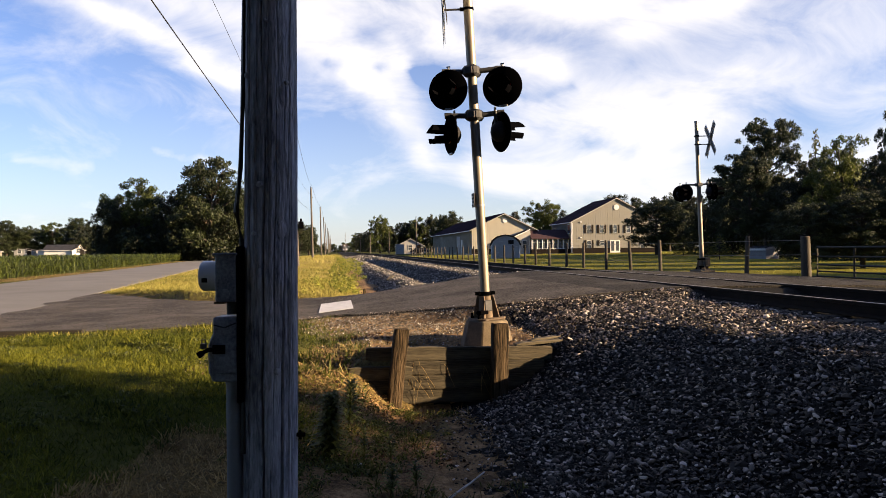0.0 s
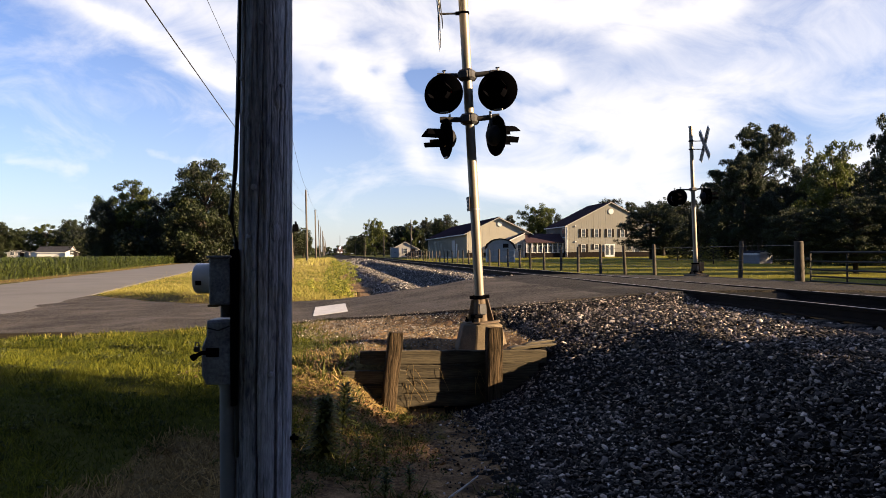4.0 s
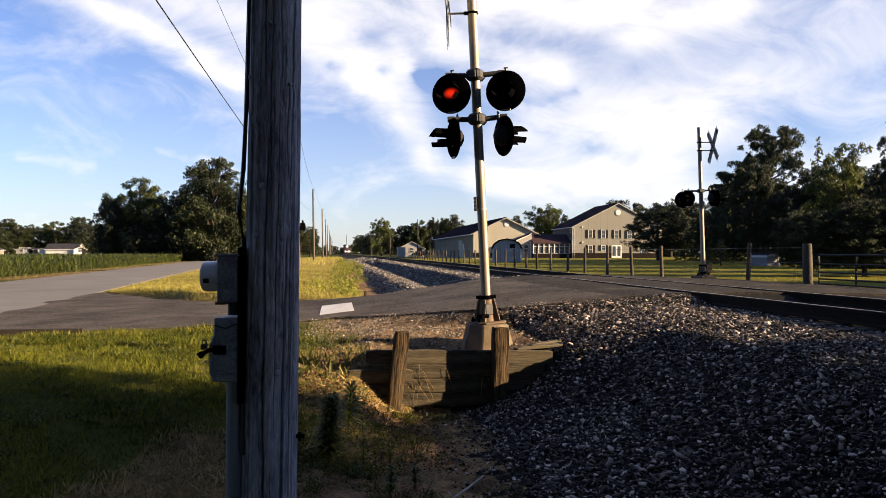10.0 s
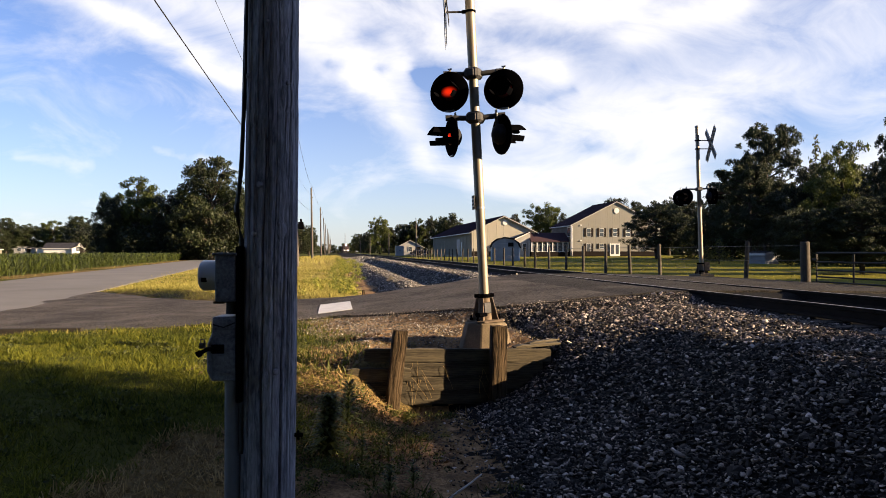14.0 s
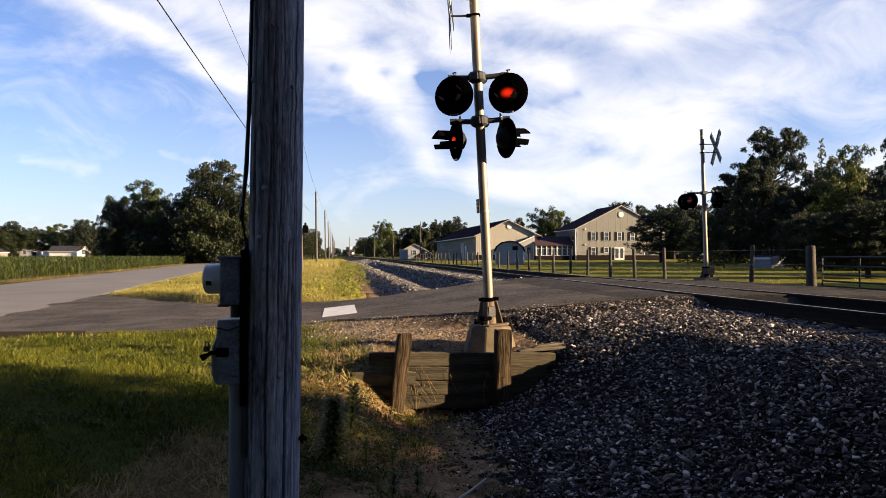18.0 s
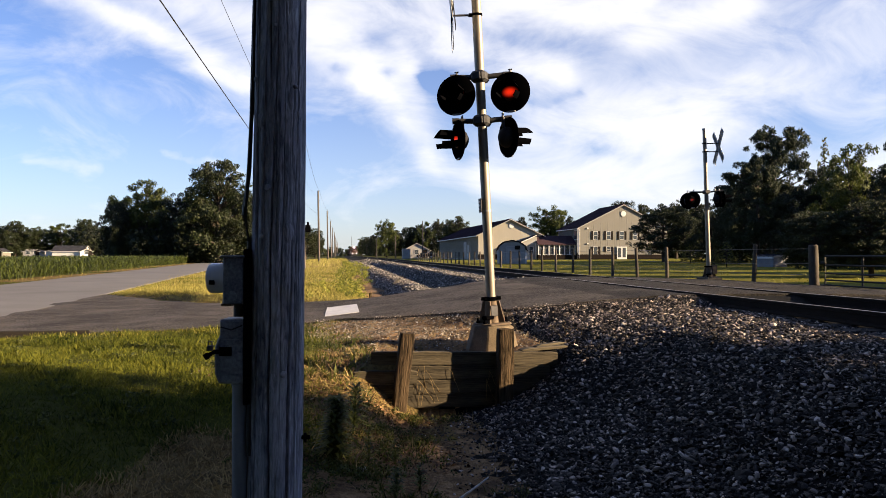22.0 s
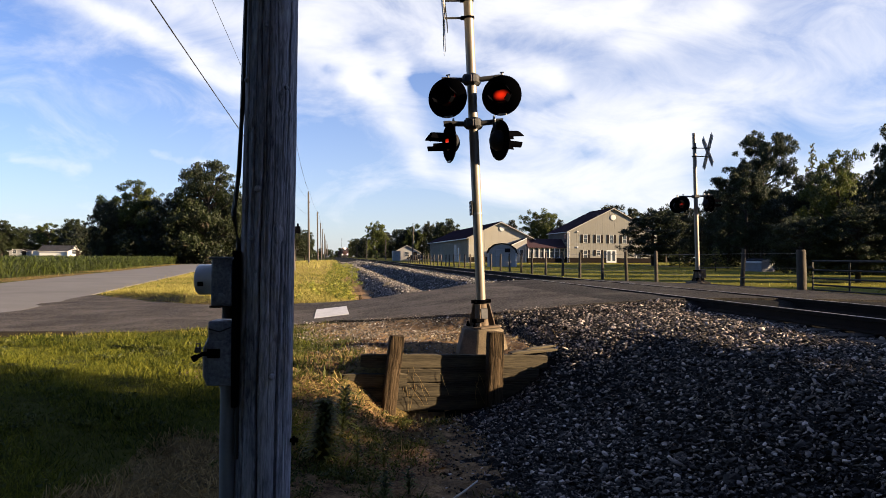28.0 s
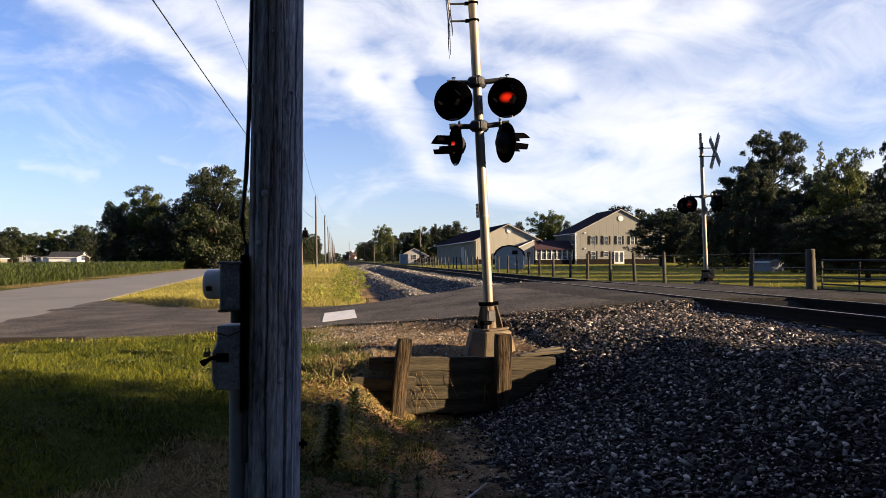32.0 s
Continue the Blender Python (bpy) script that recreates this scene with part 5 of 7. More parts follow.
def house():
    h = empty("farmhouse", pose(38.5, 110.0, 1.0, 0, 0, 0))
    tagged(h, "two-storey cream metal-sided house with brown shutters", "house")
    gable_walls(h, 0, 15.6, 0, 10.5, 0, 5.1, 9.0, HOUSEWALL, 0.30)
    gable_roof(h, 0, 15.6, 0, 10.5, 5.1, 9.0, 0.25)
    part("plinth", Geo().box((7.8, -0.06, 0.40), (15.64, 0.14, 0.80)), BRICKBAND, h, "brown brick plinth")
    part("plinth", Geo().box((-0.06, 5.75, 0.45), (0.14, 11.5, 0.95)), BRICKBAND, h)
    for x in (3.0, 5.25, 7.55, 9.85):
        window(h, x, 3.95, 0.72, 1.3, -0.02)
    for x, z, w, hh in ((3.0, 1.35, 0.72, 1.4), (5.25, 1.65, 0.72, 0.8), (12.4, 1.35, 0.9, 1.2)):
        window(h, x, z, w, hh, -0.02, shutters=x < 12)
    door = part("door", Geo().box((7.5, -0.14, 1.05), (1.75, 0.06, 2.1)), TRIM, h, "white double glass door", bevel=0.02)
    for dx in (-0.42, 0.42):
        part("pane", Geo().box((7.5 + dx, -0.18, 1.12), (0.52, 0.03, 1.6)), PANE, door)
    vent = lathe_y([(0.46, 0), (0.46, -0.08), (0.36, -0.10)], 24)
    part("gable_vent", vent, TRIM, h, "round white gable vent", at=pose(7.8, -0.02, 7.55))
    for x, z in ((1.6, 5.1), (1.6, 2.55)):
        part("wall_lamp", Geo().box((x, -0.10, z), (0.26, 0.16, 0.22)), TRIM, h, bevel=0.03)
    part("downpipe", Geo().tube([(0.15, -0.08, 0), (0.15, -0.08, 5.0)], 0.06, 8), TRIM, h)
    part("corner_trim", Geo().box((0.0, -0.03, 2.55), (0.2, 0.1, 5.1)), TRIM, h)
    sw = part("side_window", Geo().box((-0.04, 1.1, 4.0), (0.08, 1.0, 1.4)), PANE, h)
    part("frame", Geo().box((-0.05, 1.1, 4.75), (0.1, 1.2, 0.1)).box((-0.05, 1.1, 3.25), (0.1, 1.2, 0.1)), TRIM, sw)
    sw = part("side_window", Geo().box((-0.04, 1.1, 1.6), (0.08, 1.0, 1.4)), PANE, h)
    part("frame", Geo().box((-0.05, 1.1, 2.35), (0.1, 1.2, 0.1)).box((-0.05, 1.1, 0.85), (0.1, 1.2, 0.1)), TRIM, sw)


def sunroom():
    s = empty("sunroom", pose(32.0, 110.4, 1.0))
    tagged(s, "low glazed sunroom with white posts and a plum metal roof", "sunroom")
    L = 6.3
    part("wall", Geo().box((L / 2, 2.6, 0.25), (L + 0.1, 4.6, 0.9)), BRICKBAND, s, "dark brick plinth")
    part("wall", Geo().box((L / 2, 2.9, 1.55), (L - 0.2, 4.0, 1.9)), SIDING_P, s)
    for i in range(7):
        x = 0.48 + i * 0.89
        win = part("window", Geo().box((x, 0.60, 1.50), (0.74, 0.12, 1.5)), PANE, s)
        part("sill", Geo().box((x, 0.50, 0.74), (0.80, 0.12, 0.06)), TRIM, win)
        part("glazing_bar", Geo().box((x, 0.52, 1.85), (0.72, 0.05, 0.05)), TRIM, win)
        part("mullion", Geo().box((x + 0.445, 0.50, 1.48), (0.15, 0.22, 1.62)), TRIM, s)
    part("mullion", Geo().box((0.03, 0.50, 1.48), (0.16, 0.22, 1.62)), TRIM, s)
    part("fascia", Geo().box((L / 2, 0.36, 2.42), (L + 0.3, 0.16, 0.2)), TRIM, s)
    part("roof", Geo().prism([(0.2, 2.5), (2.8, 3.95), (5.2, 3.95), (5.2, 3.80), (2.8, 3.80), (0.2, 2.35)], 0, -0.15, L + 0.2), ROOFMETAL, s)
    part("link_wall", Geo().prism([(-3.5, -0.4), (0.0, -0.4), (0.0, 3.75), (-0.35, 3.75), (-3.5, 2.35)], 1, 1.2, 6), SIDING_P, s, "pale lean-to link to the barn")
    part("link_roof", Geo().prism([(-3.9, 2.25), (-0.2, 3.90), (0.05, 3.90), (0.05, 4.05), (-0.2, 4.05), (-3.9, 2.42)], 1, 0.7, 6), ROOFMETAL, s)
    part("link_barge_board", Geo().prism([(-3.9, 2.20), (-0.2, 3.86), (-0.2, 4.02), (-3.9, 2.38)], 1, 0.64, 0.69), TRIM, s)
    for x in (-2.4, -1.0):
        window(s, x, 1.5, 0.7, 1.2, 1.18, shutters=False)
    for x in (-3.3, -0.3):
        part("porch_post", Geo().box((x, 0.9, 1.3), (0.16, 0.16, 2.6)), TRIM, s)


def barn():
    b = empty("barn", pose(22.4, 113.0, 1.0))
    tagged(b, "long tan metal barn with a plum roof", "barn")
    gable_walls(b, 0, 10.8, 0, 46, 0, 4.0, 6.55, SIDING, 0.3)
    gable_roof(b, 0, 10.8, 0, 46, 4.0, 6.55, 0.45)
    part("gable_vent", lathe_y([(0.42, 0), (0.42, -0.08), (0.34, -0.10)], 24), TRIM, b, "round white gable vent", at=pose(5.6, -0.02, 5.55))
    door = part("door", Geo().box((-0.05, 9.0, 1.2), (0.10, 1.1, 2.4)), TRIM, b, "white side door", bevel=0.02)
    part("handle", Geo().box((-0.13, 9.4, 1.1), (0.05, 0.1, 0.1)), CASTGREY, door)
    door = part("door", Geo().box((-0.05, 12.0, 1.5), (0.10, 3.2, 3.0)), SIDING_P, b, "wide sliding door", bevel=0.02)
    part("plinth", Geo().box((5.4, -0.05, 0.4), (10.84, 0.12, 0.8)), BRICKBAND, b, "brown plinth band")


def garden_shed():
    s = empty("garden_shed", pose(16.9, 68.0, 0.72, 0, 0, -14))
    tagged(s, "small pale garden shed with a rounded barn roof", "shed")
    arc = [(-1.5, 1.35), (-1.32, 1.85), (-0.8, 2.25), (0, 2.42), (0.8, 2.25), (1.32, 1.85), (1.5, 1.35)]
    part("wall", Geo().prism([(-1.42, -0.1), (1.42, -0.1)] + [(x * 0.95, z * 0.98) for x, z in arc[::-1]], 1, 0, 4.2), SIDING_P, s)
    part("roof", Geo().prism(arc + [(x * 1.05, z + 0.07) for x, z in arc[::-1]], 1, -0.15, 4.35), SHUTTER, s, "dark rounded roof")
    part("door", Geo().box((0.0, -0.03, 0.95), (1.3, 0.08, 1.75)), SIDING_P, s, bevel=0.02)
    part("vent", Geo().box((0.55, -0.05, 1.72), (0.55, 0.08, 0.4)), SHUTTER, s)
    for x in (-1.4, 1.4):
        part("corner_trim", Geo().box((x, -0.02, 0.7), (0.12, 0.08, 1.5)), TRIM, s)


def far_house(x, y, w, d, eave, ridge, turn, wall, label, windows=2, over=0.3):
    h = empty("house", pose(x, y, 0.9, 0, 0, turn))
    tagged(h, label, "house", group="far houses")
    gable_walls(h, -w / 2, w / 2, 0, d, 0, eave, ridge, wall, 0)
    gable_roof(h, -w / 2, w / 2, 0, d, eave, ridge, over, cover=SLATE, label="dark grey shingle roof")
    for i in range(windows):
        window(h, -w / 2 + w * (i + 0.7) / (windows + 0.4), 1.5, 1.0, 1.2, -0.02, shutters=False)
    if windows:
        part("door", Geo().box((w * 0.32, -0.05, 1.05), (1.0, 0.1, 2.1)), SHUTTER, h, bevel=0.02)


def car(x, y, z, turn, paint, label, van=False):
    c = empty("car", pose(x, y, z, 0, 0, turn))
    tagged(c, label, "car", group="parked cars")
    hh = 1.9 if van else 1.45
    prof = [(-2.2, 0.3), (2.2, 0.3), (2.25, 0.75), (1.5, 0.9), (0.9, hh), (-1.4, hh), (-2.1, 0.95), (-2.25, 0.7)]
    body = part("body", Geo().prism(prof, 1, -0.85, 0.85), paint, c, bevel=0.06)
    part("windscreen", Geo().prism([(1.42, 0.95), (0.92, hh - 0.08), (0.95, hh - 0.05), (1.47, 0.95)], 1, -0.7, 0.7), PANE, c)
    for s in (-1, 1):
        part("side_window", Geo().prism([(1.2, 0.98), (0.8, hh - 0.1), (-1.25, hh - 0.1), (-1.7, 0.98)], 1, 0.855 * s - 0.01, 0.855 * s + 0.01), PANE, c)
        for wx in (-1.35, 1.4):
            wheel = part("wheel", lathe_y([(0.32, -0.1), (0.33, -0.08), (0.33, 0.08), (0.32, 0.1)], 20), RUBBER, c, at=pose(wx, 0.78 * s, 0.33))
            part("rim", lathe_y([(0.2, -0.11), (0.2, 0.11)], 16), SIGNBACK, wheel)
        part("headlight", Geo().box((2.2, 0.6 * s, 0.68), (0.1, 0.3, 0.14)), PAINT_W, c)


def equipment_cabinet():
    c = empty("equipment_cabinet", pose(14.0, 152, 0.85, 0, 0, 4))
    tagged(c, "pale metal equipment cabinet beside the rails", "cabinet")
    part("body", Geo().box((0, 0, 1.05), (1.7, 1.2, 2.1)), SIDING_P, c, bevel=0.03)
    part("lid", Geo().box((0, 0, 2.14), (1.85, 1.35, 0.08)), SIGNBACK, c, bevel=0.02)
    for x in (-0.42, 0.42):
        d = part("door", Geo().box((x, -0.61, 1.05), (0.78, 0.04, 1.9)), SIDING_P, c, bevel=0.01)
        part("handle", Geo().box((x * 0.3, -0.65, 1.1), (0.05, 0.05, 0.2)), CASTGREY, d)
    part("plinth", Geo().box((0, 0, -0.1), (1.9, 1.4, 0.22)), CONCRETE, c)


house()
sunroom()
barn()
garden_shed()
far_house(18.9, 176, 6.6, 9, 2.0, 3.7, -4, SIDING_P, "small pale gabled garage beside the track", 1)
far_house(-69.9, 205, 6.0, 7.8, 1.7, 3.1, 90, TRIM, "low white house with a dark roof beyond the corn", 2)
far_house(-77.4, 203, 4.6, 4, 1.6, 2.0, 0, TRIM, "small white box-like outbuilding beyond the corn", 1)
far_house(-69, 202, 3.0, 4, 1.6, 2.3, 30, TRIM, "small white outbuilding beyond the corn", 1)
far_house(-84.5, 206, 4.6, 5, 1.5, 2.0, 0, SIDING_P, "tan mobile home beyond the corn", 2)
far_house(-94, 206, 4, 5, 1.5, 2.4, 0, HOUSEWALL, "pale yellow house beyond the corn", 2)
# grey conduit material on white walls stands in for the shade of the trees
far_house(30.0, 44.2, 1.25, 1.6, 0.62, 0.72, 14, CONDUIT, "low outbuilding under trees, its white walls greyed for shade", 0, 0.02)
equipment_cabinet()
car(20.5, 170, 0.85, 170, CAR_A, "dark parked car beside a garage")
car(-52, 181, 0.75, 20, CAR_B, "white parked van under the trees", True)


def thin_masts():
    for x, y, h, lab in ((17.3, 149, 7.6, "slim pale metal pole beside the track"), (13.2, 172, 5.6, "slim pale metal pole beside the track"), (8.6, 240, 4.5, "far signal mast beside the rails"), (4.3, 300, 8.5, "thin far mast beside the rails"), (10.2, 205, 5.5, "thin far mast beside the rails"), (18.9, 163, 8.8, "plain wooden pole near a garage")):
        ob = empty("mast_pole", pose(x, y, land1(x, y)))
        tagged(ob, lab, "pole", group="far poles")
        part("shaft", Geo().tube([(0, 0, -0.2), (0, 0, h)], [0.12, 0.09], 8), OLDPOLE, ob, smooth=True)
        part("cap", Geo().tube([(0, 0, h), (0, 0, h + 0.1)], [0.11, 0.05], 8), CASTGREY, ob)


thin_masts()


# ---- trees ----
def leaf_cloud(rng, centres, radii, count, size, flat=0.75, slim=0.6, out=0.9):
    """Small leaf pieces scattered through clumps; arrays of quads."""
    w = radii ** 2
    pick = rng.choice(len(centres), count, p=w / w.sum())
    d = rng.normal(size=(count, 3))
    d[:, 2] += 0.25
    d /= np.linalg.norm(d, axis=1)[:, None]
    rad = radii[pick] * np.clip(np.abs(rng.normal(0.80, 0.22, count)), 0, 1.15)
    p = centres[pick] + d * rad[:, None] * np.array([1, 1, flat])
    n = d * out + rng.normal(size=(count, 3)) * 0.6
    n /= np.linalg.norm(n, axis=1)[:, None]
    a = np.cross(n, rng.normal(size=(count, 3)))
    a /= np.linalg.norm(a, axis=1)[:, None]
    b = np.cross(n, a)
    s = size * rng.uniform(0.55, 1.35, count)[:, None]
    v = np.stack([p + a * s, p + b * s * slim, p - a * s, p - b * s * slim], 1).reshape(-1, 3)
    return v, np.arange(count * 4).reshape(-1, 4)


def limb(g, p, q, r0, r1, bend, n=7):
    p, q = Vector(p), Vector(q)
    mid = (p + q) / 2 + Vector(bend)
    pts = [p * (1 - t) ** 2 + mid * 2 * t * (1 - t) + q * t * t for t in (0, 0.25, 0.5, 0.75, 1)]
    g.tube(pts, [r0 + (r1 - r0) * t for t in (0, 0.25, 0.5, 0.75, 1)], n, caps=False)


def tree_model(kind, seed):
    """A tree ten metres tall and ten wide, on its Empty."""
    rng = np.random.default_rng(seed)
    t = empty("tree")
    wood = Geo()
    cs, rs = [], []

    def bough(c, size, n, root, r0, bend):
        """A limb out to c with a bunch of leafy clumps at its end."""
        c = Vector(c)
        limb(wood, root, c, r0, 0.025, bend, 6)
        for _ in range(n):
            k = Vector(rng.normal(0, 0.52, 3)) * size
            cs.append((c.x + k.x, c.y + k.y, c.z + k.z * 0.62))
            rs.append(size * rng.uniform(0.30, 0.62))

    if kind in ("oak", "ash"):
        top = 5.6 if kind == "oak" else 6.2
        wood.tube([(0, 0, -0.3), (0.05, 0, 1.2), (0.1, 0.1, 3.0), (0.0, 0.1, top)], [0.42, 0.32, 0.26, 0.12], 10)
        many = 58 if kind == "oak" else 46
        for i in range(many):
            a = i * 2.39996 + rng.uniform(-0.5, 0.5)
            h = (i + 0.5) / many
            reach = math.sqrt(max(0.04, 1 - (2 * h - 0.88) ** 2 * 0.72))
            half = 3.75 * reach * rng.uniform(0.62, 1.08) * (0.95 + 0.55 * noise.noise((1.3 * math.cos(a) + seed, 1.3 * math.sin(a), h * 2.4)))
            z = 1.2 + 7.5 * h + rng.uniform(-0.3, 0.5)
            bough((half * math.cos(a), half * math.sin(a), z), rng.uniform(0.75, 1.30), 6, (0.03, 0.05, max(1.4, min(top, z - half * 0.55))), 0.12, (0, 0, rng.uniform(-0.2, 0.7)))
        for i in range(22):
            a, h = rng.uniform(0, 6.28), rng.uniform(0.1, 0.8)
            cs.append((1.6 * math.cos(a), 1.6 * math.sin(a), 1.4 + 7.0 * h))
            rs.append(rng.uniform(0.8, 1.2))
        v, f = leaf_cloud(rng, np.array(cs), np.array(rs), 34000, 0.105)
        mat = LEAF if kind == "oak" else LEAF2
    elif kind == "elm":
        wood.tube([(0, 0, -0.3), (0.05, 0, 2), (0.1, 0.1, 4.5), (0.0, 0.1, 7)], [0.34, 0.27, 0.22, 0.1], 10)
        for i in range(90):
            h, a = rng.uniform(0, 1), rng.uniform(0, 2 * math.pi)
            r = 4.0 * math.sqrt(max(0.08, 1 - (2 * h - 0.9) ** 2 * 0.8)) * math.sqrt(rng.uniform(0.02, 1))
            cs.append((r * math.cos(a), r * math.sin(a), 4.75 + 4.8 * h))
            rs.append(rng.uniform(0.8, 1.3))
        for c in cs[::3]:
            limb(wood, (0.05, 0.05, rng.uniform(3.2, 6.5)), c, 0.12, 0.03, (0, 0, 0.4), 6)
        v, f = leaf_cloud(rng, np.array(cs), np.array(rs), 20000, 0.18)
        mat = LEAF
    elif kind in ("pine", "cedar"):
        wood.tube([(0, 0, -0.3), (0.1, 0, 4), (0.0, 0.1, 9.0)], [0.28, 0.20, 0.06], 10)
        many = 42 if kind == "pine" else 78
        for i in range(many):
            h = (i + 0.5) / many
            a = i * 2.39996 + rng.uniform(-0.4, 0.4)
            r = 3.9 * math.sqrt(max(0.03, 1 - (2 * h - 0.88) ** 2 * 0.72)) * rng.uniform(0.45, 1.05)
            z = (2.2 if kind == "pine" else 1.7) + (7.1 if kind == "pine" else 7.4) * h
            bough((r * math.cos(a), r * math.sin(a), z + rng.uniform(-0.2, 0.3)), rng.uniform(0.70, 1.15), 6, (0.03, 0.03, z - 0.25 * r), 0.075, (0, 0, -0.15))
        v, f = leaf_cloud(rng, np.array(cs), np.array(rs), 40000, 0.135, 0.60, 0.26, 0.5)
        mat = NEEDLE
    else:
        wood.tube([(0, 0, -0.3), (0, 0, 3), (0, 0, 9.4)], [0.24, 0.17, 0.03], 8)
        many = 60
        for i in range(many):
            h = (i + 0.5) / many
            a = i * 2.39996 + rng.uniform(-0.3, 0.3)
            r = 4.3 * (1.02 - h) ** 0.8 * rng.uniform(0.55, 1.05)
            z = 1.0 + 8.4 * h
            bough((r * math.cos(a), r * math.sin(a), z), 0.75 * (1.25 - h), 5, (0, 0, z + 0.15 * r), 0.06, (0, 0, -0.1))
        v, f = leaf_cloud(rng, np.array(cs), np.array(rs), 22000, 0.125, 0.55, 0.25, 0.5)
        mat = SPRUCE
    part("trunk", wood, BARK, t, "rough grey-brown trunk and limbs", smooth=True)
    cr = array_mesh("crown", v, f, mat)
    cr.parent = t
    return t


WEST_GROVE = (
    ("oak", -19.3, 114.3, 0.50, 16.8, 13.4),
    ("oak", -25.8, 119.3, 0.50, 11.6, 9.2),
    ("ash", -33.3, 124.5, 0.50, 13.8, 11.5),
    ("oak", -35.8, 118.9, 0.50, 10.0, 6.0),
    ("oak", -31.3, 128.3, 0.50, 8.0, 11.9),
    ("oak", -16.5, 121.9, 0.50, 12.6, 7.7),
    ("oak", -6.5, 178.1, 0.80, 7.3, 6.3),
    ("oak", -8.2, 163.2, 0.80, 7.5, 6.5),
    ("oak", -12.2, 173.9, 0.80, 7.7, 8.3),
    ("oak", -17.5, 174.7, 0.80, 8.4, 9.7),
    ("oak", -37.6, 132.3, 0.50, 9.0, 11.2),
    ("oak", -24.9, 127.3, 0.50, 11.0, 10.9),
)
FIELD_TREES = (
    ("oak", -100.5, 233.1, 0.50, 11.9, 9.8),
    ("oak", -96.1, 237.4, 0.50, 10.3, 11.4),
    ("ash", -90.2, 241.6, 0.50, 11.3, 11.7),
    ("oak", -79.9, 232.9, 0.50, 12.7, 11.3),
    ("oak", -72.9, 228.8, 0.50, 9.8, 8.7),
    ("oak", -107.8, 234.2, 0.50, 11.2, 12.9),
    ("oak", -73.1, 218.7, 0.50, 9.7, 11.7),
)
TRACK_TREES = (
    ("oak", 15.5, 422.6, 0.90, 12.1, 11.6),
    ("ash", 13.8, 483.6, 0.90, 12.1, 8.6),
    ("ash", 15.1, 235.5, 0.90, 13.0, 9.2),
    ("oak", 16.1, 331.4, 0.90, 10.2, 9.7),
    ("oak", 17.3, 402.1, 0.90, 10.2, 8.5),
    ("oak", 19.2, 250.0, 0.90, 9.9, 8.1),
    ("oak", 27.4, 253.8, 0.90, 11.8, 9.1),
    ("oak", 35.3, 227.3, 0.90, 12.2, 9.3),
    ("oak", 24.6, 259.3, 0.90, 11.6, 7.6),
    ("ash", 29.7, 248.4, 0.90, 12.8, 8.9),
    ("oak", 34.3, 247.7, 0.90, 14.0, 8.1),
    ("oak", 35.5, 212.1, 0.90, 12.5, 11.5),
    ("oak", 41.4, 211.2, 0.90, 9.7, 8.7),
)
HOUSE_TREES = (
    ("oak", 48.5, 184.8, 0.90, 11.5, 5.2),
    ("ash", 49.3, 159.4, 0.90, 12.7, 11.3),
    ("oak", 57.0, 168.3, 0.90, 10.3, 7.1),
    ("oak", 64.0, 152.0, 0.90, 13.7, 7.8),
    ("oak", 64.6, 141.8, 0.90, 12.1, 7.3),
    ("oak", 71.2, 140.8, 0.90, 12.9, 9.8),
    ("ash", 62.2, 162.4, 0.90, 11.4, 8.3),
    ("oak", 83.6, 154.1, 0.95, 13.2, 14.7),
)
LAWN_TREES = (
    ("cedar", 36.6, 75.3, 0.95, 6.3, 8.0),
    ("pine", 36.9, 57.5, 0.95, 9.2, 7.0),
    ("pine", 39.4, 58.9, 0.95, 12.7, 8.0),
    ("oak", 42.5, 69.3, 0.95, 8.0, 6.7),
    ("spruce", 45.3, 60.0, 0.95, 12.2, 4.2),
    ("oak", 41.2, 50.3, 0.95, 7.5, 6.8),
    ("ash", 36.9, 46.2, 0.95, 8.9, 5.4),
    ("oak", 37.5, 52.9, 0.95, 6.4, 5.7),
    ("oak", 35.7, 41.0, 0.95, 7.0, 4.4),
    ("pine", 33.9, 37.3, 0.95, 8.9, 3.1),
    ("oak", 38.7, 46.7, 0.95, 5.8, 4.6),
    ("oak", 44.8, 79.1, 0.95, 6.1, 5.5),
    ("oak", 45.3, 74.0, 0.95, 10.4, 7.8),
    ("oak", 42.2, 64.3, 0.95, 9.2, 6.3),
    ("oak", 39.6, 53.0, 0.95, 8.0, 5.0),
    ("oak", 50.4, 63.1, 0.95, 7.5, 7.4),
)
LAWN_TREES_B = (
    ("oak", 46.1, 53.6, 0.95, 6.6, 6.3),
    ("oak", 53.6, 77.7, 0.95, 5.5, 9.0),
    ("oak", 56.3, 72.3, 0.95, 4.6, 8.5),
    ("oak", 34.2, 35.2, 0.95, 8.8, 6.2),
    ("oak", 41.2, 44.2, 0.95, 5.6, 4.9),
    ("cedar", 18.9, 25.6, 0.80, 2.7, 3.2),
    ("cedar", 20.6, 24.6, 0.80, 3.1, 3.6),
    ("cedar", 22.6, 24.0, 0.80, 3.4, 3.6),
    ("spruce", 26.5, 45.0, 0.90, 1.75, 1.8),
    ("spruce", 25.7, 45.2, 0.90, 1.4, 1.1),
    ("spruce", 32.7, 61.8, 0.92, 1.9, 2.4),
)
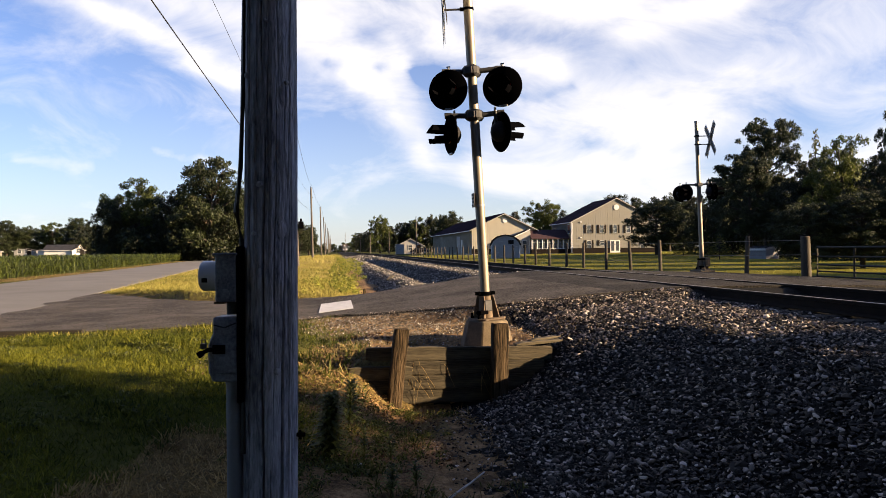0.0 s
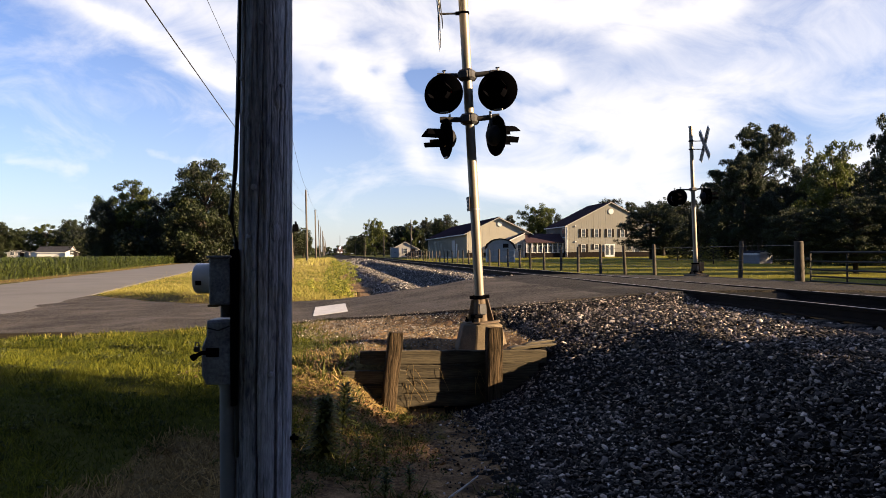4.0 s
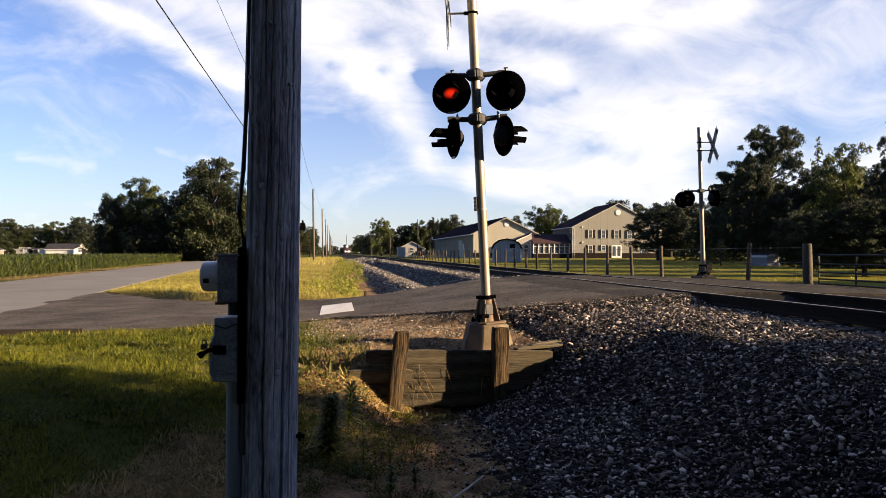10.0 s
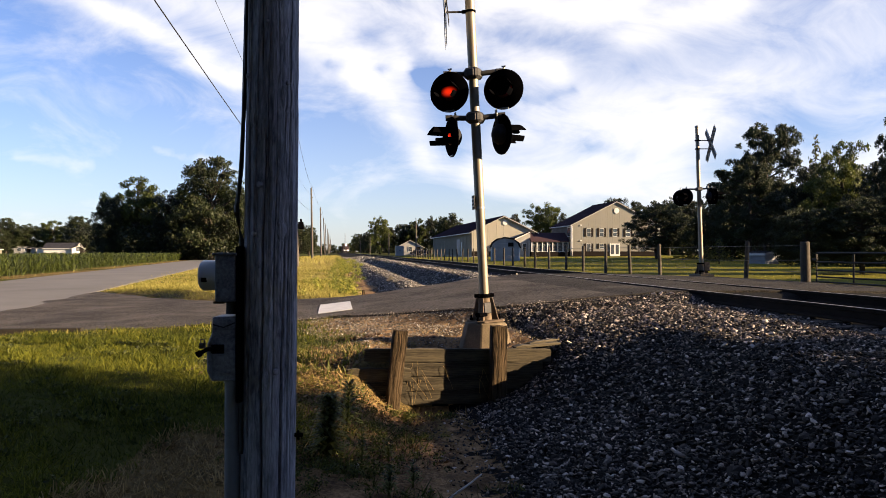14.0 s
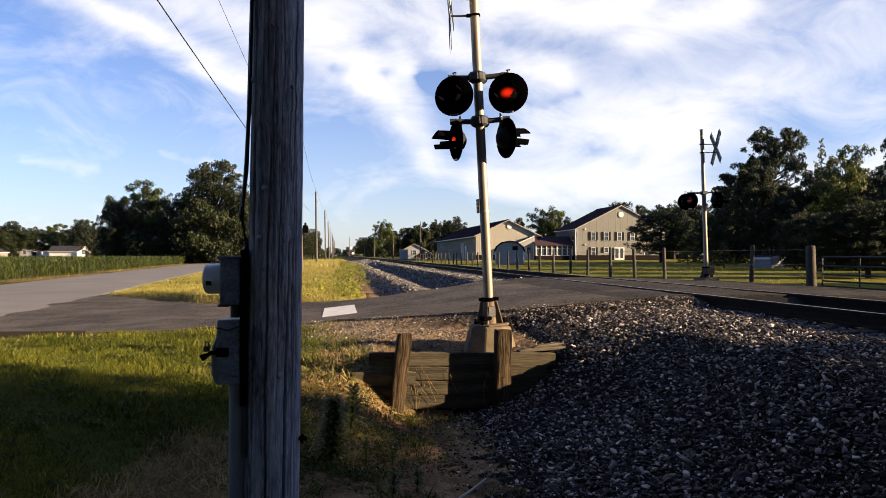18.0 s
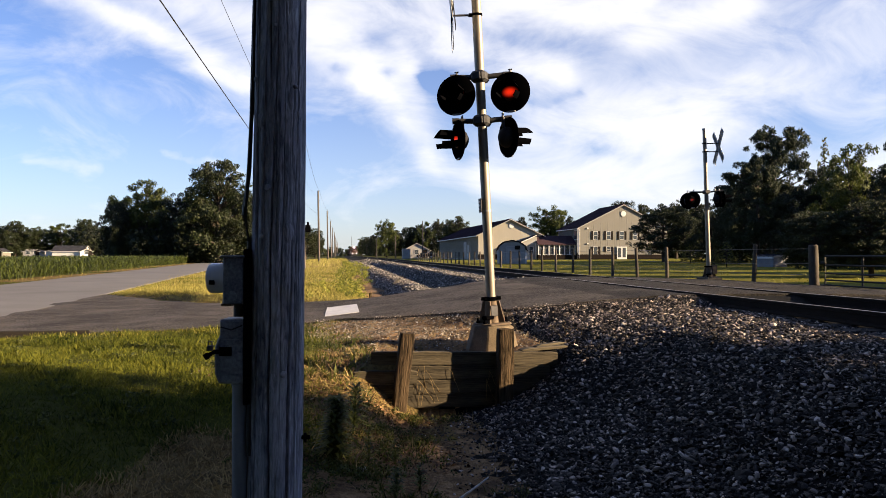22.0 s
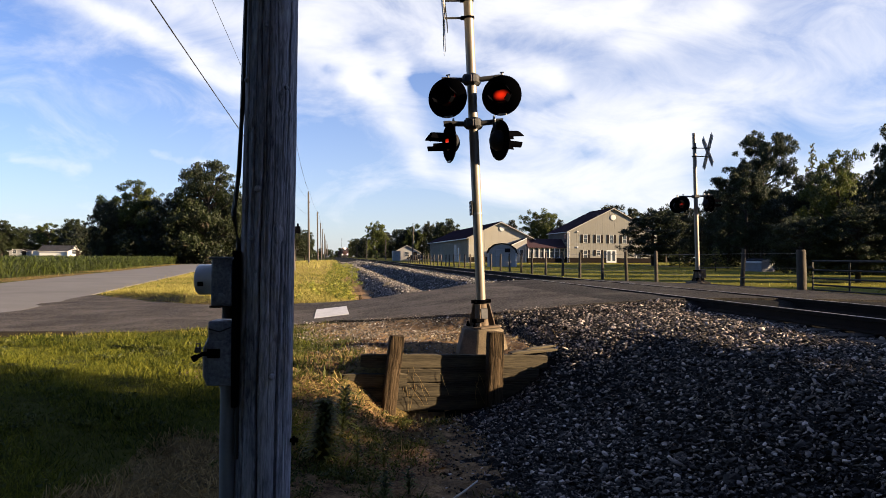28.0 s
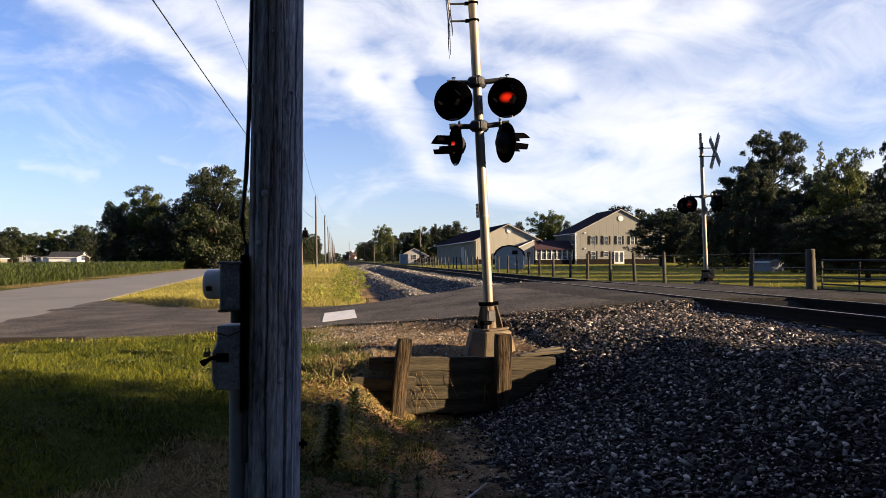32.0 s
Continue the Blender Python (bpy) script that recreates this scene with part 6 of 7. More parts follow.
# out of view: some fit the cast shadows, the rest only block sky light
UNSEEN_SHADE_TREES = (
    ("oak", 22.0, 1.0, 0.80, 5.25, 4.6),
    ("oak", 20.8, -1.2, 0.80, 5.75, 4.6),
    ("oak", 19.5, -3.55, 0.80, 5.7, 4.2),
    ("oak", 18.7, -4.5, 0.80, 9.5, 2.6),
    ("elm", 18.1, -3.0, 0.80, 12.9, 6.3),
    ("elm", 23.0, -5.4, 0.80, 17.0, 6.0),
    ("oak", 16.9, -6.1, 0.80, 13.0, 7.2),
    ("oak", 16.7, -12.1, 0.80, 14.0, 9.0),
    ("oak", 14.0, -18.6, 0.80, 14.0, 9.0),
    ("oak", 25.0, -12.8, 0.80, 15.0, 9.0),
    ("oak", 34.8, 6.2, 0.40, 8.5, 8.0),
    ("oak", 29.0, 13.0, 0.80, 7.0, 7.5),
    ("oak", 33.5, 26.5, 0.80, 8.0, 5.6),
    ("elm", -3.0, -4.0, 0.20, 18.0, 18.0),
    ("oak", -4.0, -11.0, 0.40, 20.0, 13.0),
    ("oak", -13.0, -9.0, 0.40, 20.0, 14.0),
    ("oak", -21.0, -2.0, 0.40, 20.0, 14.0),
    ("oak", -2.0, -17.0, 0.40, 21.0, 13.0),
)
# more trees added out of view, there only to darken what is seen
UNSEEN_SHADE_TREES_B = (
    ("oak", 5.0, -22.0, 0.40, 20.0, 12.0),
    ("oak", -26.0, -8.0, 0.40, 13.0, 10.0),
    ("oak", 27.0, -6.95, 0.80, 18.0, 6.0),
    ("oak", 36.5, 21.0, 0.80, 5.2, 7.0),
    ("oak", 40.0, 34.0, 0.80, 6.0, 8.0),
)
TREES = WEST_GROVE + FIELD_TREES + TRACK_TREES + HOUSE_TREES + LAWN_TREES + LAWN_TREES_B + UNSEEN_SHADE_TREES + UNSEEN_SHADE_TREES_B
# the oak label also serves the unseen trees added for shade
TREE_LABELS = {"oak": "broad leafy tree with a dark green uneven crown", "ash": "leafy tree with a lighter yellow-green crown", "pine": "tall pine with open tufted boughs", "cedar": "low dense dark evergreen tree", "spruce": "conical yellow-green young conifer", "elm": "unseen high-crowned tree with a bare trunk, added for shade"}


def trees():
    made = {}
    rng = random.Random(12)
    for i, (kind, x, y, z, h, w) in enumerate(TREES):
        key = (kind, i % (4 if kind == "oak" else 2))
        m = Matrix.Translation((x, y, z)) @ Matrix.Rotation(rng.uniform(0, 6.28), 4, "Z") @ Matrix.Diagonal((w / 9.4, w / 9.4, h / 9.7, 1))
        if key not in made:
            ob = tree_model(kind, 20 + i)
            made[key] = ob
            ob.matrix_basis = m
        else:
            src = made[key]
            ob = copy_thing(src, m @ Matrix.Diagonal((1 / src.scale[0], 1 / src.scale[1], 1 / src.scale[2], 1)))
        tagged(ob, TREE_LABELS[kind], "tree", group="trees round the crossing")


trees()


def far_woods(name, x0, y0, x1, y1, h, n, seed, label, leaf=0.42, per=90):
    """A belt of woods too far off to tell its trees apart."""
    rng = np.random.default_rng(seed)
    t = rng.uniform(0, 1, n)
    ln = math.hypot(x1 - x0, y1 - y0)
    cs = np.stack([x0 + (x1 - x0) * t + rng.normal(0, min(4, ln / 8), n), y0 + (y1 - y0) * t + rng.normal(0, min(4, ln / 8), n), 0.6 + h * rng.uniform(0.0, 1.0, n) ** 1.3 * (0.72 + 0.28 * np.sin(t * ln / 9 + seed) * np.sin(t * ln / 4.1))], 1)
    v, f = leaf_cloud(rng, cs, rng.uniform(0.9, 2.2, n) * min(1, h / 4), n * per, leaf)
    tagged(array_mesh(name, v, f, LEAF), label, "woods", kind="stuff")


far_woods("far_woods_end", -40, 640, 60, 660, 9.0, 260, 9, "hazy belt of far trees where the rails vanish", 0.6, 70)
far_woods("far_woods_west", -210, 245, -40, 262, 8.0, 420, 1, "dark belt of woods beyond the corn field")
far_woods("far_woods_ahead", -60, 270, -14, 430, 5.5, 170, 2, "dark belt of far trees beside the railway")
far_woods("far_woods_beyond", 17, 430, 62, 260, 7.0, 190, 6, "dark belt of far trees beyond the garage")
far_woods("far_woods_east", 40, 190, 200, 120, 9.0, 480, 3, "dark belt of woods behind the farmhouse")
far_woods("far_woods_south", 120, 130, 60, 20, 8.0, 260, 4, "dark belt of woods beyond the lawn")
far_woods("hedge_west", -36, 124, -13.5, 115, 5.4, 190, 8, "dark hedge under the trees by the corn field", 0.2, 170)
far_woods("undergrowth_near", 29.0, 38.0, 38, 29.5, 1.5, 90, 15, "dark undergrowth behind the farm gate", 0.10, 130)
far_woods("undergrowth", 43, 66, 70, 38, 3.2, 210, 5, "dark undergrowth beneath the trees by the lawn", 0.17, 170)


# ---- loose stone, grass and crops ----
def scatter(name, base_v, base_f, pos, rot_xyz, scale, material, label, category):
    """Copies of small shapes joined into one mesh; the shape is picked at random."""
    rng = np.random.default_rng(5)
    V, F, off = [], [], 0
    pick = rng.integers(0, len(base_v), len(pos))
    for k in range(len(base_v)):
        sel = np.where(pick == k)[0]
        if not len(sel):
            continue
        ca, sa = np.cos(rot_xyz[sel]), np.sin(rot_xyz[sel])
        one, zero = np.ones(len(sel)), np.zeros(len(sel))
        Rx = np.stack([one, zero, zero, zero, ca[:, 0], -sa[:, 0], zero, sa[:, 0], ca[:, 0]], 1).reshape(-1, 3, 3)
        Ry = np.stack([ca[:, 1], zero, sa[:, 1], zero, one, zero, -sa[:, 1], zero, ca[:, 1]], 1).reshape(-1, 3, 3)
        Rz = np.stack([ca[:, 2], -sa[:, 2], zero, sa[:, 2], ca[:, 2], zero, zero, zero, one], 1).reshape(-1, 3, 3)
        R = Rz @ Ry @ Rx
        v = np.einsum("nij,nvj->nvi", R, base_v[k][None] * scale[sel][:, None, :]) + pos[sel][:, None, :]
        nv = base_v[k].shape[0]
        F.append((base_f[k][None] + (np.arange(len(sel)) * nv)[:, None, None] + off).reshape(-1, base_f[k].shape[1]))
        V.append(v.reshape(-1, 3))
        off += nv * len(sel)
    ob = array_mesh(name, np.concatenate(V), np.concatenate(F), material)
    return tagged(ob, label, category, kind="stuff")


def stone_shapes(n, seed):
    """Angular crushed stones: an icosahedron knocked out of shape."""
    rng = np.random.default_rng(seed)
    bm = bmesh.new()
    bmesh.ops.create_icosphere(bm, subdivisions=1, radius=1.0)
    v0 = np.array([p.co for p in bm.verts])
    f0 = np.array([[q.index for q in fc.verts] for fc in bm.faces])
    bm.free()
    vs = []
    for i in range(n):
        v = v0 * rng.uniform(0.62, 1.15, (len(v0), 1))
        for _ in range(3):
            d = rng.normal(size=3)
            d /= np.linalg.norm(d)
            cut = rng.uniform(0.35, 0.65)
            over = np.maximum(v @ d - cut, 0)
            v = v - over[:, None] * d
        vs.append(v * np.array([1.15, rng.uniform(0.6, 0.95), rng.uniform(0.32, 0.55)]))
    return vs, [f0] * n


STONES = stone_shapes(9, 2)


def chip_shapes(n, seed):
    """Eight-sided chips, for stone seen from farther off."""
    rng = np.random.default_rng(seed)
    v0 = np.array([(1, 0, 0), (-1, 0, 0), (0, 1, 0), (0, -1, 0), (0, 0, 1), (0, 0, -1)], float)
    f0 = np.array([(0, 2, 4), (2, 1, 4), (1, 3, 4), (3, 0, 4), (2, 0, 5), (1, 2, 5), (3, 1, 5), (0, 3, 5)])
    return [(v0 * rng.uniform(0.7, 1.2, (6, 1)) + rng.normal(0, 0.15, (6, 3))) * np.array([1.1, 0.85, 0.75]) for _ in range(n)], [f0] * n


CHIPS = chip_shapes(9, 3)


def ballast(name, n, box, size, keep, seed, label, drop=0.0, shapes=None, material=None):
    rng = np.random.default_rng(seed)
    x = rng.uniform(box[0], box[1], n)
    y = rng.uniform(box[2], box[3], n)
    ok = keep(x, y, rng)
    x, y = x[ok], y[ok]
    s = size * rng.lognormal(0, 0.31, len(x))
    z = land(x, y) - drop + s * rng.uniform(-0.15, 0.55, len(x))
    return scatter(name, *(shapes or STONES), np.stack([x, y, z], 1), np.stack([rng.normal(0, 0.5, len(x)), rng.normal(0, 0.5, len(x)), rng.uniform(0, 6.28, len(x))], 1), s[:, None] * rng.uniform(0.8, 1.2, (len(x), 3)), material or STONE, label, "ballast")


def toe(y):
    return 1.32 + 0.14 * np.sin(y * 1.3 + 0.5) + 0.08 * np.sin(y * 4.1)


def near_keep(x, y, rng):
    edge = np.where(y < 7.35, toe(y) + rng.normal(0, 0.12, len(x)), 2.30 + rng.normal(0, 0.12, len(x)))
    front = (x > 2.44) | (y < 7.3)
    tie = (x > 4.68) & (((y - 2.0 + 0.254) % 0.508) > 0.37) | (x < 4.68)
    edge = np.where(x > 0.9 * y + 0.6, 99.0, edge)
    return (x > edge) & (y < road_near(x) + rng.normal(0, 0.10, len(x)) - 0.02) & front & ((x < 5.1) | ((x > 5.4) & (x < 6.6)) | (x > 6.9))


def far_keep(x, y, rng):
    return (x > 1.42 + 0.15 * np.sin(y * 1.1) + rng.normal(0, 0.1, len(x))) & (y > road_far(x) + rng.normal(0, 0.1, len(x)) + 0.05) & (x < 5.15)


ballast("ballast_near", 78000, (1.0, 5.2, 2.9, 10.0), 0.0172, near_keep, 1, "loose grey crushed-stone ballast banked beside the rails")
def loose_stones(parent):
    """Larger stones lying loose on the bank, each a piece of its own."""
    rng = random.Random(81)
    meshes = []
    for v, f in zip(*stone_shapes(12, 7)):
        me = bpy.data.meshes.new("stone")
        me.from_pydata([tuple(p) for p in v], [], [tuple(int(k) for k in q) for q in f])
        me.materials.append(LONESTONE)
        meshes.append(me)
    for i in range(290):
        y = rng.uniform(3.2, 7.2)
        x = rng.uniform(1.45, min(4.2, 0.9 * y + 0.4))
        ob = new("stone", meshes[i % 12])
        ob.parent = parent
        k = rng.uniform(0.020, 0.036)
        ob.matrix_basis = pose(x, y, land1(x, y) + 0.016 + 0.25 * k, rng.uniform(-25, 25), rng.uniform(-25, 25), rng.uniform(0, 360)) @ Matrix.Diagonal((k, k, k, 1))


loose_stones(bpy.data.objects["ballast_near"])
ballast("ballast_infill", 5200, (5.2, 8.0, 4.0, 9.7), 0.026, near_keep, 7, "grey crushed stone between and beyond the rails", 0.05)
ballast("ballast_far", 46000, (1.2, 5.2, 16.3, 32), 0.0225, far_keep, 3, "grey crushed-stone ballast in two ridges along the track", 0, CHIPS, SUNLIT_STONE)
ballast("ballast_beyond", 22000, (1.2, 5.2, 32, 60), 0.034, far_keep, 13, "grey crushed-stone ballast farther along the track", 0, CHIPS, SUNLIT_STONE)
ballast("ballast_distant", 9000, (1.2, 5.2, 60, 120), 0.055, far_keep, 4, "grey ballast stretching away along the track", 0, CHIPS, SUNLIT_STONE)


def behind_keep(x, y, rng):
    return (x > 1.3 + rng.normal(0, 0.1, len(x))) & ((y < 2.9) | (x > 0.9 * y + 0.55)) & (np.abs(np.abs(x - TRACK_X) - 0.75) > 0.15) & (y < 9.3)


ballast("ballast_behind", 17000, (1.2, 9.2, -10, 9.4), 0.034, behind_keep, 14, "grey crushed-stone ballast round the track", 0.01, CHIPS)


def apron_keep(x, y, rng):
    return (y > 7.55) & (y < road_near(x) + 0.1) & (x < 2.6) & (rng.uniform(size=len(x)) < np.clip((y - 7.2) / 2.5, 0.15, 1.0))


ballast("gravel_apron", 34000, (-1.6, 2.6, 7.5, 12.2), 0.0095, apron_keep, 11, "fine brown-grey gravel between the asphalt and the board wall", 0, CHIPS, GRAVEL)
ballast("edge_gravel", 9000, (-1.8, 3.4, 9.2, 12.6), 0.0095, lambda x, y, r: (y > road_near(x) - 0.12) & (y < road_near(x) + np.abs(r.normal(0, 0.22, len(x)))), 74, "pale gravel spilt over the asphalt edge", -0.030, CHIPS, GRAVEL)
ballast("toe_stones", 5600, (0.2, 1.6, 2.6, 7.3), 0.015, lambda x, y, r: r.uniform(size=len(x)) < (x / 1.45) ** 3, 12, "stray stones rolled from the ballast onto soil")


def blade_set(n, seed, tall, wide, bend, levels=2):
    """Bent blades rising along z from the origin, tapering to a point; one piece where levels is 1."""
    rng = np.random.default_rng(seed)
    vs, fs = [], []
    for i in range(n):
        b = bend * rng.uniform(0.3, 1.3)
        h = tall * rng.uniform(0.6, 1.25)
        w = wide * rng.uniform(0.7, 1.3)
        if levels == 1:
            vs.append(np.array([(-w, 0, 0), (w, 0, 0), (w * 0.35, b, h), (-w * 0.35, b, h)]))
            fs.append(np.array([(0, 1, 2, 3)]))
            continue
        vs.append(np.array([(-w, 0, 0), (w, 0, 0), (w * 0.8, b * 0.25, h * 0.5), (-w * 0.8, b * 0.25, h * 0.5), (w * 0.15, b, h), (-w * 0.15, b, h)]))
        fs.append(np.array([(0, 1, 2, 3), (3, 2, 4, 5)]))
    return vs, fs


def patch(x, y, k, seed):
    """Soft random patches between 0 and 1."""
    return 0.5 + 0.25 * (np.sin(x * k + seed) * np.sin(y * k * 1.1 + seed * 2) + np.sin(x * k * 2.3 + y * k * 1.7 + seed))


def grass(name, n, box, shapes, keep, material, seed, label, lean=0.35, category="grass"):
    rng = np.random.default_rng(seed)
    x, y = rng.uniform(box[0], box[1], n), rng.uniform(box[2], box[3], n)
    ok = keep(x, y, rng)
    x, y = x[ok], y[ok]
    rot = np.stack([rng.normal(0, lean, len(x)), rng.normal(0, lean, len(x)), rng.uniform(0, 6.28, len(x))], 1)
    s = (rng.uniform(0.6, 1.4, len(x)) * (0.6 + 0.8 * patch(x, y, 2.3, 5.0)))[:, None] * np.ones((1, 3))
    return scatter(name, *shapes, np.stack([x, y, land(x, y) - 0.005], 1), rot, s, material, label, category)


def brown(x, y):
    """The dry, scalped patch at the foot of the pole."""
    return ((x + 0.87 + 0.06 * (6.0 - y)) / 0.58) ** 2 + ((y - 4.35) / 1.6) ** 2 + 0.25 * np.sin(x * 5 + y * 3)


def lawn_keep(x, y, rng):
    return (x < -0.25 + 0.35 * np.sin(y * 2.1 + 1) + rng.normal(0, 0.25, len(x))) & (y < road_near(x) - 0.05 + rng.normal(0, 0.10, len(x))) & (x > main_near(y)) & (brown(x, y) > rng.uniform(0.6, 1.2, len(x))) & (y > 0.5 - x * 0.8)


def dry_keep(x, y, rng):
    return (brown(x, y) < 1.25) | ((x > -0.9) & (x < 1.3) & (y > 6.2) & (y < 8.4) & ((x < 0.3) | (y < 7.3)) & (rng.uniform(size=len(x)) < 0.22 * (patch(x, y, 3.1, 2.0) > 0.50)))


def bank_keep(x, y, rng):
    top = (y > 7.5) & (y < road_near(x) - 0.2) & (x > -1.0) & (x < 3.0) & (patch(x, y, 2.7, 1.0) > 0.35)
    return top & (rng.uniform(size=len(x)) < 0.8)


SHORT, MID, TALL = blade_set(8, 1, 0.055, 0.0036, 0.03, 1), blade_set(8, 2, 0.10, 0.004, 0.06), blade_set(8, 3, 0.11, 0.0055, 0.10, 1)
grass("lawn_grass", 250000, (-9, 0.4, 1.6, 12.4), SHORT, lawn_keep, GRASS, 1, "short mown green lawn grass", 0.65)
grass("lawn_behind", 30000, (-7, -0.3, -8, 5), blade_set(8, 51, 0.06, 0.007, 0.03, 1), lambda x, y, r: (y < 0.55 - x * 0.8) & (x > main_near(y)) & (x < -0.5 + 0.3 * np.sin(y * 2.1)), GRASS, 15, "mown green lawn grass", 0.45)
grass("lawn_tufts", 9000, (-9, 0.3, 2.2, 12.4), MID, lambda x, y, r: lawn_keep(x, y, r) & (patch(x, y, 1.9, 3.0) > 0.55), GRASS, 2, "longer tufts in a green lawn", 0.5)
grass("dry_grass", 90000, (-2.6, 2.4, 1.8, 8.4), SHORT, dry_keep, DRYGRASS, 3, "dry straw-coloured scalped grass on soil", 0.8)
grass("straw_litter", 11000, (-0.9, 1.35, 4.0, 8.5), blade_set(8, 21, 0.085, 0.0028, 0.02, 1), lambda x, y, r: ((x < 0.3) | (y < 7.3)) & (r.uniform(size=len(x)) < np.where(y > 6.5 + 0.3 * x, 0.75, 0.16)), DRYGRASS, 21, "dead straw and leaf litter strewn on the bank", 1.25)
grass("bank_straw", 11000, (-1.0, 3.0, 7.4, 12.2), blade_set(8, 41, 0.035, 0.002, 0.015, 1), bank_keep, DRYGRASS, 4, "thin dead straw on gravel beside asphalt", 0.9)


def litter_keep(x, y, rng):
    slope = (x > -0.9) & (x < 1.0) & (y > 5.2) & (y < 7.45) & (rng.uniform(size=len(x)) < 0.35 + 0.65 * patch(x, y, 2.1, 3.3))
    heap = (x > -0.7) & (x < 0.9) & (y > 7.45) & (y < 9.3) & (patch(x, y, 2.4, 0.6) > 0.42)
    return (slope | heap) & ((x < 0.35) | (y < 7.3) | (y > 7.55))


LITTER = stone_surface("dead leaves", ((0.0, (0.030, 0.016, 0.008)), (0.35, (0.085, 0.045, 0.020)), (0.60, (0.13, 0.070, 0.030)), (0.80, (0.20, 0.115, 0.050)), (0.92, (0.26, 0.165, 0.080)), (1.0, (0.30, 0.21, 0.12))))
FLAT = [v * np.array([1.0, 0.75, 0.22]) for v in CHIPS[0]], CHIPS[1]
tagged(ballast("leaf_litter", 15000, (-0.9, 1.0, 5.2, 9.3), 0.015, litter_keep, 71, "curled brown dead leaves strewn on a dry bank", 0, FLAT, LITTER), category="litter")


def low_weeds():
    """Small-leaved plants hugging the bank in loose mats."""
    rng = np.random.default_rng(72)
    cs, rs = [], []
    for x0, y0, sx, sy, n in ((0.15, 6.55, 0.30, 0.28, 34), (0.45, 6.15, 0.22, 0.25, 22), (-0.45, 7.6, 0.22, 0.55, 60), (-0.55, 8.5, 0.25, 0.4, 36), (0.35, 5.0, 0.35, 0.35, 26), (-0.25, 4.9, 0.2, 0.4, 26), (0.75, 6.9, 0.2, 0.12, 18), (-0.3, 5.5, 0.12, 0.3, 40), (0.08, 5.25, 0.16, 0.16, 42), (0.35, 5.75, 0.10, 0.14, 20)):
        for _ in range(n):
            x, y = x0 + rng.normal(0, sx), y0 + rng.normal(0, sy)
            cs.append((x, y, land1(x, y) + rng.uniform(0.01, 0.07)))
            rs.append(rng.uniform(0.03, 0.075))
    v, f = leaf_cloud(rng, np.array(cs), np.array(rs), 14000, 0.0105, 0.7, 0.55)
    tagged(array_mesh("low_weeds", v, f, WEED), "mats of small green leaves on a dry bank", "weeds", kind="stuff")


low_weeds()


def edge_weeds(x, y, rng):
    return ((x > -0.9) & (x < 0.35) & (y > 6.0) & (y < 9.4) & (patch(x, y, 3.3, 4.0) > 0.42)) | ((x > -0.45) & (x < 0.75) & (y > 4.2) & (y < 7.0) & (patch(x, y, 2.9, 0.7) > 0.48)) | ((x > -0.2) & (x < 1.3) & (y > 3.4) & (y < 4.8) & (patch(x, y, 4.1, 2.0) > 0.6))


grass("bank_weeds", 9000, (-0.9, 1.3, 3.3, 9.4), blade_set(8, 5, 0.075, 0.0048, 0.05), edge_weeds, WEED, 5, "ragged green weeds on a dry bank", 0.6, "weeds")
grass("road_edge_grass", 5000, (-9, -0.6, 11.0, 12.6), blade_set(6, 6, 0.06, 0.003, 0.04), lambda x, y, r: np.abs(y - road_near(x) + 0.35) < 0.25, GOLDGRASS, 6, "seeding grass along the asphalt edge", 0.3)


def lawn_weeds():
    """Broad-leaved rosettes that break up the mown lawn."""
    rng = np.random.default_rng(73)
    cs, rs = [], []
    for _ in range(260):
        x, y = rng.uniform(-6.5, -0.3), rng.uniform(4.5, 11.6)
        if y > road_near(x) - 0.3 or brown(x, y) < 1.3 or patch(x, y, 1.7, 2.6) < 0.45:
            continue
        for _ in range(4):
            cs.append((x + rng.normal(0, 0.07), y + rng.normal(0, 0.07), land1(x, y) + 0.035))
            rs.append(rng.uniform(0.03, 0.07))
    v, f = leaf_cloud(rng, np.array(cs), np.array(rs), 9000, 0.018, 0.5, 0.5)
    tagged(array_mesh("lawn_weeds", v, f, WEED), "dark broad-leaved weeds among the lawn grass", "weeds", kind="stuff")


lawn_weeds()


def verge(x, y, rng):
    return (y > road_far(x) + 0.15 + rng.normal(0, 0.1, len(x))) & (x > main_near(y) + 0.35 + rng.normal(0, 0.1, len(x))) & (x < np.interp(y, [16, 22, 40, 60], [0.35, 0.40, 0.6, 1.0]) + 0.2 * np.sin(y) + rng.normal(0, 0.15, len(x)))


grass("verge_grass", 90000, (-16, 1.2, 16.4, 60), blade_set(8, 33, 0.085, 0.0038, 0.07, 1), verge, GOLDGRASS, 7, "tall sunlit yellow grass on the verge", 0.35)
grass("verge_grass_near", 60000, (-10, 1.0, 16.4, 26), blade_set(8, 13, 0.085, 0.004, 0.07, 1), verge, GOLDGRASS, 17, "sunlit yellow grass at the road corner", 0.4)
grass("verge_green", 34000, (-11, 1.0, 16.4, 40), blade_set(8, 14, 0.085, 0.0045, 0.06, 1), lambda x, y, r: verge(x, y, r) & (patch(x, y, 0.8, 2.2) > 0.45), GRASS, 18, "greener patches in the yellow verge grass", 0.4)
grass("verge_grass_far", 16000, (-24, 2.6, 60, 170), blade_set(6, 9, 0.20, 0.02, 0.12), verge, GOLDGRASS, 8, "yellow grass stretching along the railway", 0.35)
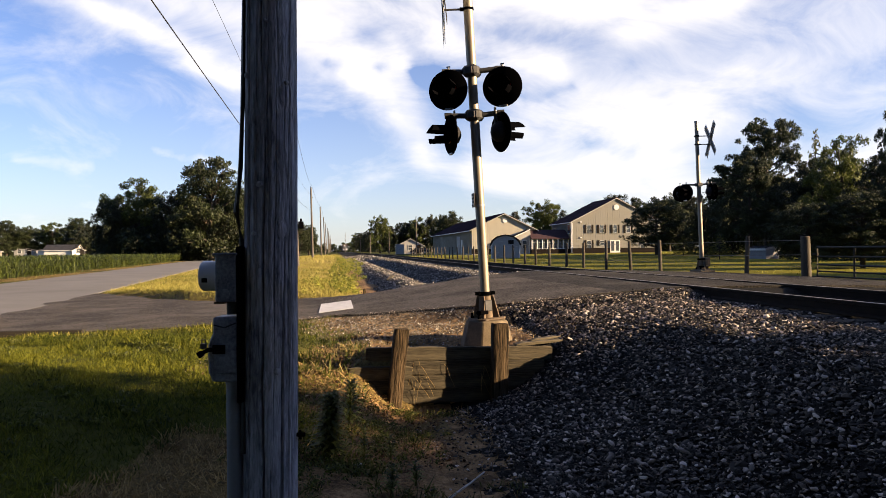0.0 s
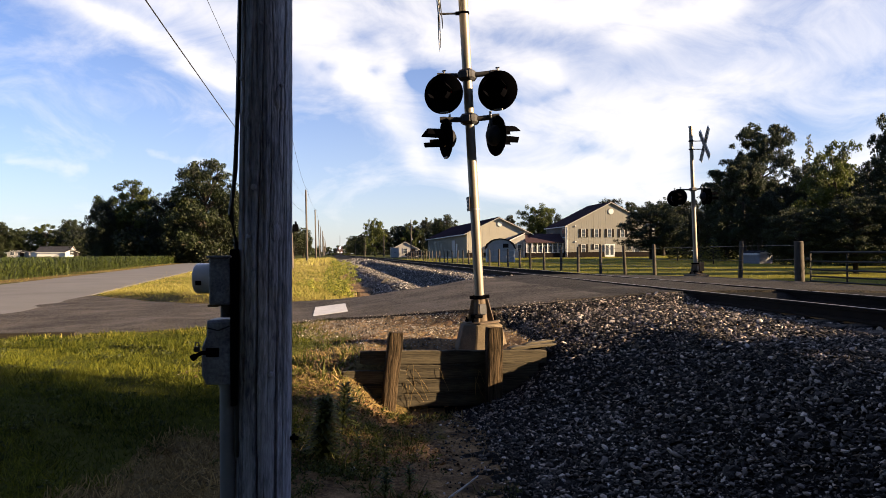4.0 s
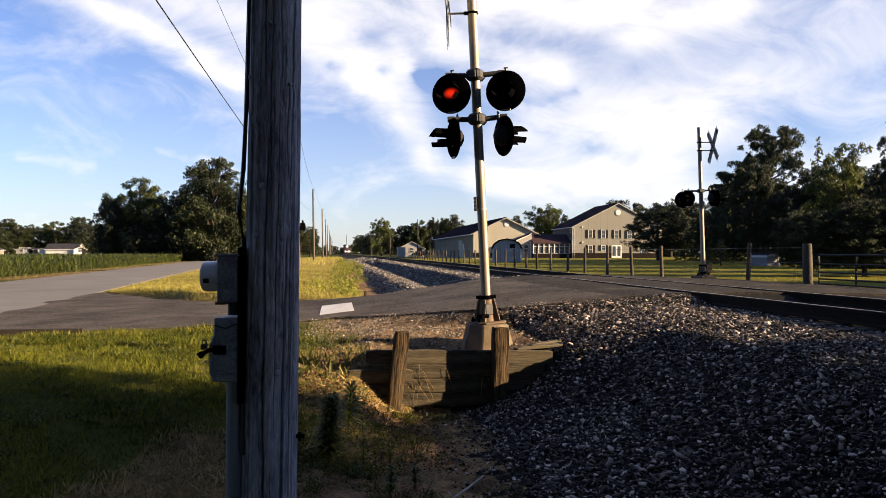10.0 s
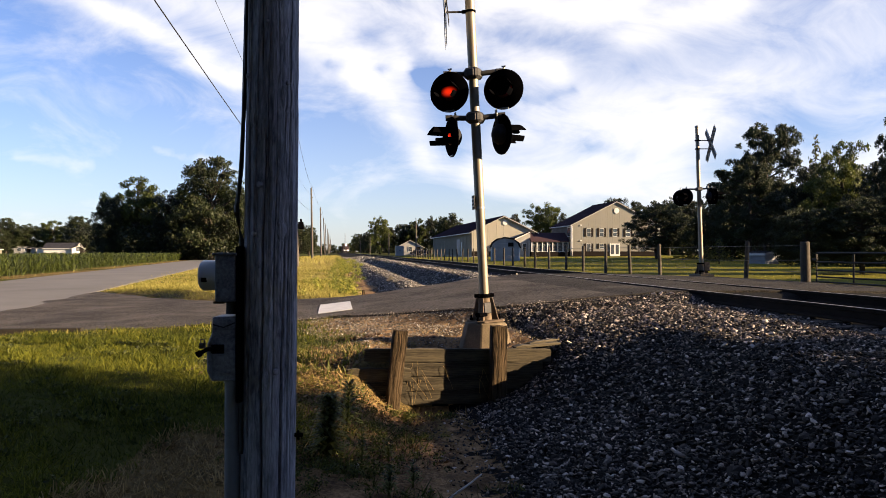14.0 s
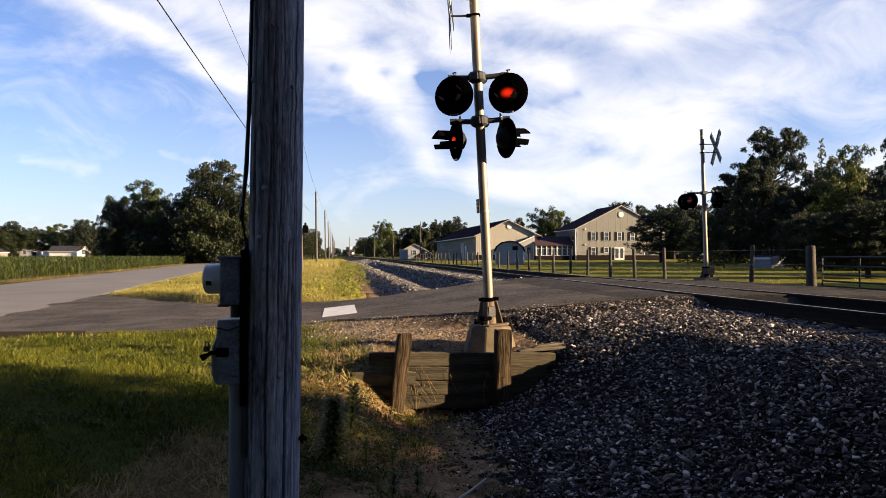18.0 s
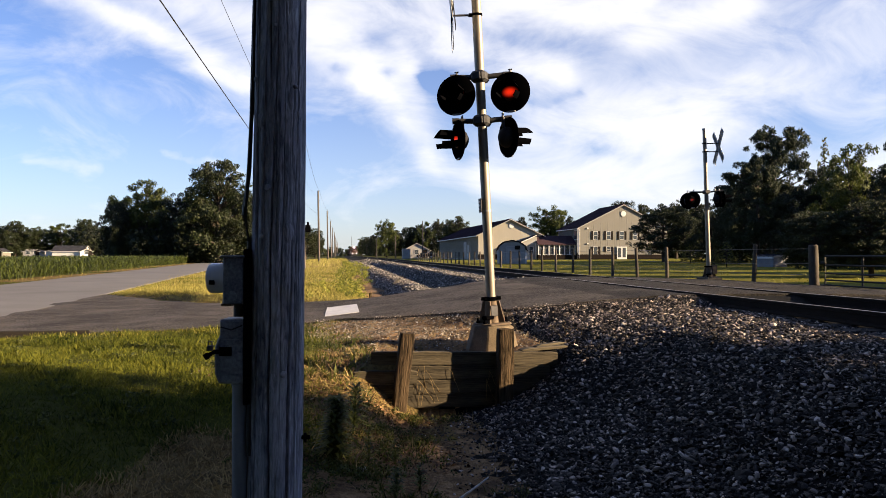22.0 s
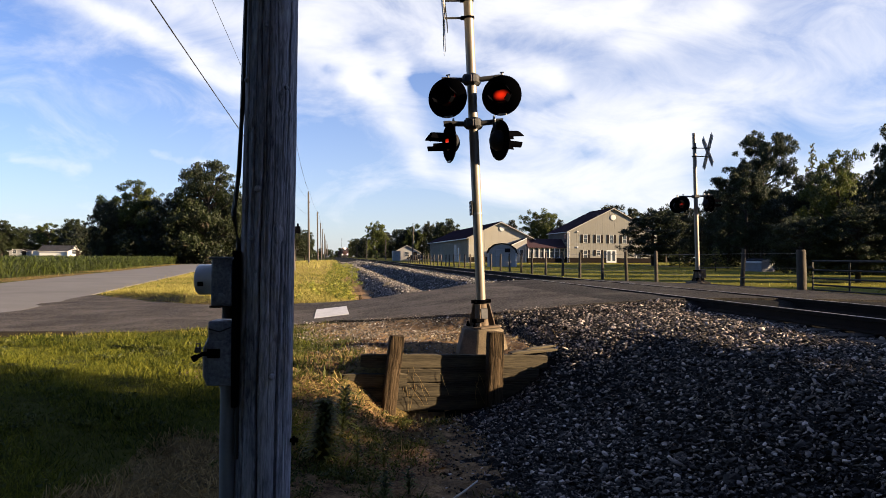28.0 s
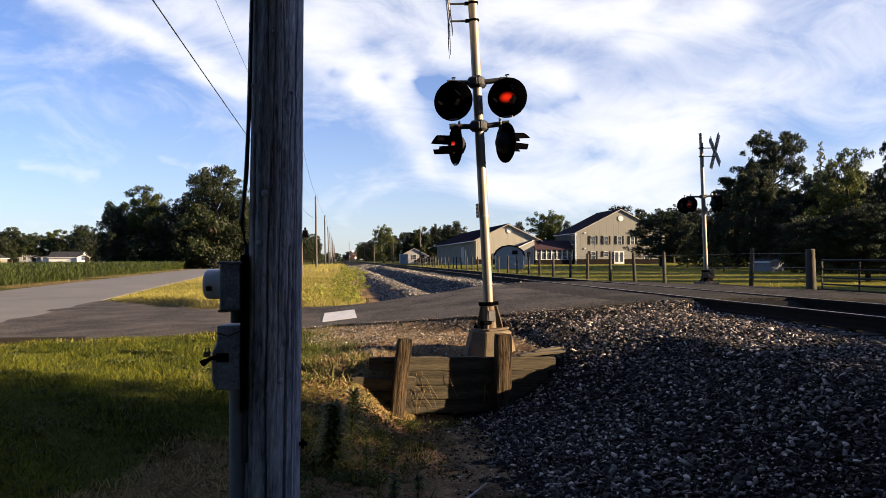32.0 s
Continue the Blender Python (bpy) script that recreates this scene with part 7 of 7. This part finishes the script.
def verge_bushes():
    """Leafy weeds and seedlings standing along the ditch."""
    rng = np.random.default_rng(31)
    cs, rs = [], []
    for x0, x1, y0, y1, n, h in ((-0.9, 0.55, 17.4, 24, 44, 0.24), (-0.1, 0.62, 19.5, 31, 46, 0.28), (-0.2, 1.3, 31, 48, 46, 0.34), (0.2, 1.7, 48, 85, 60, 0.42)):
        for _ in range(n):
            x, y = rng.uniform(x0, x1), rng.uniform(y0, y1)
            if patch(x * 2, y, 0.9, 1.1) < 0.50:
                continue
            for _ in range(5):
                r = rng.uniform(0.06, 0.14) * (h / 0.3)
                cs.append((x + rng.normal(0, 0.12), y + rng.normal(0, 0.16), land1(x, y) + rng.uniform(0.05, 1.0) * h))
                rs.append(r)
    v, f = leaf_cloud(rng, np.array(cs), np.array(rs), 21000, 0.024)
    tagged(array_mesh("verge_bushes", v, f, VERGELEAF), "leafy green weeds along the trackside ditch", "weeds", kind="stuff")


verge_bushes()
grass("verge_stalks", 5200, (-11, 0.9, 16.5, 45), blade_set(8, 61, 0.20, 0.0022, 0.07, 1), lambda x, y, r: verge(x, y, r) & (patch(x, y, 1.3, 0.4) > 0.45), GOLDGRASS, 61, "pale seeding stalks standing above the verge grass", 0.3)
grass("verge_weeds", 2500, (-1.6, 1.25, 17.5, 60), blade_set(8, 4, 0.22, 0.007, 0.10), lambda x, y, r: (y > road_far(x) + 0.2) & (patch(x, y, 0.9, 1.4) > 0.60) & (x > -0.15) & (x < np.interp(y, [17, 24, 30], [0.25, 0.5, 1.2])), WEED, 9, "green weeds in the trackside ditch", 0.4, "weeds")
grass("field_edge_grass", 22000, (-40, -12, 12, 120), TALL, lambda x, y, r: (x < main_far(y) - 0.2) & (x > main_far(y) - 1.6), GOLDGRASS, 10, "dry yellow grass strip beside the corn", 0.35)
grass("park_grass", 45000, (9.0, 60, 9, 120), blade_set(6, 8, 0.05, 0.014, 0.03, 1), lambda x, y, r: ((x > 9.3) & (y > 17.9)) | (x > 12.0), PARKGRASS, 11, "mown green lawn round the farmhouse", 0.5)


def corn_field():
    rng = np.random.default_rng(9)
    vs, fs = [], []
    for k in range(5):
        V, F = [], []
        for i in range(9):
            a = rng.uniform(0, 6.28)
            z0 = 0.15 + 1.05 * i / 9
            L, up = rng.uniform(0.30, 0.55), rng.uniform(0.15, 0.40)
            w = rng.uniform(0.028, 0.042)
            d, s = np.array([math.cos(a), math.sin(a), 0]), np.array([-math.sin(a), math.cos(a), 0])
            n = len(V) * 6
            V.append(np.array([-s * w * 0.6 + (0, 0, z0), s * w * 0.6 + (0, 0, z0), d * L * 0.55 + s * w + (0, 0, z0 + up), d * L * 0.55 - s * w + (0, 0, z0 + up), d * L + s * w * 0.1 + (0, 0, z0 + up * 0.6), d * L - s * w * 0.1 + (0, 0, z0 + up * 0.6)]))
            F += [(n, n + 1, n + 2, n + 3), (n + 3, n + 2, n + 4, n + 5)]
        n = len(V) * 6
        V.append(np.array([(-0.012, 0, 0), (0.012, 0, 0), (0.012, 0, 0.7), (-0.012, 0, 0.7), (0.004, 0, 1.25), (-0.004, 0, 1.25)]))
        F += [(n, n + 1, n + 2, n + 3), (n + 3, n + 2, n + 4, n + 5)]
        vs.append(np.concatenate(V))
        fs.append(np.array(F))
    xs, ys = [], []
    for row in range(24):
        step = 0.24 if row < 5 else (0.55 if row < 16 else 0.9)
        y = np.arange(8 if row < 6 else 20, 150, step) + rng.uniform(-0.05, 0.05)
        y = y + rng.normal(0, 0.05, len(y))
        xs.append(main_far(y) - 1.5 - 0.76 * row * (1 if row < 20 else 1.5) + rng.normal(0, 0.05, len(y)))
        ys.append(y)
    x, y = np.concatenate(xs), np.concatenate(ys)
    rot = np.stack([rng.normal(0, 0.08, len(x)), rng.normal(0, 0.08, len(x)), rng.uniform(0, 6.28, len(x))], 1)
    s = rng.uniform(0.72, 0.95, len(x))[:, None] * np.ones((1, 3))
    scatter("corn_field", vs, fs, np.stack([x, y, land(x, y)], 1), rot, s, CORN, "rows of waist-high green corn", "corn")


corn_field()


# ---- small plants and litter ----
def tall_weed(x, y, h, seed, label, dense):
    """An upright leafy stalk."""
    rng = random.Random(seed)
    w = empty("weed", pose(x, y, land1(x, y), rng.uniform(-4, 4), rng.uniform(-4, 4), 0))
    tagged(w, label, "weed", group="tall weeds")
    part("stalk", Geo().tube([(0, 0, 0), (0.01, 0, h * 0.5), (0, 0.01, h)], [0.008, 0.006, 0.003], 6), WEED, w)
    g = Geo()
    for i in range(dense):
        t = (i + 0.5) / dense
        z, a = h * (0.08 + 0.92 * t), i * 2.4 + rng.uniform(-0.3, 0.3)
        L = (0.19 if h > 0.4 else 0.10) * (1 - 0.5 * t) * rng.uniform(0.8, 1.2)
        d, s = Vector((math.cos(a), math.sin(a), 0)), Vector((-math.sin(a), math.cos(a), 0))
        wd = 0.016 if h > 0.4 else 0.011
        o, up = Vector((0, 0, z)), Vector((0, 0, 1))
        g.add([o - s * wd * 0.4, o + s * wd * 0.4, o + d * L * 0.5 + s * wd + up * L * 0.35, o + d * L * 0.5 - s * wd + up * L * 0.35, o + d * L + up * L * 0.25],
              [(0, 1, 2, 3), (3, 2, 4)])
    part("leaves", g, WEED, w)


for wx, wy, wh, ws, wd in ((-0.06, 5.34, 0.50, 1, 260), (0.10, 6.1, 0.42, 2, 60), (0.20, 5.30, 0.30, 3, 40), (0.42, 5.5, 0.18, 4, 30), (-0.10, 5.6, 0.3, 5, 40), (0.36, 4.7, 0.2, 6, 40), (0.55, 4.9, 0.16, 7, 30)):
    tall_weed(wx, wy, wh, ws, "dark upright leafy weed on bare soil", wd)


def litter():
    g = Geo()
    limb(g, (0, 0, 0), (0.34, 0.42, 0.03), 0.010, 0.006, (0.03, -0.02, 0.02), 7)
    ob = part("stick", g, SIGNBACK, smooth=True, at=pose(0.72, 4.55, land1(0.72, 4.55) + 0.012))
    tagged(ob, "pale dry stick lying on bare soil", "stick")
    rng = random.Random(3)
    g = Geo()
    v = [(rng.uniform(-0.03, 0.03) + 0.035 * math.cos(a), rng.uniform(-0.01, 0.01) + 0.03 * math.sin(a), 0.02 + 0.03 * rng.random()) for a in [k * 0.785 for k in range(8)]]
    c = [(0.0, 0.0, 0.05), (0.0, 0.0, 0.0)]
    g.add(v + c, [(k, (k + 1) % 8, 8) for k in range(8)] + [((k + 1) % 8, k, 9) for k in range(8)])
    tagged(part("paper_scrap", g, TRIM, at=pose(0.17, 5.22, land1(0.17, 5.22))), "crumpled white paper scrap on soil", "litter")
    g = Geo()
    g.box((0, 0, 0), (0.55, 0.07, 0.035))
    tagged(part("timber_scrap", g, TIE, bevel=0.005, at=pose(1.0, 4.3, land1(1.0, 4.3) + 0.03, 0, -4, -8)), "dark broken timber scrap at the ballast toe", "timber")


litter()


def trackside_bits():
    stake = part("marker_stake", Geo().box((0, 0, 0.10), (0.07, 0.05, 0.36)), POSTWOOD, bevel=0.008, at=pose(0.74, 17.9, land1(0.74, 17.9), 3, -4, 20))
    tagged(stake, "short dark wooden stake in the ditch", "stake")
    plank = part("plank_scrap", Geo().box((0, 0, 0), (0.6, 0.14, 0.04)), BOARD, bevel=0.006, at=pose(1.95, 25.0, land1(1.95, 25.0) + 0.05, 8, -14, 70))
    tagged(plank, "grey plank scrap lying on the ballast ridge", "plank")
    for x, ln, a in ((-7.6, 2.2, 2), (-5.2, 2.3, -1)):
        y = float(road_near(x)) - 0.12
        t = part("edge_timber", Geo().box((0, 0, 0.05), (ln, 0.13, 0.14)), TIE, bevel=0.012, at=pose(x, y, land1(x, y), 0, 0, a))
        tagged(t, "dark old timber along the asphalt edge", "timber", group="timbers along the road")


trackside_bits()


# ---- the train ----
def locomotive():
    t = empty("train", pose(TRACK_X, 430, RAIL_TOP))
    tagged(t, "red freight locomotive with lit headlights drawing wagons", "train")
    hood = part("hood", Geo().box((0, 13.0, 2.75), (2.3, 14.5, 2.4)), LOCO_RED, t, bevel=0.12)
    cab = part("cab", Geo().prism([(-1.55, 1.3), (1.55, 1.3), (1.55, 3.9), (1.1, 4.55), (-1.1, 4.55), (-1.55, 3.9)], 1, 2.8, 5.6), LOCO_RED, t, "red cab with dark windows", bevel=0.06)
    for x in (-0.95, 0.0, 0.95):
        part("cab_window", Geo().box((x, 2.78, 3.55), (0.72, 0.08, 0.62)), PANE, cab)
    nose = part("nose", Geo().prism([(0.9, 1.3), (2.9, 1.3), (2.9, 3.2), (1.5, 3.1), (0.95, 2.6)], 0, -0.95, 0.95), LOCO_RED, t, bevel=0.1)
    part("number_panel", Geo().box((0, 1.12, 2.4), (0.9, 0.06, 0.3)), PAINT_W, nose, "pale panel with no readable number")
    for x in (-0.16, 0.16):
        part("headlight", lathe_y([(0.15, 0), (0.15, -0.06), (0.11, -0.09)], 20), HEADLIGHT, t, "bright twin headlight", at=pose(x * 1.6, 2.75, 4.2))
        part("ditch_light", lathe_y([(0.14, 0), (0.14, -0.06), (0.10, -0.09)], 20), HEADLIGHT, t, "bright ditch light", at=pose(x * 6.0, 0.55, 1.35))
    part("walkway", Geo().box((0, 10.5, 1.22), (3.1, 20, 0.16)), LOCO_DARK, t)
    part("pilot", Geo().prism([(0.2, 0.15), (0.7, 0.15), (0.7, 1.3), (0.45, 1.3)], 0, -1.5, 1.5), LOCO_DARK, t, "black plough pilot")
    part("coupler", Geo().box((0, 0.0, 0.85), (0.3, 0.8, 0.3)), LOCO_DARK, t, bevel=0.04)
    part("fuel_tank", Geo().box((0, 10.5, 0.75), (2.6, 5.0, 0.9)), LOCO_DARK, t, bevel=0.1)
    for s in (-1, 1):
        part("handrail", Geo().tube([(s * 1.5, 1.0, 1.3), (s * 1.5, 1.0, 2.4), (s * 1.5, 20, 2.4), (s * 1.5, 20, 1.3)], 0.03, 6), PAINT_W, t)
    for y in (3.6, 17.4):
        truck = part("truck", Geo().box((0, y, 0.62), (2.5, 4.2, 0.5)), LOCO_DARK, t, bevel=0.06)
        for dy in (-1.6, 0, 1.6):
            part("axle", Geo().tube([(-0.82, y + dy, 0.5), (-0.68, y + dy, 0.5)], 0.5, 20).tube([(0.68, y + dy, 0.5), (0.82, y + dy, 0.5)], 0.5, 20).tube([(-0.8, y + dy, 0.5), (0.8, y + dy, 0.5)], 0.1, 8), CASTGREY, truck)
    for k in range(3):
        part("roof_fan", Geo().tube([(0, 14 + 2 * k, 3.95), (0, 14 + 2 * k, 4.15)], 0.7, 16), LOCO_DARK, hood)
    for i in range(9):
        y0 = 21.5 + 17.0 * i
        wgn = part("wagon_body", Geo().prism([(-1.5, 1.2), (1.5, 1.2), (1.55, 4.3), (1.0, 4.6), (-1.0, 4.6), (-1.55, 4.3)], 1, y0, y0 + 16.0), WAGON, t, "brown covered hopper wagon", bevel=0.05)
        for j in range(9):
            part("side_rib", Geo().box((-1.57, y0 + 1 + 1.75 * j, 2.75), (0.08, 0.12, 2.9)), WAGON, wgn)
        for y in (y0 + 2, y0 + 14):
            part("wagon_truck", Geo().box((0, y, 0.6), (2.2, 2.4, 0.45)), LOCO_DARK, t)
            for dy in (-0.9, 0.9):
                part("wheelset", Geo().tube([(-0.82, y + dy, 0.46), (-0.68, y + dy, 0.46)], 0.46, 18).tube([(0.68, y + dy, 0.46), (0.82, y + dy, 0.46)], 0.46, 18).tube([(-0.8, y + dy, 0.46), (0.8, y + dy, 0.46)], 0.09, 8), CASTGREY, t)
    return t


TRAIN = locomotive()


# ---- movement ----
def motions():
    walk(TRAIN, [(0, pose(TRACK_X, 430, RAIL_TOP)), (16, pose(TRACK_X, 366, RAIL_TOP)), (32, pose(TRACK_X, 300, RAIL_TOP))])
    # the lamps blink in turn: an added flap swings up from the ever-lit lens and falls back
    start, half = 4.163, 0.7012
    for phase, odd in (("left", 0), ("right", 1)):
        for flap in LENS_FLAPS[phase]:
            home = flap.matrix_basis.copy()
            shut, clear = home, home @ pose(0, 0, 0, -86, 0, 0)
            rows = [(0.0, shut), (start - 0.05 + half * odd, shut)]
            k = odd
            while start + half * (k + 1) < 32.0:
                a, b = start + half * k, start + half * (k + 1)
                if k % 2 == odd:
                    rows += [(a + 0.05, clear), (b - 0.05, clear)]
                else:
                    rows += [(a + 0.05, shut), (b - 0.05, shut)]
                k += 1
            last = clear if k % 2 == odd else shut
            rows += [(start + half * k + 0.05, last), (32.0, last)]
            walk(flap, rows)


motions()
